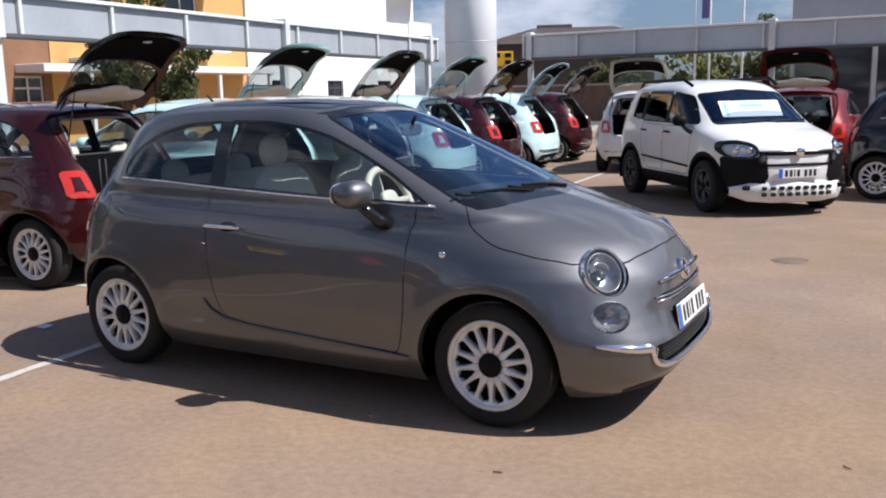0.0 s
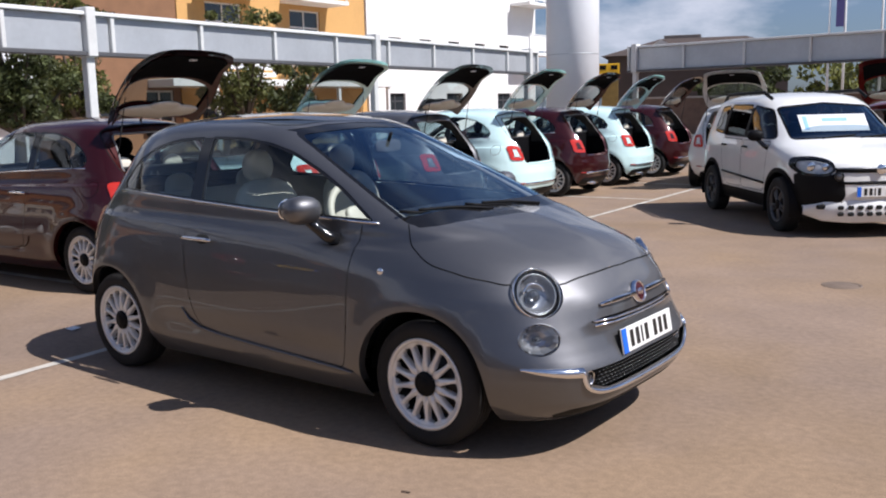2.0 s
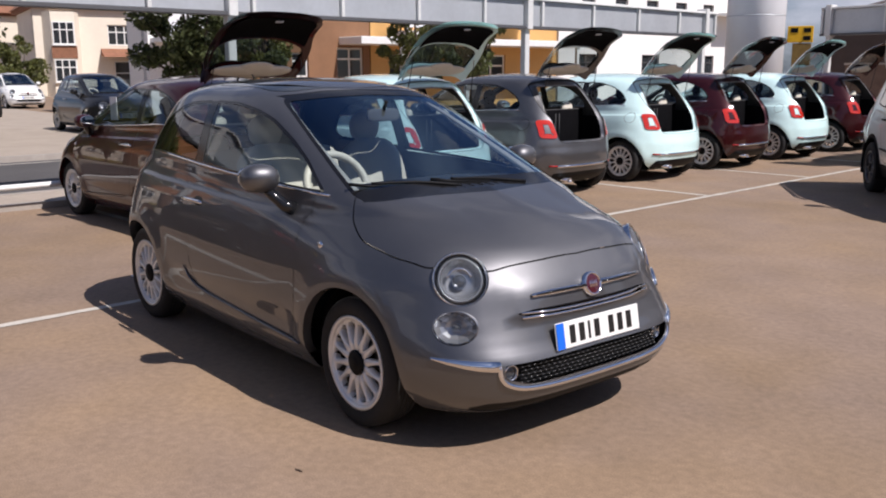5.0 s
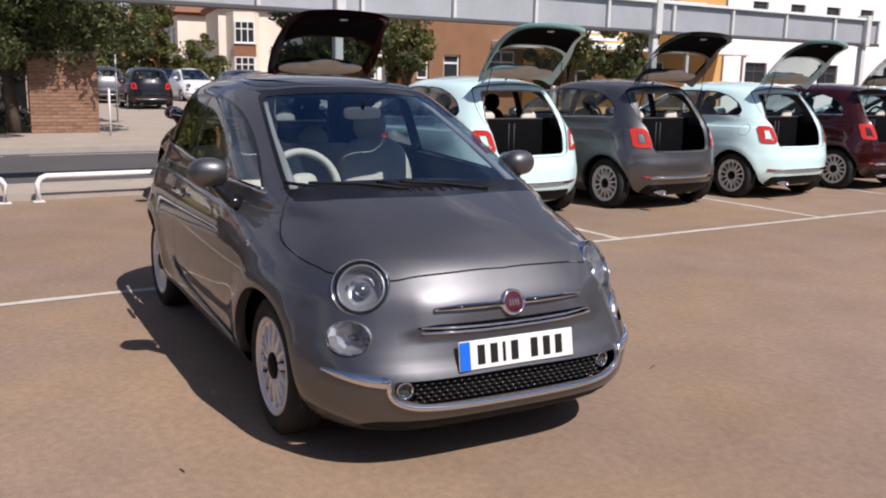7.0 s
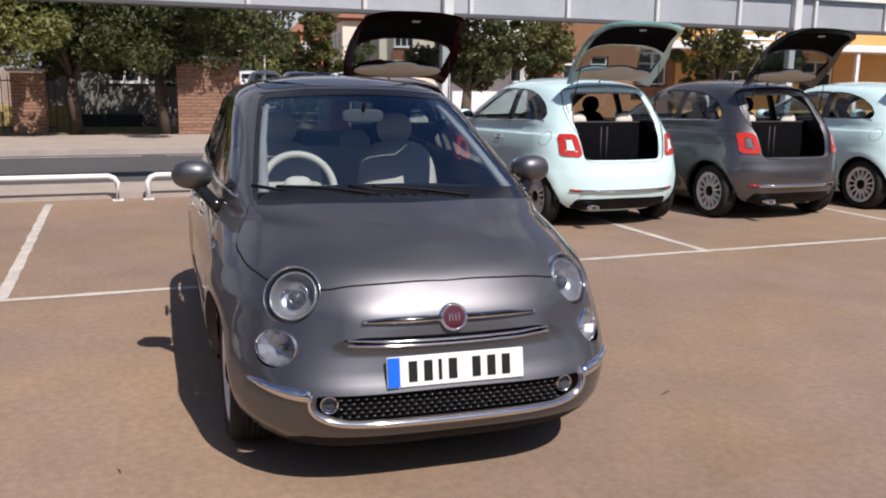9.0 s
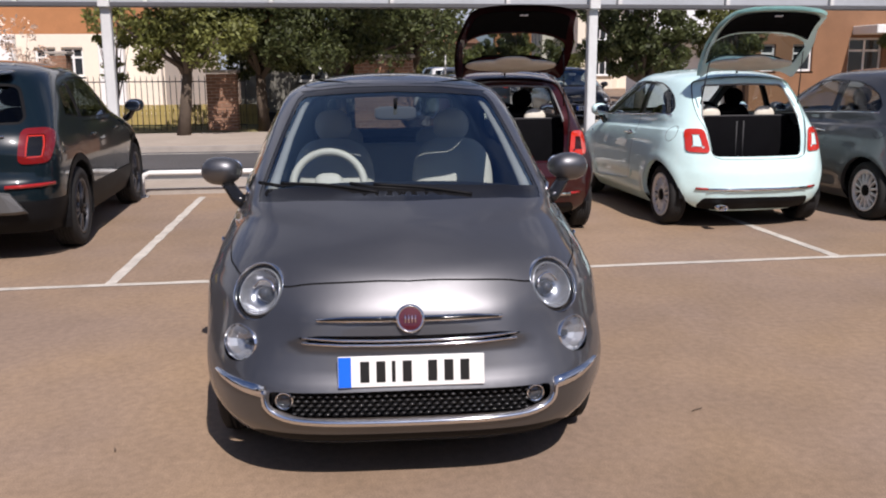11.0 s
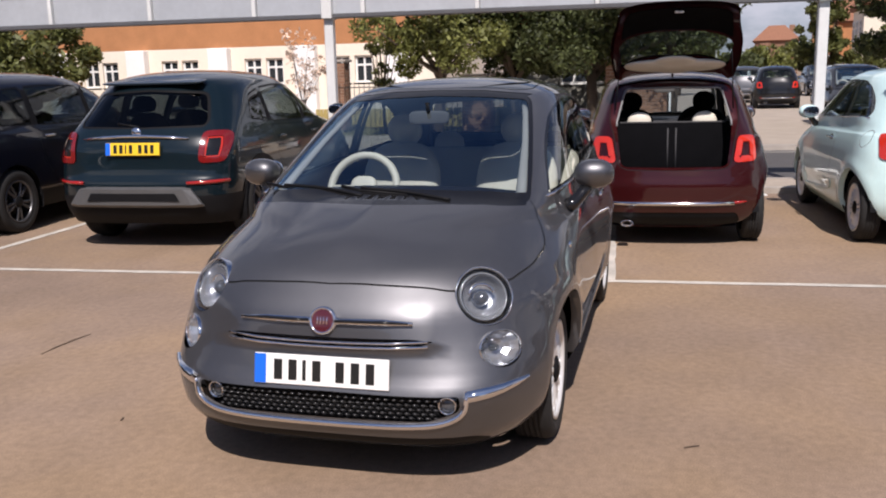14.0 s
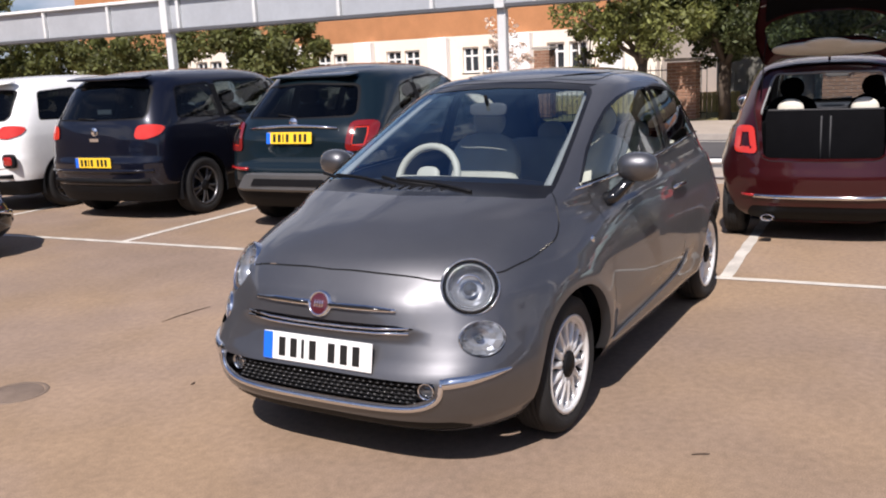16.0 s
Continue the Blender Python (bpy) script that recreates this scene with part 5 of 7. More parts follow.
def row(along, out, z=0.0, turn=0.0):
    """A pose in the frame of the parking row: along it (from the test car's middle), out towards the lot, on the ground."""
    return pose(0, 0, 0, 0, 0, TILT_ROW) @ pose(out, along, z, 0, 0, turn)


def slab(name, x0, x1, y0, y1, z0, z1, material, label, category, parent=None, kind="structure"):
    ob = part(name, box(x1 - x0, y1 - y0, z1 - z0, (x0 + x1) / 2, (y0 + y1) / 2, z0), material, parent, smooth=False, m=row(0, 0))
    return tagged(ob, label, category, "", kind)


ground = tagged(part("ground", ([(-400, -400, 0), (400, -400, 0), (400, 400, 0), (-400, 400, 0)], [(0, 1, 2, 3)]), M_TARMAC, smooth=False),
                "sun-bleached brown tarmac car park", "ground", "", "structure")


def line_mark(name, a0, o0, a1, o1, wide, label):
    """A painted line on the tarmac, in row terms, with slightly ragged edges."""
    a, b = Vector((o0, a0, 0)), Vector((o1, a1, 0))
    d = (b - a).normalized()
    s = Vector((-d.y, d.x, 0))
    k = max(2, int((b - a).length / 0.12))
    rng = random.Random(int(1000 * (a0 + 3 * o0)))
    vs, fs = [], []
    for i in range(k + 1):
        p = a + (b - a) * i / k
        for q in (-1, 1):
            vs.append(tuple(p + s * q * (wide / 2 + rng.uniform(-0.006, 0.006)) + Vector((0, 0, 0.004))))
        if i:
            fs.append((2 * i - 2, 2 * i - 1, 2 * i + 1, 2 * i))
    return tagged(part(name, (vs, fs), M_LINE, m=row(0, 0), smooth=False), label, "road marking", "", "structure")


line_mark("bay_front_line", -30, -1.64, 15.6, -1.64, 0.075, "worn white line along the parking bays")
for a in (-13.2, -10.4, -7.57, -4.74, 0.87, 3.73, 6.82, 9.6, 12.4):
    line_mark("bay_line", a, -1.68, a, -6.1, 0.085, "worn white bay divider line")
line_mark("bay_line", -1.90, -1.68, -1.73, -6.1, 0.085, "worn white bay divider line")

# unseen walls added behind the camera: close the lot, darken the cars' reflections
M_UNSEENWALL = mat("dull_brown_wall", (0.16, 0.13, 0.11), 0.9, vary=0.12, scale=0.8, bump=0.1)
for name, x0, x1, y0, y1 in (("unseen_wall_south", -6.0, 24.0, -24.4, -24.0), ("unseen_wall_east", 24.0, 24.4, -24.4, 26.0)):
    tagged(part(name, box(x1 - x0, y1 - y0, 6.0, (x0 + x1) / 2, (y0 + y1) / 2, 0), M_UNSEENWALL, smooth=False), "unseen plain brown wall added to darken the cars' reflections", "wall", "", "structure")

# verge, road and far pavement
slab("kerb", -6.55, -6.40, -60, 60, 0, 0.07, M_KERB, "low concrete kerb at the lot's edge", "kerb")
slab("verge", -7.30, -6.55, -60, 60, 0, 0.06, M_PAVING, "narrow paved strip beside the road", "pavement")
slab("road_kerb", -7.42, -7.30, -60, 60, 0, 0.075, M_KERB, "kerb stones along the road", "kerb")
slab("road", -12.05, -7.42, -60, 60, 0.0, 0.012, M_ROAD, "grey asphalt road", "road")
slab("far_kerb", -12.2, -12.05, -60, 60, 0, 0.11, M_KERB, "kerb stones across the road", "kerb")
slab("far_pavement", -15.8, -12.2, -60, 60, 0, 0.10, M_PAVING, "pale paved footway across the road", "pavement")
for a in range(-27, 30, 9):
    line_mark("road_line", a, -11.7, a + 8.6, -11.7, 0.09, "white edge line on the road").location.z = 0.012


def rail(along, length):
    """A low white tube rail between two feet."""
    r = thing("hoop_rail", "low white-painted tubular hoop rail", "barrier", "hoop rails", m=row(along, -6.25))
    h = length / 2
    pts = [(0, -h, 0.0), (0, -h, 0.21), (0, -h + 0.03, 0.26), (0, -h + 0.09, 0.285), (0, h - 0.09, 0.285), (0, h - 0.03, 0.26), (0, h, 0.21), (0, h, 0.0)]
    part("tube", tube(pts, 0.032, 10), M_WHITERAIL, r)
    for y in (-h, h):
        part("foot_plate", box(0.12, 0.12, 0.012, 0, y, 0.0, 0.003, 1), M_WHITERAIL, r)
    return r


for a, l in ((-1.72, 1.44), (0.97, 3.26)):
    rail(a, l)


def gantry(name, label, m, length, posts, panels, bottom=2.25, top=2.80):
    """A fascia beam of grey panels on slim posts, running along local y."""
    g = thing(name, label, "gantry", m=m)
    part("bottom_flange", box(0.20, length, 0.05, 0, length / 2, bottom, 0.006, 1), M_DARKSTEEL, g, "dark lower flange")
    part("top_flange", box(0.20, length, 0.05, 0, length / 2, top - 0.05, 0.006, 1), M_WHITERAIL, g)
    step_y = length / panels
    for i in range(panels):
        part("panel", box(0.05, step_y - 0.06, top - bottom - 0.104, 0, (i + 0.5) * step_y, bottom + 0.052, 0.008, 1), M_GALV, g)
    for i in range(panels + 1):
        part("rib", box(0.16, 0.055, top - bottom - 0.104, 0, min(max(i * step_y, 0.03), length - 0.03), bottom + 0.052, 0.005, 1), M_GALVPOST, g)
    for y in posts:
        part("post", box(0.12, 0.12, bottom, 0, y, 0, 0.01, 1), M_GALVPOST, g, "pale steel post")
        part("post_cap", box(0.26, 0.14, top - bottom + 0.06, 0, y, bottom - 0.01, 0.01, 1), M_GALVPOST, g)
        part("foot_plate", box(0.28, 0.28, 0.02, 0, y, 0, 0.004, 1), M_GALVPOST, g)
    return g


gantry("gantry_beam", "long grey panelled fascia beam on pale posts", row(-32.35, -6.85), 48.0, [5.95 * i + 5.9 - (0.18 if i == 4 else 0.0) for i in range(8)], 32)
gantry("gantry_beam", "grey panelled fascia beam across the lot's end", pose(-6.75, 17.75, 0, 0, 0, -91.5), 18.0, [0.2, 6.2, 12.2, 17.8], 12, 2.3, 2.95)

col = thing("sign_column", "tall pale cylindrical sign column", "column", m=pose(-7.4, 16.0, 0))
part("shaft", moved(revolve([(0.0, 0.0), (0.64, 0.0), (0.64, 4.0), (0.64, 9.0), (0.0, 9.0)], 48), Matrix.Rotation(radians(90), 4, "X")), M_COLUMN, col)
for z in (1.40, 2.72, 4.04, 5.36, 6.68):
    part("joint_band", moved(revolve([(0.635, -0.009), (0.643, -0.009), (0.643, 0.009), (0.635, 0.009)], 48), Matrix.Translation((0, 0, z)) @ Matrix.Rotation(radians(90), 4, "X")), M_GALV, col)


# ---- buildings ----
def pierced(ys, zs, solid, thick):
    """A wall in the plane x = 0 with openings, as one connected mesh that goes back by thick."""
    bm = bmesh.new()
    vs = {(i, j): bm.verts.new((0, y, z)) for i, y in enumerate(ys) for j, z in enumerate(zs)}
    fs = [bm.faces.new((vs[i, j], vs[i + 1, j], vs[i + 1, j + 1], vs[i, j + 1])) for i in range(len(ys) - 1) for j in range(len(zs) - 1)
          if solid((ys[i] + ys[i + 1]) / 2, (zs[j] + zs[j + 1]) / 2)]
    for v in [v for v in bm.verts if not v.link_faces]:
        bm.verts.remove(v)
    made = bmesh.ops.extrude_face_region(bm, geom=fs, use_keep_orig=True)["geom"]
    bmesh.ops.translate(bm, vec=(-thick, 0, 0), verts=[g for g in made if isinstance(g, bmesh.types.BMVert)])
    bmesh.ops.recalc_face_normals(bm, faces=bm.faces[:])
    return bm


def window(parent, w, h, at, face=0.0, panes=2, frame_m=None, bar=0.07):
    """A window set into a wall that faces local +x, then turned."""
    cols = np.linspace(0, w - bar, panes + 1)
    rows_z = (0.0, h * 0.62, h - bar)
    ys = sorted({round(v - w / 2, 4) for c in cols for v in (c, c + bar)})
    zs = sorted({round(v, 4) for r in rows_z for v in (r, r + bar)})
    solid = lambda y, z: any(c < y + w / 2 < c + bar for c in cols) or any(r < z < r + bar for r in rows_z)
    win = part("window", pierced(ys, zs, solid, 0.08), frame_m or M_WINFRAME, parent, "white framed window", smooth=False, m=pose(at[0], at[1], at[2], 0, 0, face))
    part("pane", box(0.02, w - 2 * bar, h - 2 * bar, -0.04, 0, bar), M_WINGLASS, win, "dark window glass", smooth=False)
    part("sill", box(0.14, w + 0.1, 0.06, 0.03, 0, -0.064), M_WINFRAME, win, smooth=False)
    return win


def block(name, label, m, depth, length, height, wall_m, roof_m, openings, storeys=(), frame_m=None):
    """A building whose front is at local x = 0, with real openings; openings: (y, z, w, h, panes)."""
    b = thing(name, label, "building", m=m)
    ys = sorted({0.0, length, *[float(v) for y, z, w, h, _ in openings for v in (y - w / 2, y + w / 2)]})
    edges = [0.0, *[z for z, _ in storeys], height]
    for k, (z0, z1) in enumerate(zip(edges, edges[1:])):
        zs = sorted({z0, z1, *[float(v) for y, z, w, h, _ in openings for v in (z, z + h) if z0 < v < z1]})
        solid = lambda cy, cz: not any(abs(cy - y) < w / 2 and z < cz < z + h for y, z, w, h, _ in openings)
        part("front_wall", pierced(ys, zs, solid, 0.3), storeys[k - 1][1] if k else wall_m, b, smooth=False)
    part("body", box(depth - 0.9, length - 0.02, height - 0.02, -0.6 - (depth - 0.9) / 2, length / 2, 0), wall_m, b, smooth=False)
    part("roof", box(depth + 0.5, length + 0.5, 0.2, -depth / 2, length / 2, height), roof_m, b, smooth=False)
    for y, z, w, h, p in openings:
        window(b, w, h, (-0.10, y, z), 0, p, frame_m)
    return b


pale = block("low_office_building", "pale rendered building with an orange brick upper storey", pose(-26, -36, 0), 12, 29, 6.5, M_RENDER, M_ROOFGREY,
             [(y + o, 1.25, 0.68, 0.95, 2) for y in np.arange(1.6, 28, 3.45) for o in (-0.43, 0.43)] + [(y, 3.9, 2.3, 1.2, 3) for y in np.arange(1.6, 28, 3.45)], [(2.62, M_ORANGEBRICK)])
for y in np.arange(-0.1, 29, 3.45):
    part("pilaster", box(0.35, 0.8, 2.6, 0.17, y + 0.0, 0, 0.02, 1), M_WHITEWALL, pale, "white pilaster", smooth=False)


def house(m, label, wall_m, plain=False):
    h = block("house", label, m, 8, 7.0, 5.4, wall_m, M_ROOF, [] if plain else [(1.6, 3.2, 1.6, 1.3, 3), (5.2, 3.2, 1.6, 1.3, 3), (1.6, 0.9, 1.6, 1.4, 3), (5.2, 0.1, 1.0, 2.1, 1)])
    v = [(0.5, -0.4, 5.4), (0.5, 7.4, 5.4), (-8.4, 7.4, 5.4), (-8.4, -0.4, 5.4), (-3.9, 2.2, 8.0), (-3.9, 4.8, 8.0)]
    part("hipped_roof", ([(x, y, z + 0.2) for x, y, z in v], [(0, 1, 5, 4), (1, 2, 5), (2, 3, 4, 5), (3, 0, 4), (0, 3, 2, 1)]), M_ROOF, h, "brown clay tile roof", smooth=False)
    part("chimney", box(0.6, 0.9, 1.2, -3.9, 6.0, 7.0, 0.02, 1), M_BRICK, h)
    if plain:
        for x in (-1.6, -4.2, -6.6):
            for z in (0.9, 3.2):
                window(h, 1.3, 1.4, (x, -0.06, z), -90, 2)
        return h
    part("porch_roof", ([(-0.1, 3.9, 2.55), (0.95, 3.9, 2.45), (0.95, 6.6, 2.45), (-0.1, 6.6, 2.55), (-0.1, 3.9, 3.05), (-0.1, 6.6, 3.05)], [(0, 1, 2, 3), (1, 4, 5, 2), (0, 4, 1), (3, 2, 5), (0, 3, 5, 4)]), M_ROOF, h, "clay tile porch roof", smooth=False)
    bay = [(0, 0.5), (0.7, 0.9), (0.7, 2.3), (0, 2.7)]
    part("bay_apron", box(0.06, 1.5, 0.75, 0.73, 1.6, 2.36), M_ROOF, h, "hung clay tiles between the bay windows", smooth=False)
    part("bay_front", ([(x, y, z) for z in (0, 5.2) for x, y in bay], [(0, 1, 5, 4), (1, 2, 6, 5), (2, 3, 7, 6), (4, 5, 6, 7)]), wall_m, h, smooth=False)
    for z in (0.9, 3.2):
        window(h, 1.3, 1.4, (0.765, 1.6, z), 0, 3)
    return h


house(pose(-66, 13.4, 0, 0, 0, -4), "pale rendered house with a plain gable and clay roof", M_RENDER, True)
house(pose(-160, 12.6, 0, 0, 0, -4), "red-roofed house far down the side street", M_BRICK)
house(pose(-94, 13.6, 0, 0, 0, -6), "orange brick house down the side street", M_ORANGEBRICK)
house(pose(-56, 13.9, 0, 0, 0, -8), "pale terraced house with bay windows", M_RENDER)
house(pose(-45.5, 19.4, 0, 0, 0, -16), "pale terraced house with bay windows", M_RENDER)
lilac = block("corner_block", "pale corner block with a balcony", pose(-26.5, 9.4, 0), 2.2, 3.2, 6.5, M_WHITEWALL, M_ROOFGREY, [(1.2, 1.2, 0.7, 1.0, 1), (2.5, 1.2, 0.5, 1.0, 1), (1.6, 3.8, 1.4, 1.8, 2)])
brown = block("brick_building", "brown brick building with small dark windows", pose(-25, 12.7, 0), 9, 4.9, 6.5, M_BROWNBRICK, M_ROOFGREY,
              [(0.6, 1.3, 0.5, 0.9, 1), (1.8, 1.3, 0.7, 0.9, 1), (4.0, 1.2, 1.2, 1.2, 2), (1.6, 3.9, 1.5, 1.2, 2)])
part("canopy", box(1.6, 3.8, 0.28, 0.7, 5.4, 2.50, 0.02, 1), M_WHITERAIL, brown, "white flat entrance canopy", smooth=False)


def balcony(parent, y, z, w):
    b = part("balcony", box(1.3, w, 0.16, 0.65, y, z), M_WHITEWALL, parent, "white balcony", smooth=False)
    part("balustrade", box(0.05, w, 0.85, 1.27, y, z + 0.26), M_COLUMN, b, smooth=False)
    part("top_rail", box(0.08, w, 0.06, 1.27, y, z + 1.12), M_WHITERAIL, b, smooth=False)
    for yy in np.linspace(y - w / 2 + 0.05, y + w / 2 - 0.05, 4):
        part("baluster", box(0.06, 0.06, 0.95, 1.22, yy, z + 0.16), M_WHITERAIL, b, smooth=False)


balcony(lilac, 1.4, 2.5, 2.6)
flats = block("apartment_building", "ochre rendered flats with white balconies", pose(-25, 17.65, 0), 10, 10.4, 9.5, M_OCHRE, M_ROOFGREY,
              [(2.2, 0.9, 2.6, 1.3, 3), (6.4, 0.9, 1.6, 1.3, 2), (2.2, 3.8, 1.8, 2.0, 2), (6.6, 3.8, 1.8, 2.0, 2), (2.2, 6.7, 1.8, 1.6, 2), (6.6, 6.7, 1.8, 1.6, 2)])
part("canopy", box(1.8, 10.0, 0.26, 0.9, 5.2, 2.52, 0.02, 1), M_WHITERAIL, flats, "white flat canopy over the ground floor", smooth=False)
for y in (0.3, 3.5, 6.8, 10.0):
    part("canopy_post", box(0.14, 0.14, 2.52, 1.65, y, 0), M_WHITERAIL, flats, smooth=False)
for y, z in ((2.2, 2.9), (6.6, 3.4), (2.2, 6.0), (6.6, 6.0)):
    balcony(flats, y, z, 2.8)
white = block("white_building", "white rendered block with a row of small dark windows", pose(-25, 28.2, 0, 0, 0, 0), 10, 15, 11, M_WHITEWALL, M_ROOFGREY,
              [(y, 4.55, 0.95, 0.42, 2) for y in (2.0, 4.4, 6.8, 9.2, 11.6)] + [(y, 1.2, 1.4, 1.1, 2) for y in (2.0, 6.8, 11.6)] + [(3, 7.4, 1.6, 1.4, 2), (9, 7.4, 1.6, 1.4, 2)], frame_m=M_WINDARK)
balcony(white, 13.6, 4.4, 2.6)
balcony(white, 13.6, 7.2, 2.6)

far_hall = thing("low_hall", "low hall with a long dark brown roof in the distance", "building", m=pose(-23.6, 49.9, 0, 0, 0, 21.8))
part("wall", box(11.0, 9.0, 4.6, 5.5, 4.5, 0), M_BROWNROOF, far_hall, smooth=False)
part("roof", ([(-0.4, -0.5, 4.6), (11.4, -0.5, 4.6), (11.4, 9.5, 4.6), (-0.4, 9.5, 4.6), (3.2, 2.6, 5.75), (8.6, 2.6, 5.75), (8.6, 6.6, 5.75), (3.2, 6.6, 5.75)],
              [(0, 1, 5, 4), (1, 2, 6, 5), (2, 3, 7, 6), (3, 0, 4, 7), (4, 5, 6, 7), (0, 3, 2, 1)]), M_BROWNROOF, far_hall, "dark brown roof with sloping edges", smooth=False)
part("skylight", ([(2.6, 0.7, 5.16), (4.0, 0.7, 5.16), (3.3, 0.6, 5.62), (3.3, 2.2, 5.62)], [(0, 1, 2), (1, 3, 2), (0, 2, 3)]), M_GALVPOST, far_hall, "pale gabled skylight", smooth=False)
part("roof_box", box(2.4, 1.4, 0.28, 4.6, 4.2, 5.75, 0.02, 1), M_ROOFGREY, far_hall, smooth=False)

sign = thing("yellow_sign", "tall yellow sign board with dark cells on a steel post", "sign", m=pose(-7.78, 18.65, 0, 0, 0, -64))
part("board", box(0.08, 0.60, 0.40, 0, 0, 2.20, 0.01, 1), M_YELLOW, sign)
part("lower_board", box(0.06, 0.44, 0.72, 0, 0.05, 1.46, 0.01, 1), M_AMBER, sign, "dull amber lower board")
for y, z in ((-0.14, 2.44), (0.16, 2.44), (0.16, 2.25)):
    part("dark_cell", box(0.012, 0.17, 0.11, 0.044, y, z, 0.003, 1), M_BLACK, sign)
part("post", box(0.08, 0.08, 2.55, -0.09, 0, 0, 0.006, 1), M_GALVPOST, sign)

# behind the lot's end: a brick wall, flag poles and a mast
M_ENDWALL = mat("dark_brown_brick", (0.15, 0.095, 0.07), 0.9, vary=0.25, scale=3.0, bump=0.2, bump_scale=14)
yard = thing("boundary_wall", "dark brown brick wall behind the lot's end", "wall", kind="structure", m=pose(-16.5, 38.5, 0, 0, 0, 6))
part("wall", box(26, 0.3, 1.75, 13, 0, 0), M_ENDWALL, yard, smooth=False)
part("coping", box(26.1, 0.42, 0.09, 13, 0, 1.754), M_KERB, yard, smooth=False)
for x, y, h in ((-7.35, 39.2, 6.2), (-6.72, 39.3, 8.2), (-5.3, 39.7, 8.6)):
    fp = thing("flag_pole", "slim white pole behind the brick wall", "pole", "poles behind the lot", m=pose(x, y, 0))
    part("pole", tube([(0, 0, 0), (0, 0, h * 0.5), (0, 0, h)], [0.06, 0.05, 0.035], 10), M_WHITERAIL, fp)
    part("finial", blob(0.06, 0.06, 0.06, 2, 2, 12, 8, at=(0, 0, h)), M_WHITERAIL, fp)
    if h == 8.2:
        part("banner", box(0.34, 0.02, 3.3, -0.22, 0, 4.7, 0.004, 1), M_PURPLE, fp, "faded purple banner")

show = thing("showroom", "grey showroom with tall dark glazing", "building", m=pose(-0.7, 21.5, 0, 0, 0, -2))
part("upper_wall", box(16, 8, 2.4, 8, 4, 3.1, 0.02, 1), M_GALV, show, smooth=False)
part("parapet", box(16.4, 8.4, 0.3, 8, 4, 5.5), M_GALVPOST, show, smooth=False)
part("back_wall", box(15.6, 0.3, 3.1, 8, 7.6, 0), M_WHITEWALL, show, smooth=False)
for i in range(8):
    part("glazing", box(1.86, 0.04, 3.06, 1.0 + 2 * i, 0.3, 0.02), M_WINGLASS, show, "dark glass pane", smooth=False)
    part("mullion", box(0.12, 0.2, 3.1, 2 * i + 0.02, 0.3, 0, 0.01, 1), M_GALVPOST, show, smooth=False)


# ---- boundary wall, fence, side street ----
def brick_pillar(x, y, w, d, h, label, yaw=0.0):
    """A garden pillar laid brick by brick, with a coping stone."""
    p = thing("brick_pillar", label, "wall", m=pose(x, y, 0.10, 0, 0, yaw))
    part("core", box(d - 0.03, w - 0.03, h - 0.02, 0, 0, 0), M_MORTAR, p, "mortar core", smooth=False)
    part("coping", box(d + 0.08, w + 0.08, 0.07, 0, 0, h, 0.012, 1), M_KERB, p, "stone coping")
    face_mesh = mesh_of("brick", *bm_data(box(0.102, 0.215, 0.065, 0, 0, 0, 0.004, 1)), smooth=False)
    end_mesh = mesh_of("brick", *bm_data(box(0.215, 0.102, 0.065, 0, 0, 0, 0.004, 1)), smooth=False)
    rows_n = int(h / 0.075)
    half_mesh = mesh_of("brick", *bm_data(box(0.102, 0.1025, 0.065, 0, 0, 0, 0.004, 1)), smooth=False)
    n = round(w / 0.225)
    for r in range(rows_n):
        off = 0.1125 * (r % 2)
        z = r * 0.075 + 0.005
        for i in range(n - (r % 2)):
            part("brick", face_mesh, M_BRICK, p, m=pose(d / 2 - 0.051, -w / 2 + 0.1125 + i * 0.225 + off, z))
        if r % 2:
            for side in (-1, 1):
                part("brick", half_mesh, M_BRICK, p, m=pose(d / 2 - 0.051, side * (w / 2 - 0.056), z))
        if d > 0.3:
            for side in (-1, 1):
                part("brick", end_mesh, M_BRICK, p, m=pose(-0.06 + off * 0.5, side * (w / 2 - 0.051), r * 0.075 + 0.005))
    return p


def bm_data(bm):
    v, f = [tuple(q.co) for q in bm.verts], []
    bm.verts.index_update()
    f = [tuple(q.index for q in g.verts) for g in bm.faces]
    bm.free()
    return v, f


brick_pillar(-16.1, 0.20, 1.35, 0.5, 1.62, "weathered red brick gate pillar")
brick_pillar(-17.8, -7.55, 0.45, 0.45, 1.75, "red brick gate pillar by the railings")
brick_pillar(-16.4, -3.5, 0.675, 0.45, 1.30, "red brick pillar between the trees")


def railing(x0, y0, x1, y1, h, label):
    """An iron railing of upright bars between two rails."""
    f = thing("railing", label, "fence", m=pose(x0, y0, 0.10))
    d = Vector((x1 - x0, y1 - y0, 0))
    n = int(d.length / 0.13)
    bar = mesh_of("bar", *tube([(0, 0, 0), (0, 0, h - 0.08), (0, 0, h)], [0.009, 0.009, 0.002], 5))
    for i in range(n + 1):
        part("bar", bar, M_IRON, f, m=Matrix.Translation(d * i / n))
    for z in (0.12, h - 0.14):
        part("rail", tube([(0, 0, z), tuple(d + Vector((0, 0, z)))], 0.014, 6), M_IRON, f)
    return f


railing(-16.5, -7.2, -16.5, -3.0, 1.25, "black iron railing beside the footway")


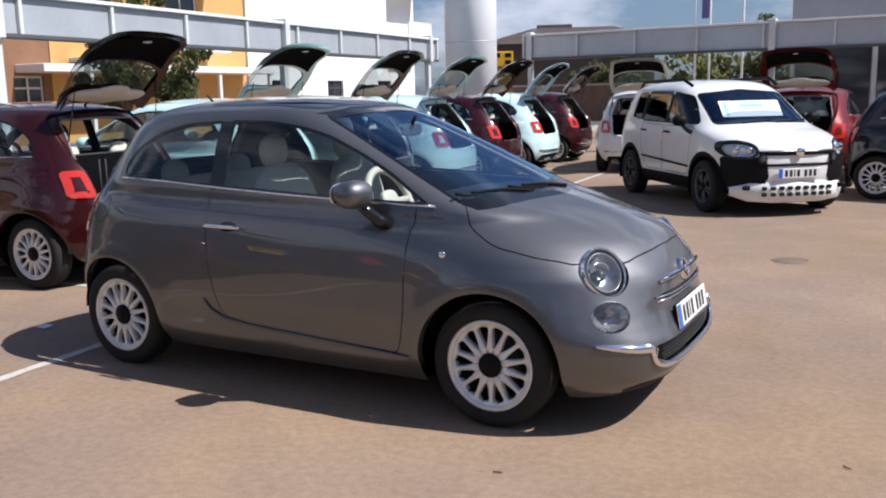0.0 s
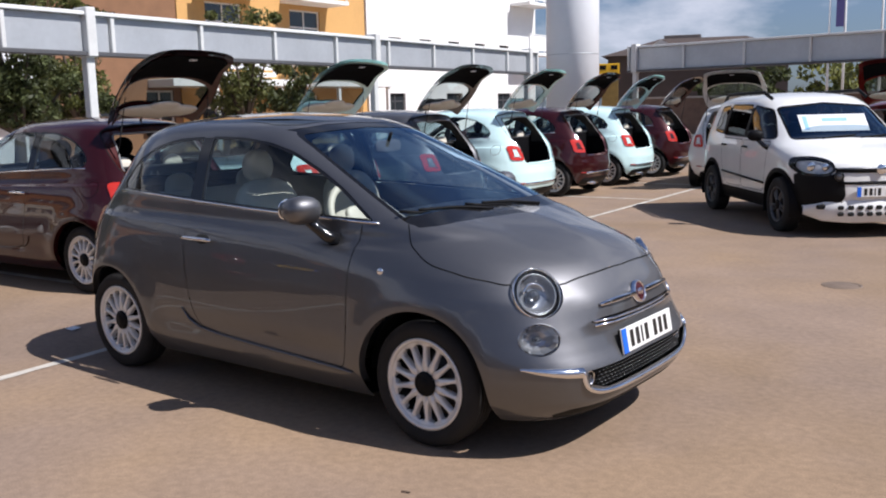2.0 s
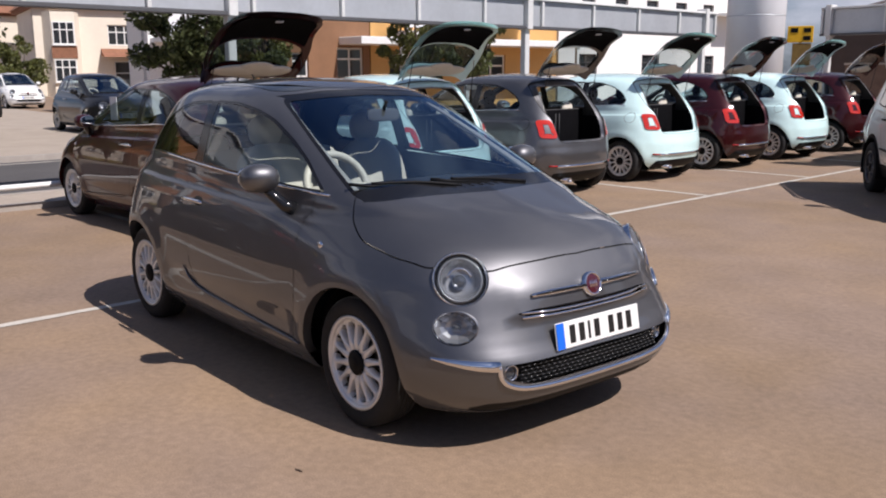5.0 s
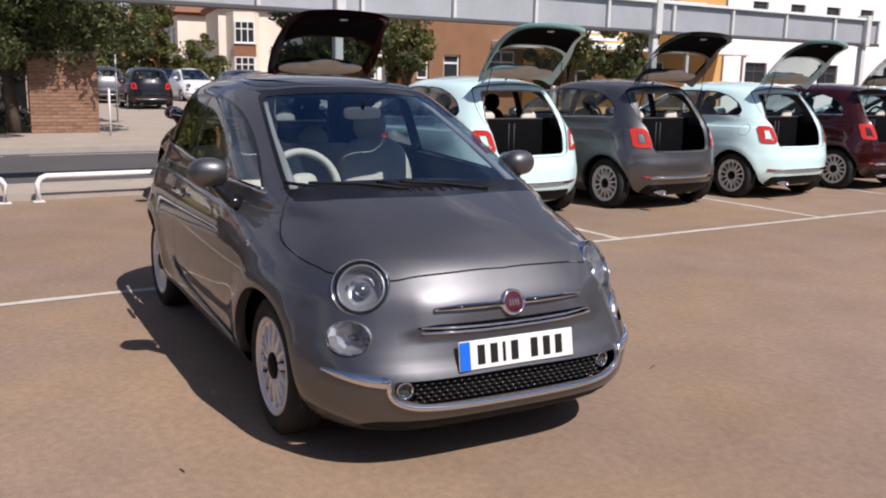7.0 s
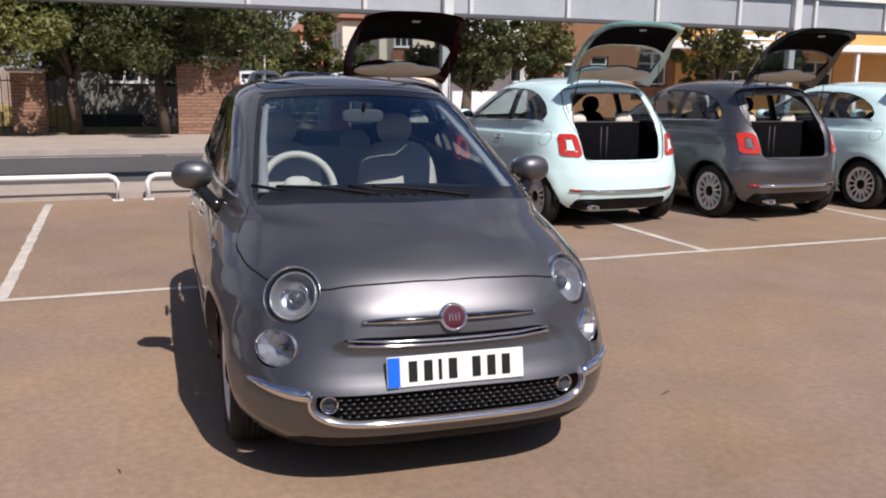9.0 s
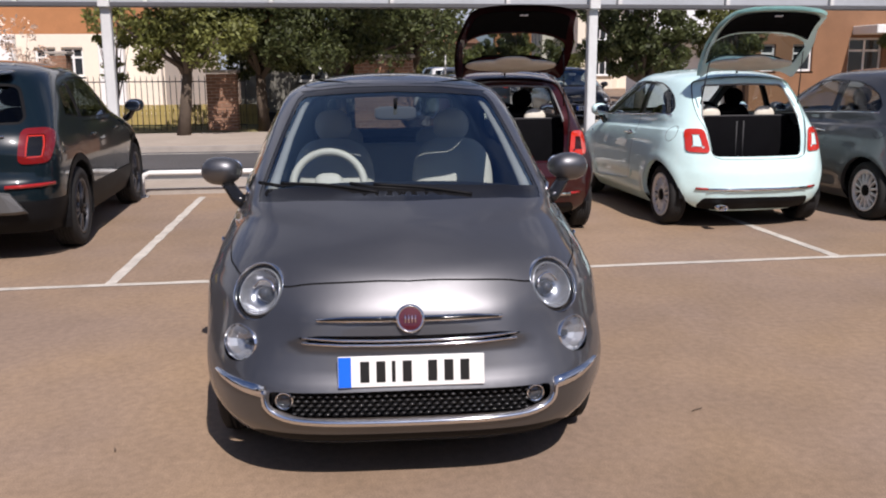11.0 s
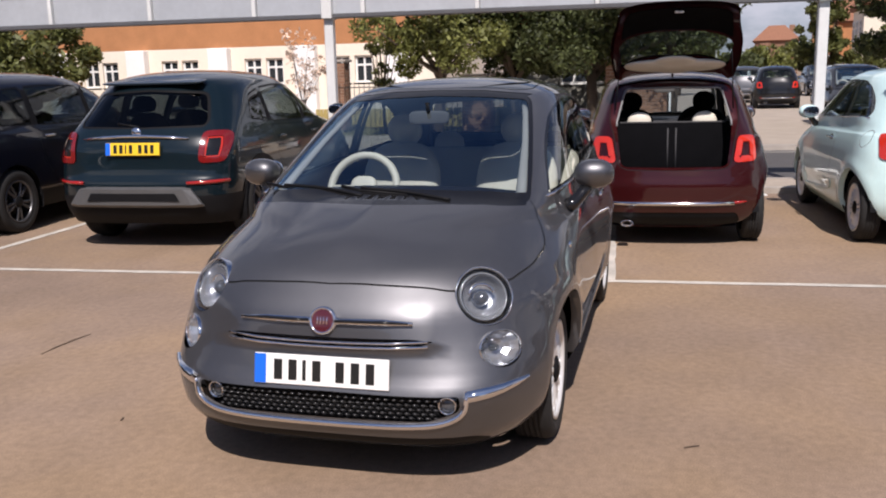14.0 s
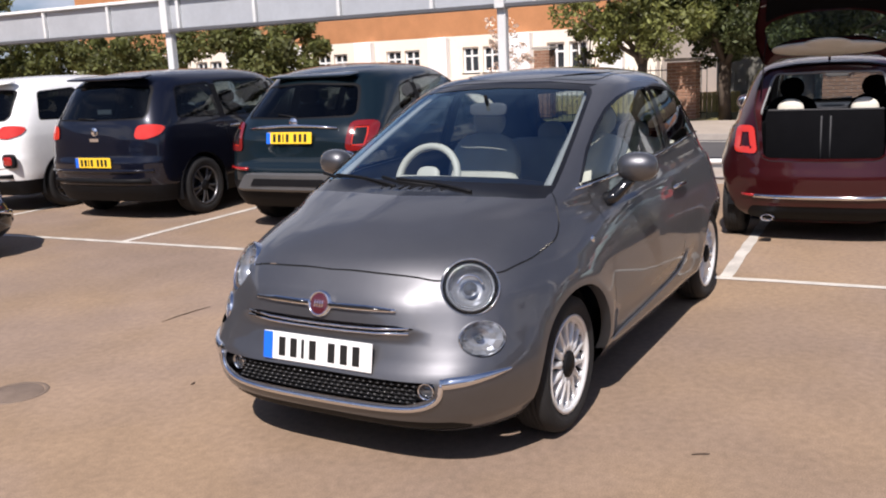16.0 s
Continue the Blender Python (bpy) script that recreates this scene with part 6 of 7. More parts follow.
def board_fence(x, y0, y1, h, label):
    f = thing("board_fence", label, "fence", m=pose(x, y0, 0.0))
    n = int((y1 - y0) / 0.12)
    plank = mesh_of("plank", *bm_data(box(0.02, 0.108, h, 0, 0, 0.02, 0.003, 1)), smooth=False)
    for i in range(n):
        part("plank", plank, M_FENCE, f, m=pose(0.004 * (i % 2), 0.06 + 0.12 * i, 0.0))
    part("rail", box(0.04, y1 - y0, 0.07, -0.035, (y1 - y0) / 2, h * 0.7), M_FENCE, f, smooth=False)
    return f


board_fence(-19.5, -9.0, -2.8, 0.55, "weathered low timber fence")
garden = block("garden_house", "low grey boarded building behind the trees", pose(-20, -3.6, 0), 3.5, 3.35, 2.5, M_BOARDS, M_ROOFGREY, [(1.95, 1.12, 0.8, 0.55, 2), (2.86, 1.12, 0.8, 0.55, 2)])
for y in np.arange(0.15, 3.3, 0.3):
    part("batten", box(0.03, 0.05, 0.72, 0.017, y, 0.36), M_BOARDS, garden, smooth=False)
tagged(part("grass_strip", box(3.3, 9.0, 0.04, 0, 0, 0), M_GRASS, smooth=False, m=pose(-17.9, -4.6, 0)), "dry grass strip behind the footway", "grass", "", "structure")
tagged(part("garden_wall", box(0.25, 3.3, 0.34, 0, 0, 0, 0.01, 1), M_IRON, smooth=False, m=pose(-19.8, -1.9, 0)), "low dark garden wall", "wall", "", "structure")
tagged(part("side_street", box(70, 5.6, 0.012, -51, 4.6, 0.0), M_PAVING, smooth=False), "pale tan side street running away", "road", "", "structure")
tagged(part("street_footway", box(60, 1.5, 0.05, -46, 1.05, 0.0), M_PAVING, smooth=False), "paved footway along the side street", "pavement", "", "structure")
for x, y in ((-14.9, 0.95), (-21.2, 2.05)):
    b = thing("street_post", "slim grey metal street post", "post", m=pose(x, y, 0.05))
    part("pole", tube([(0, 0, 0), (0, 0, 1.0 if x > -15 else 2.4)], 0.022, 8), M_GALVPOST, b)
    part("cap", blob(0.026, 0.026, 0.014, at=(0, 0, 1.0 if x > -15 else 2.4)), M_GALVPOST, b)


# ---- marks and litter on the tarmac ----
def drain(x, y, yaw):
    d = thing("drain_cover", "round dark iron manhole cover", "manhole", m=pose(x, y, 0.0, 0, 0, yaw))
    part("lid", moved(revolve([(0.0, 0.004), (0.125, 0.004), (0.13, 0.002)], 32), Matrix.Rotation(radians(90), 4, "X")), M_IRONLID, d)
    part("rim", moved(revolve([(0.134, 0.002), (0.136, 0.004), (0.155, 0.004), (0.158, 0.0)], 32), Matrix.Rotation(radians(90), 4, "X")), M_IRONLID, d)


M_IRONLID = mat("worn_iron", (0.19, 0.14, 0.105), 0.8, 0.2, vary=0.2, scale=10, bump=0.4, bump_scale=40)
drain(1.79, 3.88, 0)
drain(1.85, -1.95, 20)
M_TWIG = mat("dry_twig", (0.10, 0.07, 0.05), 0.95)
for x, y, yaw, l in ((0.42, -2.205, 171, 0.40), (1.19, 1.31, 115, 0.07), (1.39, -1.19, 10, 0.04), (2.6, -0.55, 140, 0.04)):
    tw = part("twig", tube([(-l / 2, 0, 0.006), (-l / 6, 0.02 * l / 0.3, 0.006), (l / 4, 0.03 * l / 0.3, 0.006), (l / 2, 0.025 * l / 0.3, 0.006)], [0.002, 0.003, 0.003, 0.0015], 6), M_TWIG, m=pose(x, y, 0, 0, 0, yaw))
    tagged(tw, "dry dark twig lying on the tarmac", "twig", "twigs")
paper = part("paper_scrap", ([(-0.06, -0.03, 0.006), (0.05, -0.04, 0.008), (0.07, 0.02, 0.02), (-0.04, 0.04, 0.012), (0.0, 0.0, 0.025)], [(0, 1, 4), (1, 2, 4), (2, 3, 4), (3, 0, 4)]), M_PAPER, m=pose(-2.31, -0.405, 0))
tagged(paper, "crumpled white paper scrap on the tarmac", "litter")


# ---- trees and hedges ----
def leaf_cloud(centres, count, size, rng, flat=0.75):
    """Many small leaf blades in uneven clumps round centres of (point, radius)."""
    n = len(centres)
    pick = rng.integers(0, n, count)
    c = np.array([p for p, _ in centres], float)[pick]
    r = np.array([q for _, q in centres], float)[pick]
    d = rng.normal(size=(count, 3))
    d /= np.linalg.norm(d, axis=1, keepdims=True)
    p = c + d * (r * rng.uniform(0.35, 1.0, count) ** 0.6)[:, None] * np.array([1, 1, flat])
    a, b = rng.normal(size=(count, 3)), rng.normal(size=(count, 3))
    a /= np.linalg.norm(a, axis=1, keepdims=True)
    b = np.cross(a, b)
    b /= np.linalg.norm(b, axis=1, keepdims=True)
    s = (size * rng.uniform(0.6, 1.4, count))[:, None]
    v = np.stack([p - a * s, p + b * s * 0.45, p + a * s, p - b * s * 0.45], 1).reshape(-1, 3)
    return v, np.arange(4 * count).reshape(-1, 4)


def leaf_mesh(name, v, f):
    me = bpy.data.meshes.new(name)
    me.vertices.add(len(v))
    me.vertices.foreach_set("co", v.astype(np.float32).ravel())
    me.loops.add(f.size)
    me.loops.foreach_set("vertex_index", f.ravel().astype(np.int32))
    me.polygons.add(len(f))
    me.polygons.foreach_set("loop_start", np.arange(0, f.size, 4, dtype=np.int32))
    me.update(calc_edges=True)
    return me


def tree(x, y, height, spread, trunk_h, label, leaf_m, seed, leaves=5200, size=0.10, trunk_r=0.14, z=0.0):
    rng = np.random.default_rng(seed)
    t = thing("tree", label, "tree", "street trees", m=pose(x, y, z))
    top = Vector((rng.uniform(-0.2, 0.2), rng.uniform(-0.2, 0.2), trunk_h))
    wood = [tube([(0, 0, 0), top * 0.5 + Vector((rng.uniform(-0.06, 0.06), 0, 0)), top], [trunk_r * 1.15, trunk_r * 0.9, trunk_r * 0.7], 10)]
    centres = []
    for i in range(11):
        a = i * 2.4 + rng.uniform(-0.4, 0.4)
        k = rng.uniform(0.35, 1.0)
        tip = Vector((math.cos(a) * spread * k, math.sin(a) * spread * k, trunk_h + (height - trunk_h) * rng.uniform(0.12, 0.88)))
        mid = top.lerp(tip, 0.5) + Vector((0, 0, -0.1))
        wood.append(tube([top * rng.uniform(0.75, 1.0), mid, tip], [trunk_r * 0.5, trunk_r * 0.3, trunk_r * 0.08], 6))
        centres.append((tuple(tip), spread * rng.uniform(0.25, 0.46)))
        centres.append((tuple(mid), spread * rng.uniform(0.2, 0.36)))
        for _ in range(2):
            centres.append((tuple(tip + Vector(rng.normal(size=3)) * spread * 0.28), spread * rng.uniform(0.12, 0.28)))
    centres.append(((0, 0, height - spread * 0.35), spread * 0.45))
    part("trunk", join(*wood), M_BARK, t, "grey-brown trunk with limbs")
    part("crown", leaf_mesh("crown", *leaf_cloud(centres, leaves, size, rng)), leaf_m, t, "loose leafy crown")
    return t


tree(-14.9, -4.15, 4.4, 1.55, 1.55, "street tree with a dense green crown", M_LEAF, 1, 19000, 0.058)
tree(-16.6, -2.6, 4.8, 2.1, 1.6, "street tree with a dense green crown", M_LEAFDARK, 2, 22000, 0.060)
tree(-16.3, -0.75, 5.0, 2.5, 1.65, "broad dark tree over the brick wall", M_LEAFDARK, 3, 22000, 0.066)
tree(-16.9, -6.0, 4.2, 0.42, 0.7, "slim green street tree by the fence", M_LEAFOLIVE, 4, 1500, 0.06, 0.05)
tree(-17.3, -2.75, 4.7, 1.0, 2.2, "street tree with russet leaves", M_LEAFRED, 41, 6000, 0.06, 0.08)
tree(-19.5, 0.9, 5.6, 1.75, 1.8, "dark tree beside the side street", M_LEAFDARK, 5, 10000, 0.066)
tree(-15.6, -7.6, 2.55, 0.50, 0.8, "small tree with pale blossom", M_BLOSSOM, 6, 900, 0.045, 0.025, 0.10)
tree(-21.5, -20.5, 3.6, 2.2, 1.0, "round green tree beyond the road", M_LEAFOLIVE, 7, 12000, 0.12)
tree(-20.5, -25.5, 3.7, 2.4, 1.0, "round green tree beyond the road", M_LEAFOLIVE, 8, 13000, 0.12)
tree(-19.0, -30.5, 4.0, 2.6, 1.0, "round green tree beyond the road", M_LEAFOLIVE, 9, 13000, 0.12)
tree(-44.0, 0.9, 4.6, 1.7, 1.6, "green tree along the side street", M_LEAF, 12, 3000, 0.14)
tree(-18.5, 9.3, 4.9, 1.1, 1.4, "green tree in front of the flats", M_LEAFOLIVE, 13, 8000, 0.075)
tree(-18.0, 14.6, 4.8, 1.2, 1.2, "leafy tree in front of the flats", M_LEAFOLIVE, 14, 8000, 0.075)
tree(-19.0, 17.6, 3.4, 1.2, 1.3, "leafy tree in front of the flats", M_LEAFDARK, 15, 3000)
tree(-14.7, 5.75, 4.2, 1.25, 1.25, "dark street tree with hanging branches", M_LEAFDARK, 21, 16000, 0.065)
tree(-53.5, 12.3, 3.4, 1.5, 0.6, "bushy garden tree by the house", M_LEAFOLIVE, 16, 5000, 0.12)
tree(-52, 9.2, 6.2, 1.5, 1.2, "tall green tree beside the street", M_LEAFOLIVE, 18, 7000, 0.16)
for i, (x, y) in enumerate(((-82, 6.4), (-85, 9.2), (-90, 12.6), (-93, 4.0), (-96, 16))):
    tree(x, y, 2.9 + 0.5 * (i % 3), 1.9, 0.7, "distant tree at the street's end", M_LEAF if i % 2 else M_LEAFDARK, 50 + i, 3000, 0.26)
for i, (x, y) in enumerate(((-14, 47), (-9.5, 50), (-5, 46), (-1.5, 52), (3, 48))):
    tree(x, y, 3.3 + 0.4 * (i % 3), 2.0, 0.9, "distant green tree behind the lot", M_LEAF if i % 2 else M_LEAFDARK, 30 + i, 2600, 0.2)


# ---- the cars ----
CLOSED_CAR = small_hatchback(M_GREY, "dark grey metallic small hatchback standing across the bays", pose(0, 0, 0), glass_roof=True)
ROW_OUT = -4.555
for along, out, pm, text in ((1.383, 0, M_BURG, "burgundy small hatchback with raised tailgate"), (3.69, 0, M_MINT, "mint green small hatchback with raised tailgate"),
                        (5.78, 0.12, M_GREY, "dark grey small hatchback with raised tailgate"), (8.0, 0.10, M_MINT, "mint green small hatchback with raised tailgate"),
                        (10.22, 0.06, M_BURG, "burgundy small hatchback with raised tailgate"), (12.38, 0.07, M_MINT, "mint green small hatchback with raised tailgate"),
                        (14.6, 0.13, M_BURG, "burgundy small hatchback with raised tailgate")):
    if along < 2:
        OPEN_CAR = small_hatchback(M_BURG, text, row(along, ROW_OUT, 0, 180), GROUP_ROW, 97.5, M_DARKCLOTH)
    else:
        repainted(OPEN_CAR, row(along, ROW_OUT + out, 0, 180), text, M_BURG, pm)
repainted(OPEN_CAR, pose(1.05, 11.5, 0, 0, 0, 88), "red small hatchback with raised tailgate", M_BURG, M_RED)
repainted(OPEN_CAR, pose(-2.15, 13.2, 0, 0, 0, 100), "white small hatchback with raised tailgate", M_BURG, M_WHITE)
repainted(CLOSED_CAR, pose(1.05, -6.35, 0, 0, 0, 168), "black small hatchback standing in the lot", M_GREY, M_BLACKPAINT)
repainted(CLOSED_CAR, pose(3.45, 9.2, 0, 0, 0, -12), "black small hatchback beside the red one", M_GREY, M_BLACKPAINT)
for x, y, yaw, pm, text in ((-19.6, 5.3, 2, M_BLACKPAINT, "black small car waiting at the side street's mouth"), (-30.2, 4.4, 178, M_BLACKPAINT, "black small car parked down the side street"), (-35.5, 3.7, 178, M_GREY, "grey small car parked down the side street"),
                            (-40.0, 3.5, 180, M_WHITE, "white small car parked down the side street"), (-44.5, 3.4, 180, M_BLACKPAINT, "dark small car parked down the side street"),
                            (-38.0, 7.9, 2, M_WHITE, "white small car parked across the side street"), (-43.0, 7.6, 2, M_NAVY, "navy small car parked across the side street")):
    repainted(CLOSED_CAR, pose(x, y, 0, 0, 0, yaw), text, M_GREY, pm)
part("price_sheet", box(0.16, 0.004, 0.23, 0.27, 0.632, 1.045), M_PAPER, OPEN_CAR, "pale price sheet inside the door window", smooth=False)


# ---- taller cars ----
def rectangle(x0, x1, z0, z1):
    return [(x0, z0), (x1, z0), (x1, z1), (x0, z1)]


def cut_car(shell, wheels, arch, side_glass, screen, rear, tail, doors, clad, clad_arch=0.05, extra=(), core=0.0):
    """Cuts a taller car's skin: arches, glass, tail lamps, doors and lower cladding."""
    sk = Skin(shell, 64, 0.032)
    for ax in wheels[:2]:
        sk.add("hole", [(ax + arch * math.cos(a), wheels[2] + arch * math.sin(a)) for a in np.linspace(0, math.pi, 26)] + [(ax - arch, 0.05), (ax + arch, 0.05)], "side", thin=0.06)
    for name, outline, view in extra:
        sk.add(name, outline, view, thin=0.04)
    for i, o in enumerate(side_glass):
        sk.add("side_glass_%d" % i, o, "side", gap=0.014, gap_name="seal", thin=0.06)
    for a, b in zip(side_glass, side_glass[1:]):
        x1, x0 = min(p[0] for p in a) + 0.02, max(p[0] for p in b) - 0.02
        low, top = max(min(p[1] for p in o) for o in (a, b)), min(max(p[1] for p in o) for o in (a, b)) - 0.03
        sk.add("seal", rectangle(x0, x1, low, top), "side", thin=0.06)
    sk.add("windscreen", screen, "front", gap=0.02, gap_name="seal", thin=0.06)
    sk.add("rear_glass", rear, "rear", gap=0.02, gap_name="seal", thin=0.06)
    if core:
        sk.add("tail_core", inset(tail, core), "rear", thin=0.03)
        sk.add("tail_groove", inset(tail, core - 0.012), "rear", thin=0.03)
    sk.add("tail", tail, "rear", thin=0.03)
    if clad:
        for ax in wheels[:2]:
            r = arch + clad_arch
            sk.add("clad", [(ax + r * math.cos(a), wheels[2] + r * math.sin(a)) for a in np.linspace(0, math.pi, 26)] + [(ax - r, 0.05), (ax + r, 0.05)], "side", thin=0.06)
        sk.add("clad", [(t, s) for t in np.linspace(0, math.pi, 40) for s in [shell.low]] + [(t, clad) for t in np.linspace(math.pi, 0, 40)], "chart", thin=9)
    for d in doors:
        i = len([r for r in sk.regions if r[0].startswith("door")])
        sk.add("door_%d" % i, d, "side", gap=0.007, gap_name="gap_%d" % i, thin=0.06)
    sk.cut()
    out = {"shell": shell, "wheels": wheels, "arch": arch, "glass": len(side_glass)}

    def put(name, shape):
        out[name] = mesh_of(name, *shape)

    put("body", sk.piece(["body"]))
    put("seal", sk.piece("seal", push=-0.002))
    put("windscreen", sk.piece("windscreen", push=-0.004))
    put("rear_glass", sk.piece("rear_glass", push=-0.004))
    put("liner", sk.piece(["body", "door_0", "door_1", "seal"], push=-0.04, keep=lambda c: c[:, 2] > 0.55, inward=True))
    if clad:
        put("clad", sk.piece("clad", push=0.006))
    if extra:
        for tag, side in (("l", 1), ("r", -1)):
            put("corner_" + tag, sk.piece("corner", side, push=0.004))
            put("lamp_bowl_" + tag, sk.piece("lamp", side, push=-0.03))
            put("lamp_lens_" + tag, sk.piece("lamp", side, push=0.006))
            put("lamp_rim_" + tag, sk.piece("lamp_rim", side, push=0.003))
    for tag, side in (("l", 1), ("r", -1)):
        for i in (0, 1):
            put("gap_%d_%s" % (i, tag), sk.piece("gap_%d" % i, side, push=-0.006))
            put("door_%d_%s" % (i, tag), sk.piece("door_%d" % i, side))
        put("tail_" + tag, sk.piece("tail", side, push=0.012))
        if core:
            put("tail_core_" + tag, sk.piece("tail_core", side, push=0.006))
            put("tail_groove_" + tag, sk.piece("tail_groove", side, push=0.004))
        for i in range(len(side_glass)):
            put("glass_%d_%s" % (i, tag), sk.piece("side_glass_%d" % i, side, push=-0.004))
    return out


def tall_car(name, cm, paint_m, label, m, group="", tail_m=None, glass_m=None, rim_style="dark"):
    """Assembles the parts common to the taller cars."""
    car = thing(name, label, "car", group, m=m)
    part("body", cm["body"], paint_m, car)
    part("window_surround", cm["seal"], M_BLACK, car)
    part("windscreen", cm["windscreen"], M_SCREEN, car, "windscreen")
    part("rear_window", cm["rear_glass"], glass_m or M_DARKGLASS, car, "dark tinted rear window")
    part("cabin_lining", cm["liner"], M_DASH, car)
    if "clad" in cm:
        part("cladding", cm["clad"], M_BLACK, car, "black plastic lower cladding")
    xf, xr, r, rim, wide, track = cm["wheels"]
    sh = cm["shell"]
    length = float(sh.front(0.5) - sh.rear(0.5))
    part("underbody", box(length - 0.5, track * 1.7, 0.16, float(sh.front(0.5) + sh.rear(0.5)) / 2, 0, sh.low - 0.02, 0.03), M_BLACK, car)
    part("cabin_floor", box(2.4, track * 1.8, 0.06, -0.3, 0, 0.42), M_DARKCLOTH, car)
    for side, tag in ((1, "l"), (-1, "r")):
        for i in (0, 1):
            part("door", cm["door_%d_%s" % (i, tag)], paint_m, car)
            part("panel_joint", cm["gap_%d_%s" % (i, tag)], M_GAP, car, "dark panel joint")
        lamp = part("tail_light", cm["tail_" + tag], tail_m or M_REDLENS, car, "red tail light")
        if "tail_core_" + tag in cm:
            part("tail_core", cm["tail_core_" + tag], M_GLOSSBLACK, lamp, "dark middle of the tail light")
            part("tail_groove", cm["tail_groove_" + tag], M_REDBRIGHT, lamp, "bright inner ring")
        for i in range(cm["glass"]):
            part("side_window", cm["glass_%d_%s" % (i, tag)], glass_m or M_DARKGLASS, car, "tinted side window")
        for ax in (xf, xr):
            wheel_thing(car, r, rim, wide, rim_style, (ax, track * side, r), side)
            ring = [(ax + (cm["arch"] + 0.01) * math.cos(a), r + (cm["arch"] + 0.01) * math.sin(a)) for a in np.linspace(-0.3, math.pi + 0.3, 20)]
            vs = [(x, (track + 0.10 if i == 0 else track - 0.25) * side, z) for x, z in ring for i in (0, 1)]
            part("wheel_well", (vs, [(2 * i, 2 * i + 1, 2 * i + 3, 2 * i + 2) for i in range(19)] + [tuple(2 * i + 1 for i in range(20))]), M_BLACK, car, smooth=False)
        for y in (0.36,):
            for x in (0.1, -0.85):
                s = part("seat", join(blob(0.07, 0.22, 0.30, 3, 3.2, at=(-0.20, 0, 0.30), turn=Matrix.Rotation(radians(-14), 3, "Y")), blob(0.25, 0.23, 0.08, 4, 3)), M_DARKCLOTH, car, "dark seat", m=pose(x, y * side, 0.60))
                part("headrest", blob(0.045, 0.12, 0.08, 2.6, 2.6, at=(-0.31, 0, 0.68)), M_DARKCLOTH, s)
    part("dashboard", blob(0.22, 0.66, 0.14, 3, 3, at=(0.78, 0, 0.96)), M_DASH, car)
    return car


def side_handles(car, shell, spots, z, material):
    for x in spots:
        p = on_skin(shell, [(x - 0.09, z), (x - 0.05, z), (x + 0.05, z), (x + 0.09, z)], "side", 0.018)
        for side in (1, -1):
            part("door_handle", tube([(a, b * side, c) for a, b, c in p], [0.009, 0.013, 0.013, 0.009], 8), material, car, "door handle")


CROSS = Shell(
    front=[(0.24, 2.0), (0.36, 2.08), (0.5, 2.12), (0.65, 2.10), (0.80, 2.04), (0.90, 1.90), (0.97, 1.62), (1.03, 1.30), (1.09, 1.10), (1.22, 0.82), (1.36, 0.48), (1.5, 0.12), (1.56, -0.06), (1.62, -0.32), (1.7, -0.7)],
    rear=[(0.24, -2.0), (0.36, -2.09), (0.5, -2.12), (0.62, -2.11), (0.68, -2.08), (0.76, -2.065), (0.90, -2.05), (1.0, -2.01), (1.1, -1.93), (1.25, -1.81), (1.4, -1.70), (1.5, -1.60), (1.55, -1.42), (1.62, -1.1), (1.7, -0.7)],
    width=[(0.24, 0.83), (0.36, 0.875), (0.5, 0.895), (0.7, 0.90), (0.85, 0.89), (0.95, 0.87), (1.05, 0.84), (1.2, 0.79), (1.35, 0.735), (1.45, 0.685), (1.5, 0.64), (1.56, 0.53), (1.62, 0.35), (1.7, 0)],
    nf=[(0.24, 3), (0.8, 3), (1.0, 3.6), (1.3, 3.6), (1.7, 2.2)], nr=[(0.24, 3.6), (0.9, 3.6), (1.3, 3.2), (1.7, 2.2)],
    fore=[(0.24, 1.1), (0.8, 1.0), (0.95, 0.3), (1.1, -0.3), (1.5, -0.5), (1.7, -0.7)], aft=[(0.24, -1.6), (0.8, -1.65), (1.0, -1.55), (1.3, -1.1), (1.5, -0.9), (1.7, -0.7)], edge=1.5, crown=1.6)
CROSS_CUT = cut_car(CROSS, (1.285, -1.285, 0.345, 0.235, 0.21, 0.775), 0.40,
                    [rounded([(0.12, 1.06), (1.02, 1.045), (0.72, 1.22), (0.36, 1.38), (0.12, 1.425)], 0.04), rounded([(-0.82, 1.08), (0.06, 1.06), (0.06, 1.432), (-0.4, 1.45), (-0.82, 1.43)], 0.03),
                     rounded([(-1.30, 1.13), (-0.88, 1.085), (-0.88, 1.42), (-1.15, 1.36)], 0.05)],
                    rounded([(-0.1, 1.07), (0.68, 1.06), (0.56, 1.46), (-0.1, 1.50)], [0, 0.05, 0.06, 0]),
                    rounded([(-0.1, 1.08), (0.60, 1.09), (0.63, 1.14), (0.54, 1.40), (-0.1, 1.43)], [0, 0.04, 0.05, 0.07, 0]),
                    rounded([(0.590, 0.785), (0.800, 0.79), (0.825, 0.93), (0.80, 1.055), (0.610, 1.055)], 0.055),
                    [rounded([(0.08, 1.03), (0.08, 0.36), (1.0, 0.36), (1.05, 1.03)], 0.06), rounded([(-0.86, 1.06), (-0.80, 0.72), (-0.55, 0.36), (0.06, 0.36), (0.06, 1.03)], 0.06)], 0.50, 0.06, core=0.060)


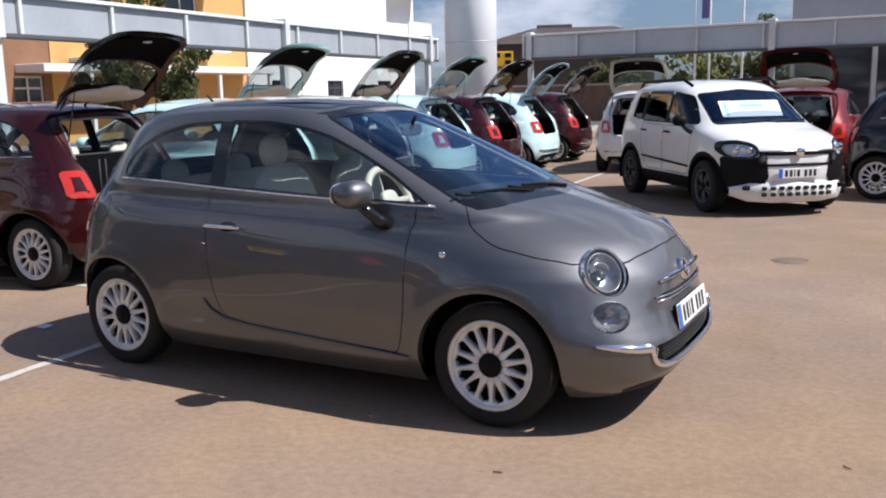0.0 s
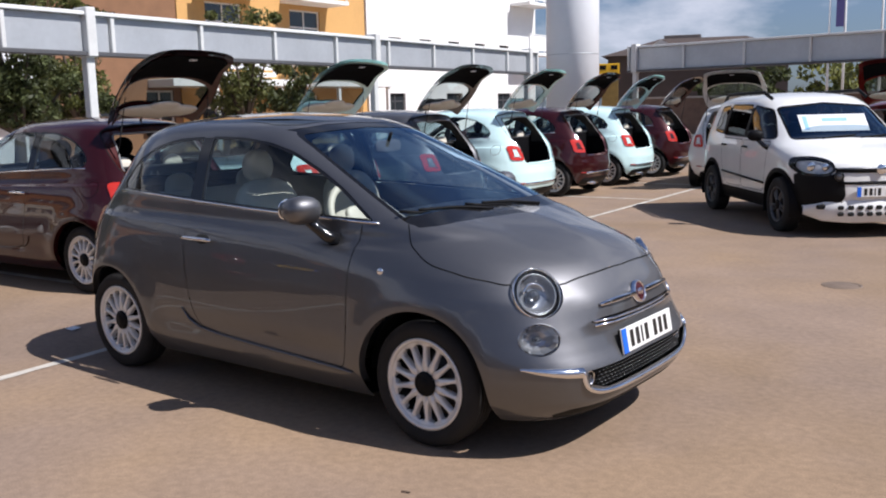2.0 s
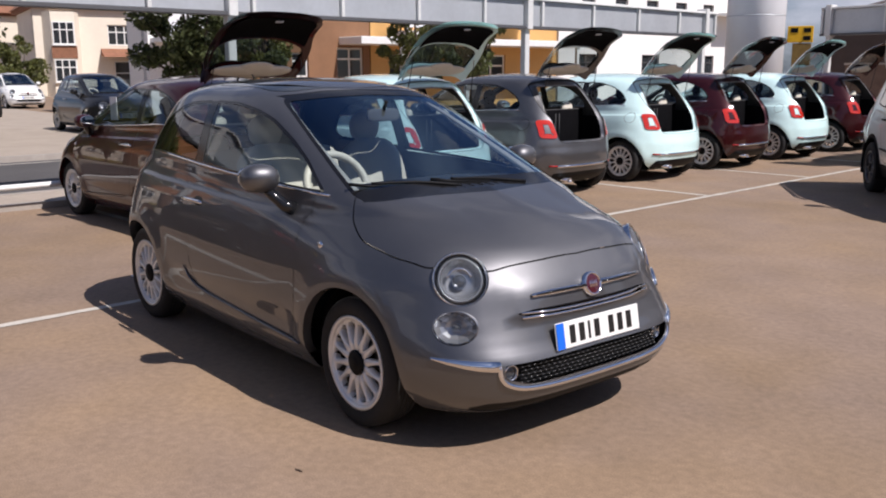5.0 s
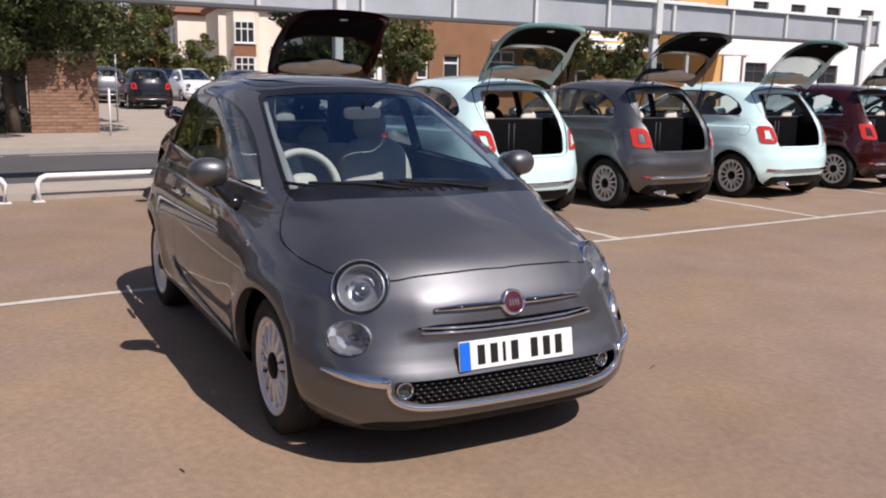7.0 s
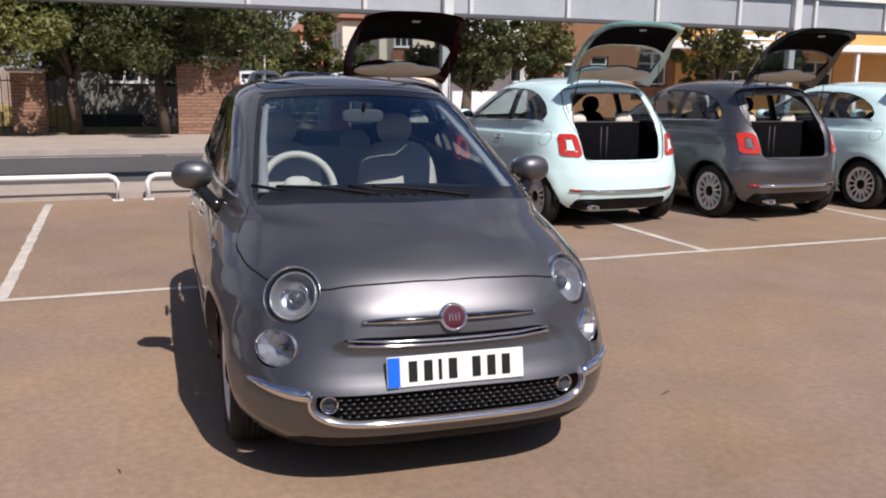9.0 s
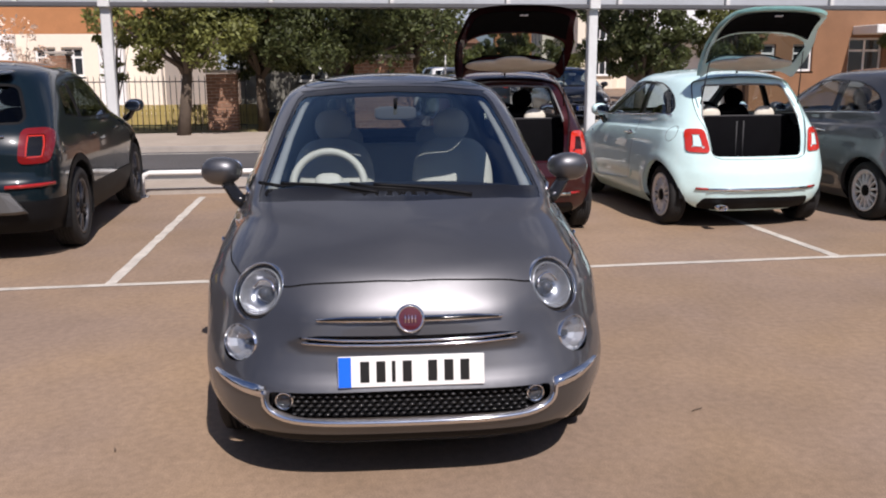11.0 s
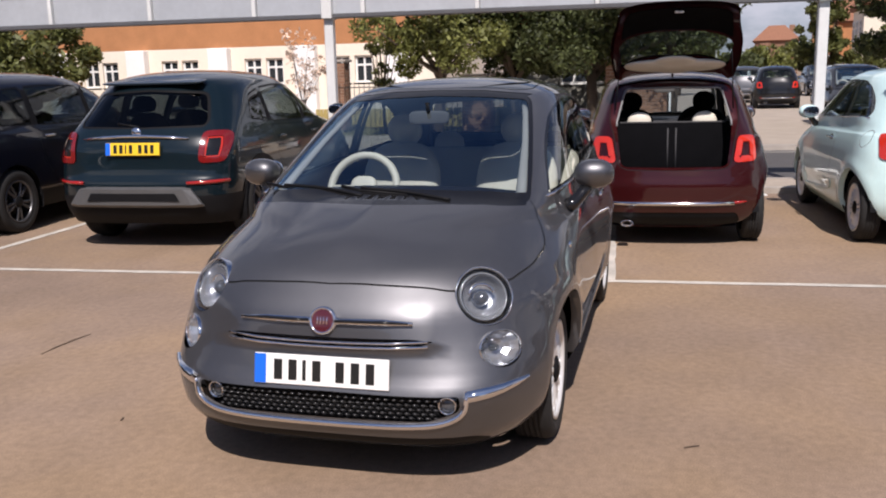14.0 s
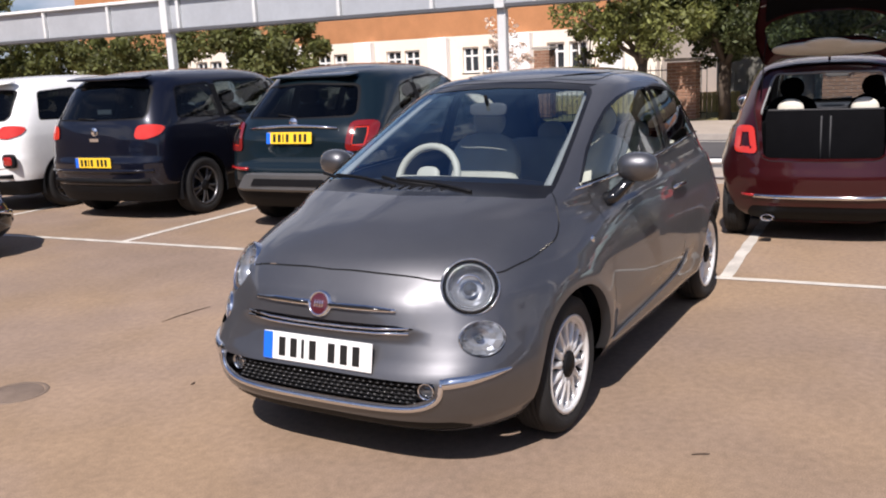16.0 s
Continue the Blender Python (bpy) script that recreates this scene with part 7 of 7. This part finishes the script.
def crossover(m):
    car = tall_car("crossover_car", CROSS_CUT, M_GREEN, "dark green metallic crossover parked in its bay", m, tail_m=M_REDDEEP)
    side_handles(car, CROSS, (0.25, -0.70), 0.93, M_GREEN)
    for side in (1, -1):
        r = on_skin(CROSS, [(0.50, 0.615), (0.62, 0.617), (0.74, 0.622), (0.82, 0.626)], "rear", 0.01)
        part("bumper_reflector", tube([(a, b * side, z) for a, b, z in r], 0.016, 8), M_REDLENS, car, "red bumper reflector")
        door_mirror(car, (0.80, 1.0, 1.13), side, M_GREEN)
    bar = on_skin(CROSS, [(a, 1.015 - 0.02 * (abs(a) / 0.5) ** 2) for a in (-0.5, -0.3, -0.1, 0.1, 0.3, 0.5)], "rear", 0.014)
    part("tailgate_bar", tube(bar, [0.008, 0.016, 0.018, 0.018, 0.016, 0.008], 8), M_CHROME, car, "chrome tailgate bar")
    part("badge", revolve([(0.0, 0.012), (0.04, 0.010), (0.048, 0.0)], 24), M_CHROME, car, "round badge", m=pose(*on_skin(CROSS, [(0, 1.045)], "rear", 0.012)[0], 0, 0, 90))
    plate(car, pose(-2.078, 0, 0.915, 0, 0, 180) @ pose(0, 0, 0, 0, -8, 0), True)
    skid = on_skin(CROSS, [(a, 0.50) for a in (-0.60, -0.52, -0.2, 0.2, 0.52, 0.60)], "rear", 0.012)
    vs = []
    for (x, y, z), k in zip(skid, (0.9, 1, 1, 1, 1, 0.9)):
        vs += [(x + 0.01, y * 1.08, z - 0.10 * k), (x - 0.026, y * 1.05, z - 0.075 * k), (x - 0.026, y * 0.90, z + 0.065 * k), (x + 0.01, y * 0.87, z + 0.085 * k)]
    part("skid_plate", (vs, [(4 * i + j, 4 * i + 4 + j, 4 * i + 5 + j, 4 * i + 1 + j) for i in range(5) for j in range(3)] + [(0, 1, 2, 3), (23, 22, 21, 20)]), M_SKID, car, "silver-grey rear skid plate", smooth=False)
    slot = on_skin(CROSS, [(a, 0.50) for a in (-0.43, -0.2, 0.2, 0.43)], "rear", 0.0)
    vs = [(x - 0.043, y * k, z + h) for x, y, z in slot for k, h in ((1.04, -0.040), (0.94, 0.030))]
    part("skid_slot", (vs, [(2 * i, 2 * i + 2, 2 * i + 3, 2 * i + 1) for i in range(3)]), M_BLACK, car, "black slot in the skid plate", smooth=False)
    part("spoiler", blob(0.11, 0.50, 0.014, 5, 3, at=(-1.59, 0, 1.492), turn=Matrix.Rotation(radians(-9), 3, "Y")), M_GREEN, car, "roof spoiler")
    part("wiper", tube([(-1.93, 0, 1.10), (-1.905, 0.22, 1.13)], 0.010), M_BLACK, car)
    return car


M_SKID = mat("skid_plate_silver", (0.13, 0.13, 0.13), 0.42, 0.5, vary=0.06)

PEOPLE = Shell(
    front=[(0.22, 1.92), (0.36, 2.03), (0.5, 2.07), (0.65, 2.06), (0.80, 2.0), (0.90, 1.88), (0.98, 1.62), (1.05, 1.42), (1.12, 1.28), (1.25, 1.02), (1.4, 0.72), (1.54, 0.42), (1.6, 0.22), (1.66, -0.12), (1.74, -0.7)],
    rear=[(0.22, -1.95), (0.36, -2.04), (0.5, -2.08), (0.64, -2.09), (0.72, -2.06), (0.90, -2.04), (1.05, -2.01), (1.2, -1.95), (1.35, -1.88), (1.48, -1.80), (1.54, -1.74), (1.59, -1.6), (1.66, -1.25), (1.74, -0.7)],
    width=[(0.22, 0.82), (0.36, 0.865), (0.5, 0.887), (0.7, 0.892), (0.9, 0.885), (1.0, 0.870), (1.1, 0.845), (1.25, 0.80), (1.4, 0.75), (1.5, 0.70), (1.54, 0.66), (1.6, 0.55), (1.66, 0.36), (1.74, 0)],
    nf=[(0.22, 3), (0.8, 3), (1.0, 3.4), (1.3, 3.6), (1.74, 2.2)], nr=[(0.22, 3.6), (0.9, 3.6), (1.4, 3.6), (1.74, 2.2)],
    fore=[(0.22, 1.1), (0.8, 1.0), (0.95, 0.5), (1.1, 0.1), (1.5, -0.3), (1.74, -0.7)], aft=[(0.22, -1.6), (0.8, -1.65), (1.0, -1.6), (1.4, -1.2), (1.55, -1.0), (1.74, -0.7)], edge=1.54, crown=1.64)
PEOPLE_CUT = cut_car(PEOPLE, (1.306, -1.306, 0.325, 0.215, 0.205, 0.765), 0.375,
                     [rounded([(0.16, 1.06), (1.05, 1.055), (0.80, 1.24), (0.46, 1.44), (0.16, 1.475)], 0.04), rounded([(-0.86, 1.07), (0.10, 1.06), (0.10, 1.48), (-0.5, 1.495), (-0.86, 1.485)], 0.03),
                      rounded([(-1.62, 1.10), (-0.92, 1.075), (-0.92, 1.48), (-1.50, 1.445)], 0.06)],
                     rounded([(-0.1, 1.09), (0.68, 1.08), (0.60, 1.50), (-0.1, 1.535)], [0, 0.05, 0.06, 0]),
                     rounded([(-0.1, 1.10), (0.62, 1.105), (0.66, 1.16), (0.60, 1.47), (-0.1, 1.505)], [0, 0.04, 0.05, 0.07, 0]),
                     rounded([(0.55, 0.91), (0.68, 0.895), (0.80, 0.94), (0.815, 1.03), (0.72, 1.055), (0.575, 1.045)], 0.05),
                     [rounded([(0.12, 1.03), (0.12, 0.36), (1.0, 0.36), (1.08, 1.03)], 0.06), rounded([(-0.90, 1.05), (-0.84, 0.72), (-0.58, 0.36), (0.10, 0.36), (0.10, 1.03)], 0.06)], 0.40, 0.0)


def people_carrier(m, paint_m, label, low_fog):
    car = tall_car("people_carrier", PEOPLE_CUT, paint_m, label, m, "tall family cars in the bays", M_REDBRIGHT)
    side_handles(car, PEOPLE, (0.30, -0.72), 0.96, M_CHROME if paint_m == M_NAVY else paint_m)
    for side in (1, -1):
        door_mirror(car, (0.90, 0.99, 1.12), side, paint_m)
        if low_fog:
            c = on_skin(PEOPLE, [(0.70, 0.64)], "rear", 0.008)[0]
            part("low_lamp_frame", blob(0.03, 0.11, 0.085, 4, 4, at=(c[0], c[1] * side, c[2])), M_BLACK, car, "black lower lamp frame")
            part("low_lamp", blob(0.03, 0.075, 0.055, 4, 4, at=(c[0] - 0.012, c[1] * side, c[2])), M_REDLENS, car, "red lower rear lamp")
    part("badge", revolve([(0.0, 0.012), (0.042, 0.010), (0.05, 0.0)], 24), M_CHROME, car, "round badge", m=pose(*on_skin(PEOPLE, [(0, 0.985)], "rear", 0.006)[0], 0, 0, 90))
    part("model_bar", box(0.006, 0.13, 0.035, *on_skin(PEOPLE, [(0, 0.88)], "rear", 0.004)[0]), M_CHROME, car, "small chrome lettering bar")
    part("bumper_step", tube(on_skin(PEOPLE, [(a, 0.565) for a in (-0.75, -0.5, -0.2, 0.2, 0.5, 0.75)], "rear", 0.004), 0.020, 8), paint_m, car)
    part("bumper_strip", tube(on_skin(PEOPLE, [(a, 0.455) for a in (-0.70, -0.4, 0, 0.4, 0.70)], "rear", 0.0), 0.030, 8), M_BLACK, car, "black bumper strip")
    plate(car, pose(-2.098, 0, 0.655, 0, 0, 180), True)
    part("spoiler", blob(0.12, 0.58, 0.02, 5, 3, at=(-1.74, 0, 1.56), turn=Matrix.Rotation(radians(-9), 3, "Y")), paint_m, car, "roof spoiler")
    part("wiper", tube([(-2.0, 0, 1.115), (-1.985, 0.26, 1.13)], 0.010), M_BLACK, car)
    part("window_card", box(0.008, 0.20, 0.05, 0, 0, 0), M_PAPER, car, "white card inside the rear window", m=pose(-1.90, -0.05, 1.17, 0, 0, 0))
    return car


CITY = Shell(
    front=[(0.24, 1.78), (0.36, 1.85), (0.5, 1.875), (0.65, 1.87), (0.80, 1.82), (0.88, 1.70), (0.94, 1.50), (1.0, 1.25), (1.06, 1.08), (1.2, 0.86), (1.36, 0.60), (1.5, 0.36), (1.56, 0.20), (1.62, -0.10), (1.7, -0.5)],
    rear=[(0.24, -1.72), (0.36, -1.80), (0.5, -1.83), (0.7, -1.825), (0.9, -1.80), (1.1, -1.76), (1.3, -1.69), (1.45, -1.62), (1.5, -1.58), (1.55, -1.45), (1.62, -1.1), (1.7, -0.5)],
    width=[(0.24, 0.76), (0.36, 0.805), (0.5, 0.825), (0.7, 0.832), (0.88, 0.825), (0.98, 0.805), (1.1, 0.775), (1.25, 0.73), (1.4, 0.685), (1.47, 0.655), (1.5, 0.63), (1.56, 0.52), (1.62, 0.34), (1.7, 0)],
    nf=[(0.24, 3.4), (0.8, 3.4), (1.0, 4.2), (1.3, 4), (1.7, 2.4)], nr=[(0.24, 3.6), (0.9, 3.8), (1.4, 4), (1.7, 2.4)],
    fore=[(0.24, 1.0), (0.8, 0.9), (0.92, 0.4), (1.05, 0.0), (1.5, -0.3), (1.7, -0.5)], aft=[(0.24, -1.3), (0.8, -1.3), (1.0, -1.2), (1.4, -1.1), (1.55, -0.9), (1.7, -0.5)], edge=1.5, crown=1.6)
CITY_CUT = cut_car(CITY, (1.15, -1.15, 0.315, 0.20, 0.19, 0.735), 0.365,
                   [rounded([(0.02, 1.045), (0.86, 1.04), (0.60, 1.26), (0.40, 1.40), (0.02, 1.45)], [0.03, 0.10, 0.08, 0.08, 0.03]), rounded([(-0.80, 1.05), (-0.04, 1.045), (-0.04, 1.455), (-0.80, 1.46)], 0.04), rounded([(-1.22, 1.10), (-0.86, 1.065), (-0.86, 1.45), (-1.16, 1.43)], 0.05)],
                   rounded([(-0.1, 1.06), (0.62, 1.04), (0.57, 1.42), (-0.1, 1.475)], [0, 0.05, 0.07, 0]),
                   rounded([(-0.1, 1.08), (0.55, 1.09), (0.52, 1.42), (-0.1, 1.45)], [0, 0.05, 0.07, 0]),
                   rounded([(0.66, 0.95), (0.74, 0.95), (0.68, 1.30), (0.60, 1.30)], 0.03),
                   [rounded([(-0.02, 1.02), (-0.02, 0.42), (0.70, 0.42), (0.78, 0.75), (0.80, 1.02)], 0.06), rounded([(-0.80, 1.03), (-0.76, 0.70), (-0.60, 0.42), (-0.04, 0.42), (-0.04, 1.02)], 0.06)], 0.40, 0.055,
                   extra=(("lamp", rounded([(0.475, 0.745), (0.545, 0.70), (0.72, 0.70), (0.775, 0.76), (0.755, 0.845), (0.62, 0.862), (0.50, 0.825)], 0.05), "front"),
                          ("lamp_rim", rounded([(0.450, 0.735), (0.53, 0.675), (0.74, 0.675), (0.80, 0.76), (0.775, 0.865), (0.61, 0.885), (0.475, 0.84)], 0.06), "front"),
                          ("corner", rounded([(0.36, 0.46), (0.42, 0.36), (0.765, 0.36), (0.775, 0.70), (0.53, 0.69), (0.42, 0.70), (0.385, 0.64)], 0.035), "front")))


def city_car(m):
    car = tall_car("city_car", CITY_CUT, M_WHITE, "white boxy city car with black cladding", m)
    side_handles(car, CITY, (0.10, -0.66), 0.93, M_BLACK)
    for side in (1, -1):
        tag = "l" if side > 0 else "r"
        part("corner_panel", CITY_CUT["corner_" + tag], M_BLACK, car, "black bumper corner")
        head = part("headlight", CITY_CUT["lamp_rim_" + tag], M_GLOSSBLACK, car, "rounded headlight in a black surround")
        part("lens", CITY_CUT["lamp_lens_" + tag], M_LENS, head, "clear lens")
        part("reflector", CITY_CUT["lamp_bowl_" + tag], M_LAMPBOWL, head, "bright reflector")
        for yy, r in ((0.545, 0.045), (0.665, 0.055)):
            c = on_skin(CITY, [(yy, 0.775)], "front", -0.022)[0]
            part("bulb_ring", blob(0.02, r, r, at=(c[0], c[1] * side, c[2])), M_CHROME, head, "bright bulb ring")
        fc = on_skin(CITY, [(0.435, 0.672)], "front", 0.0)[0]
        drl = part("front_lamp", revolve([(0.0, 0.030), (0.03, 0.030), (0.036, 0.034), (0.050, 0.030), (0.056, -0.02)], 24), M_GLOSSBLACK, car, "round black lamp", m=pose(fc[0], fc[1] * side, fc[2], 0, 0, -90 + 14 * side))
        part("lens", revolve([(0.0, 0.036), (0.02, 0.035), (0.030, 0.031)], 20), M_LENSBALL, drl, "lamp lens")
        door_mirror(car, (0.66, 0.91, 1.09), side, M_BLACK)
        part("roof_bar", tube([(-1.35, 0.575 * side, 1.50), (-1.2, 0.59 * side, 1.585), (0.1, 0.60 * side, 1.60), (0.32, 0.585 * side, 1.52)], 0.022), M_BLACK, car, "black roof bar")
        part("side_strip", tube([(x, (y + 0.002) * side, z) for x, y, z in on_skin(CITY, [(-0.70, 0.585), (0.0, 0.56), (0.74, 0.53)], "side", 0.006)], 0.014, 8), M_BLACK, car, "black side strip")
    strip = on_skin(CITY, [(a, 0.735) for a in (-0.46, -0.2, 0.0, 0.2, 0.46)], "front", 0.006)
    part("grille_strip", tube(strip, 0.034, 10, flat=0.9), M_BLACK, car, "dark grille strip")
    part("grille_chrome", tube([(x + 0.02, y, z + 0.02) for x, y, z in strip], 0.008, 8), M_SATIN, car)
    part("badge", revolve([(0.0, 0.012), (0.048, 0.010), (0.056, 0.0)], 28), M_CHROME, car, "round chrome badge", m=pose(strip[2][0] + 0.036, 0, 0.745, 0, 0, -90))
    part("upper_slot", tube(on_skin(CITY, [(a, 0.60) for a in (-0.44, -0.2, 0, 0.2, 0.44)], "front", 0.0), 0.018, 8), M_BLACK, car)
    guard = on_skin(CITY, [(a, 0.37) for a in (-0.70, -0.55, -0.3, 0, 0.3, 0.55, 0.70)], "front", 0.025)
    vs = []
    for (x, y, z), k in zip(guard, (0.35, 0.85, 1, 1, 1, 0.85, 0.35)):
        z -= 0.07
        vs += [(x - 0.05, y, z - 0.13 * k), (x, y, z - 0.115 * k), (x, y, z + 0.115 * k), (x - 0.05, y, z + 0.13 * k)]
    part("bumper_guard", (vs, [(4 * i + j, 4 * i + 4 + j, 4 * i + 5 + j, 4 * i + 1 + j) for i in range(6) for j in range(3)]), M_WHITE, car, "white lower bumper guard")
    for z in (0.265, 0.335):
        for i in range(9):
            y = -0.40 + 0.10 * i
            if abs(y) < 0.45:
                c = on_skin(CITY, [(abs(y), 0.37)], "front", 0.027)[0]
                part("guard_hole", blob(0.006, 0.036, 0.024, 3, 3, 12, 6, at=(c[0], math.copysign(c[1], y), z)), M_GAP, car)
    for side in (1, -1):
        c = on_skin(CITY, [(0.56, 0.37)], "front", 0.022)[0]
        part("guard_slot", blob(0.02, 0.085, 0.030, 3, 3, at=(c[0], c[1] * side, 0.345), turn=Matrix.Rotation(radians(-18 * side), 3, "Z")), M_BLACK, car)
    plate(car, pose(float(CITY.front(0.50)) + 0.016, 0, 0.505))
    card = part("window_sheet", box(0.004, 0.80, 0.25, 0, 0, -0.125, 0.0), M_PAPER, car, "pale sheet inside the windscreen", smooth=False, m=pose(0.83, -0.05, 1.225, 0, -40, 0))
    part("printed_bar", box(0.002, 0.30, 0.05, 0.004, 0.02, 0.02), M_PALEBLUE, card, smooth=False)
    part("printed_edge", box(0.002, 0.05, 0.20, 0.004, -0.33, -0.10), M_PALEBLUE, card, smooth=False)
    for y in (-0.3, 0.15):
        part("wiper", tube([(1.10, y, 1.055), (1.03, y + 0.42, 1.085)], 0.009), M_BLACK, car, "black wiper")
    return car


crossover(row(-3.30, -4.56, 0, 180))
people_carrier(row(-5.95, -4.62, 0, 180), M_NAVY, "dark navy tall family car parked in its bay", False)
people_carrier(row(-8.25, -4.75, 0, 180), M_WHITE, "white tall family car parked in its bay", True)
city_car(pose(0.29, 8.20, 0, 0, 0, -51))
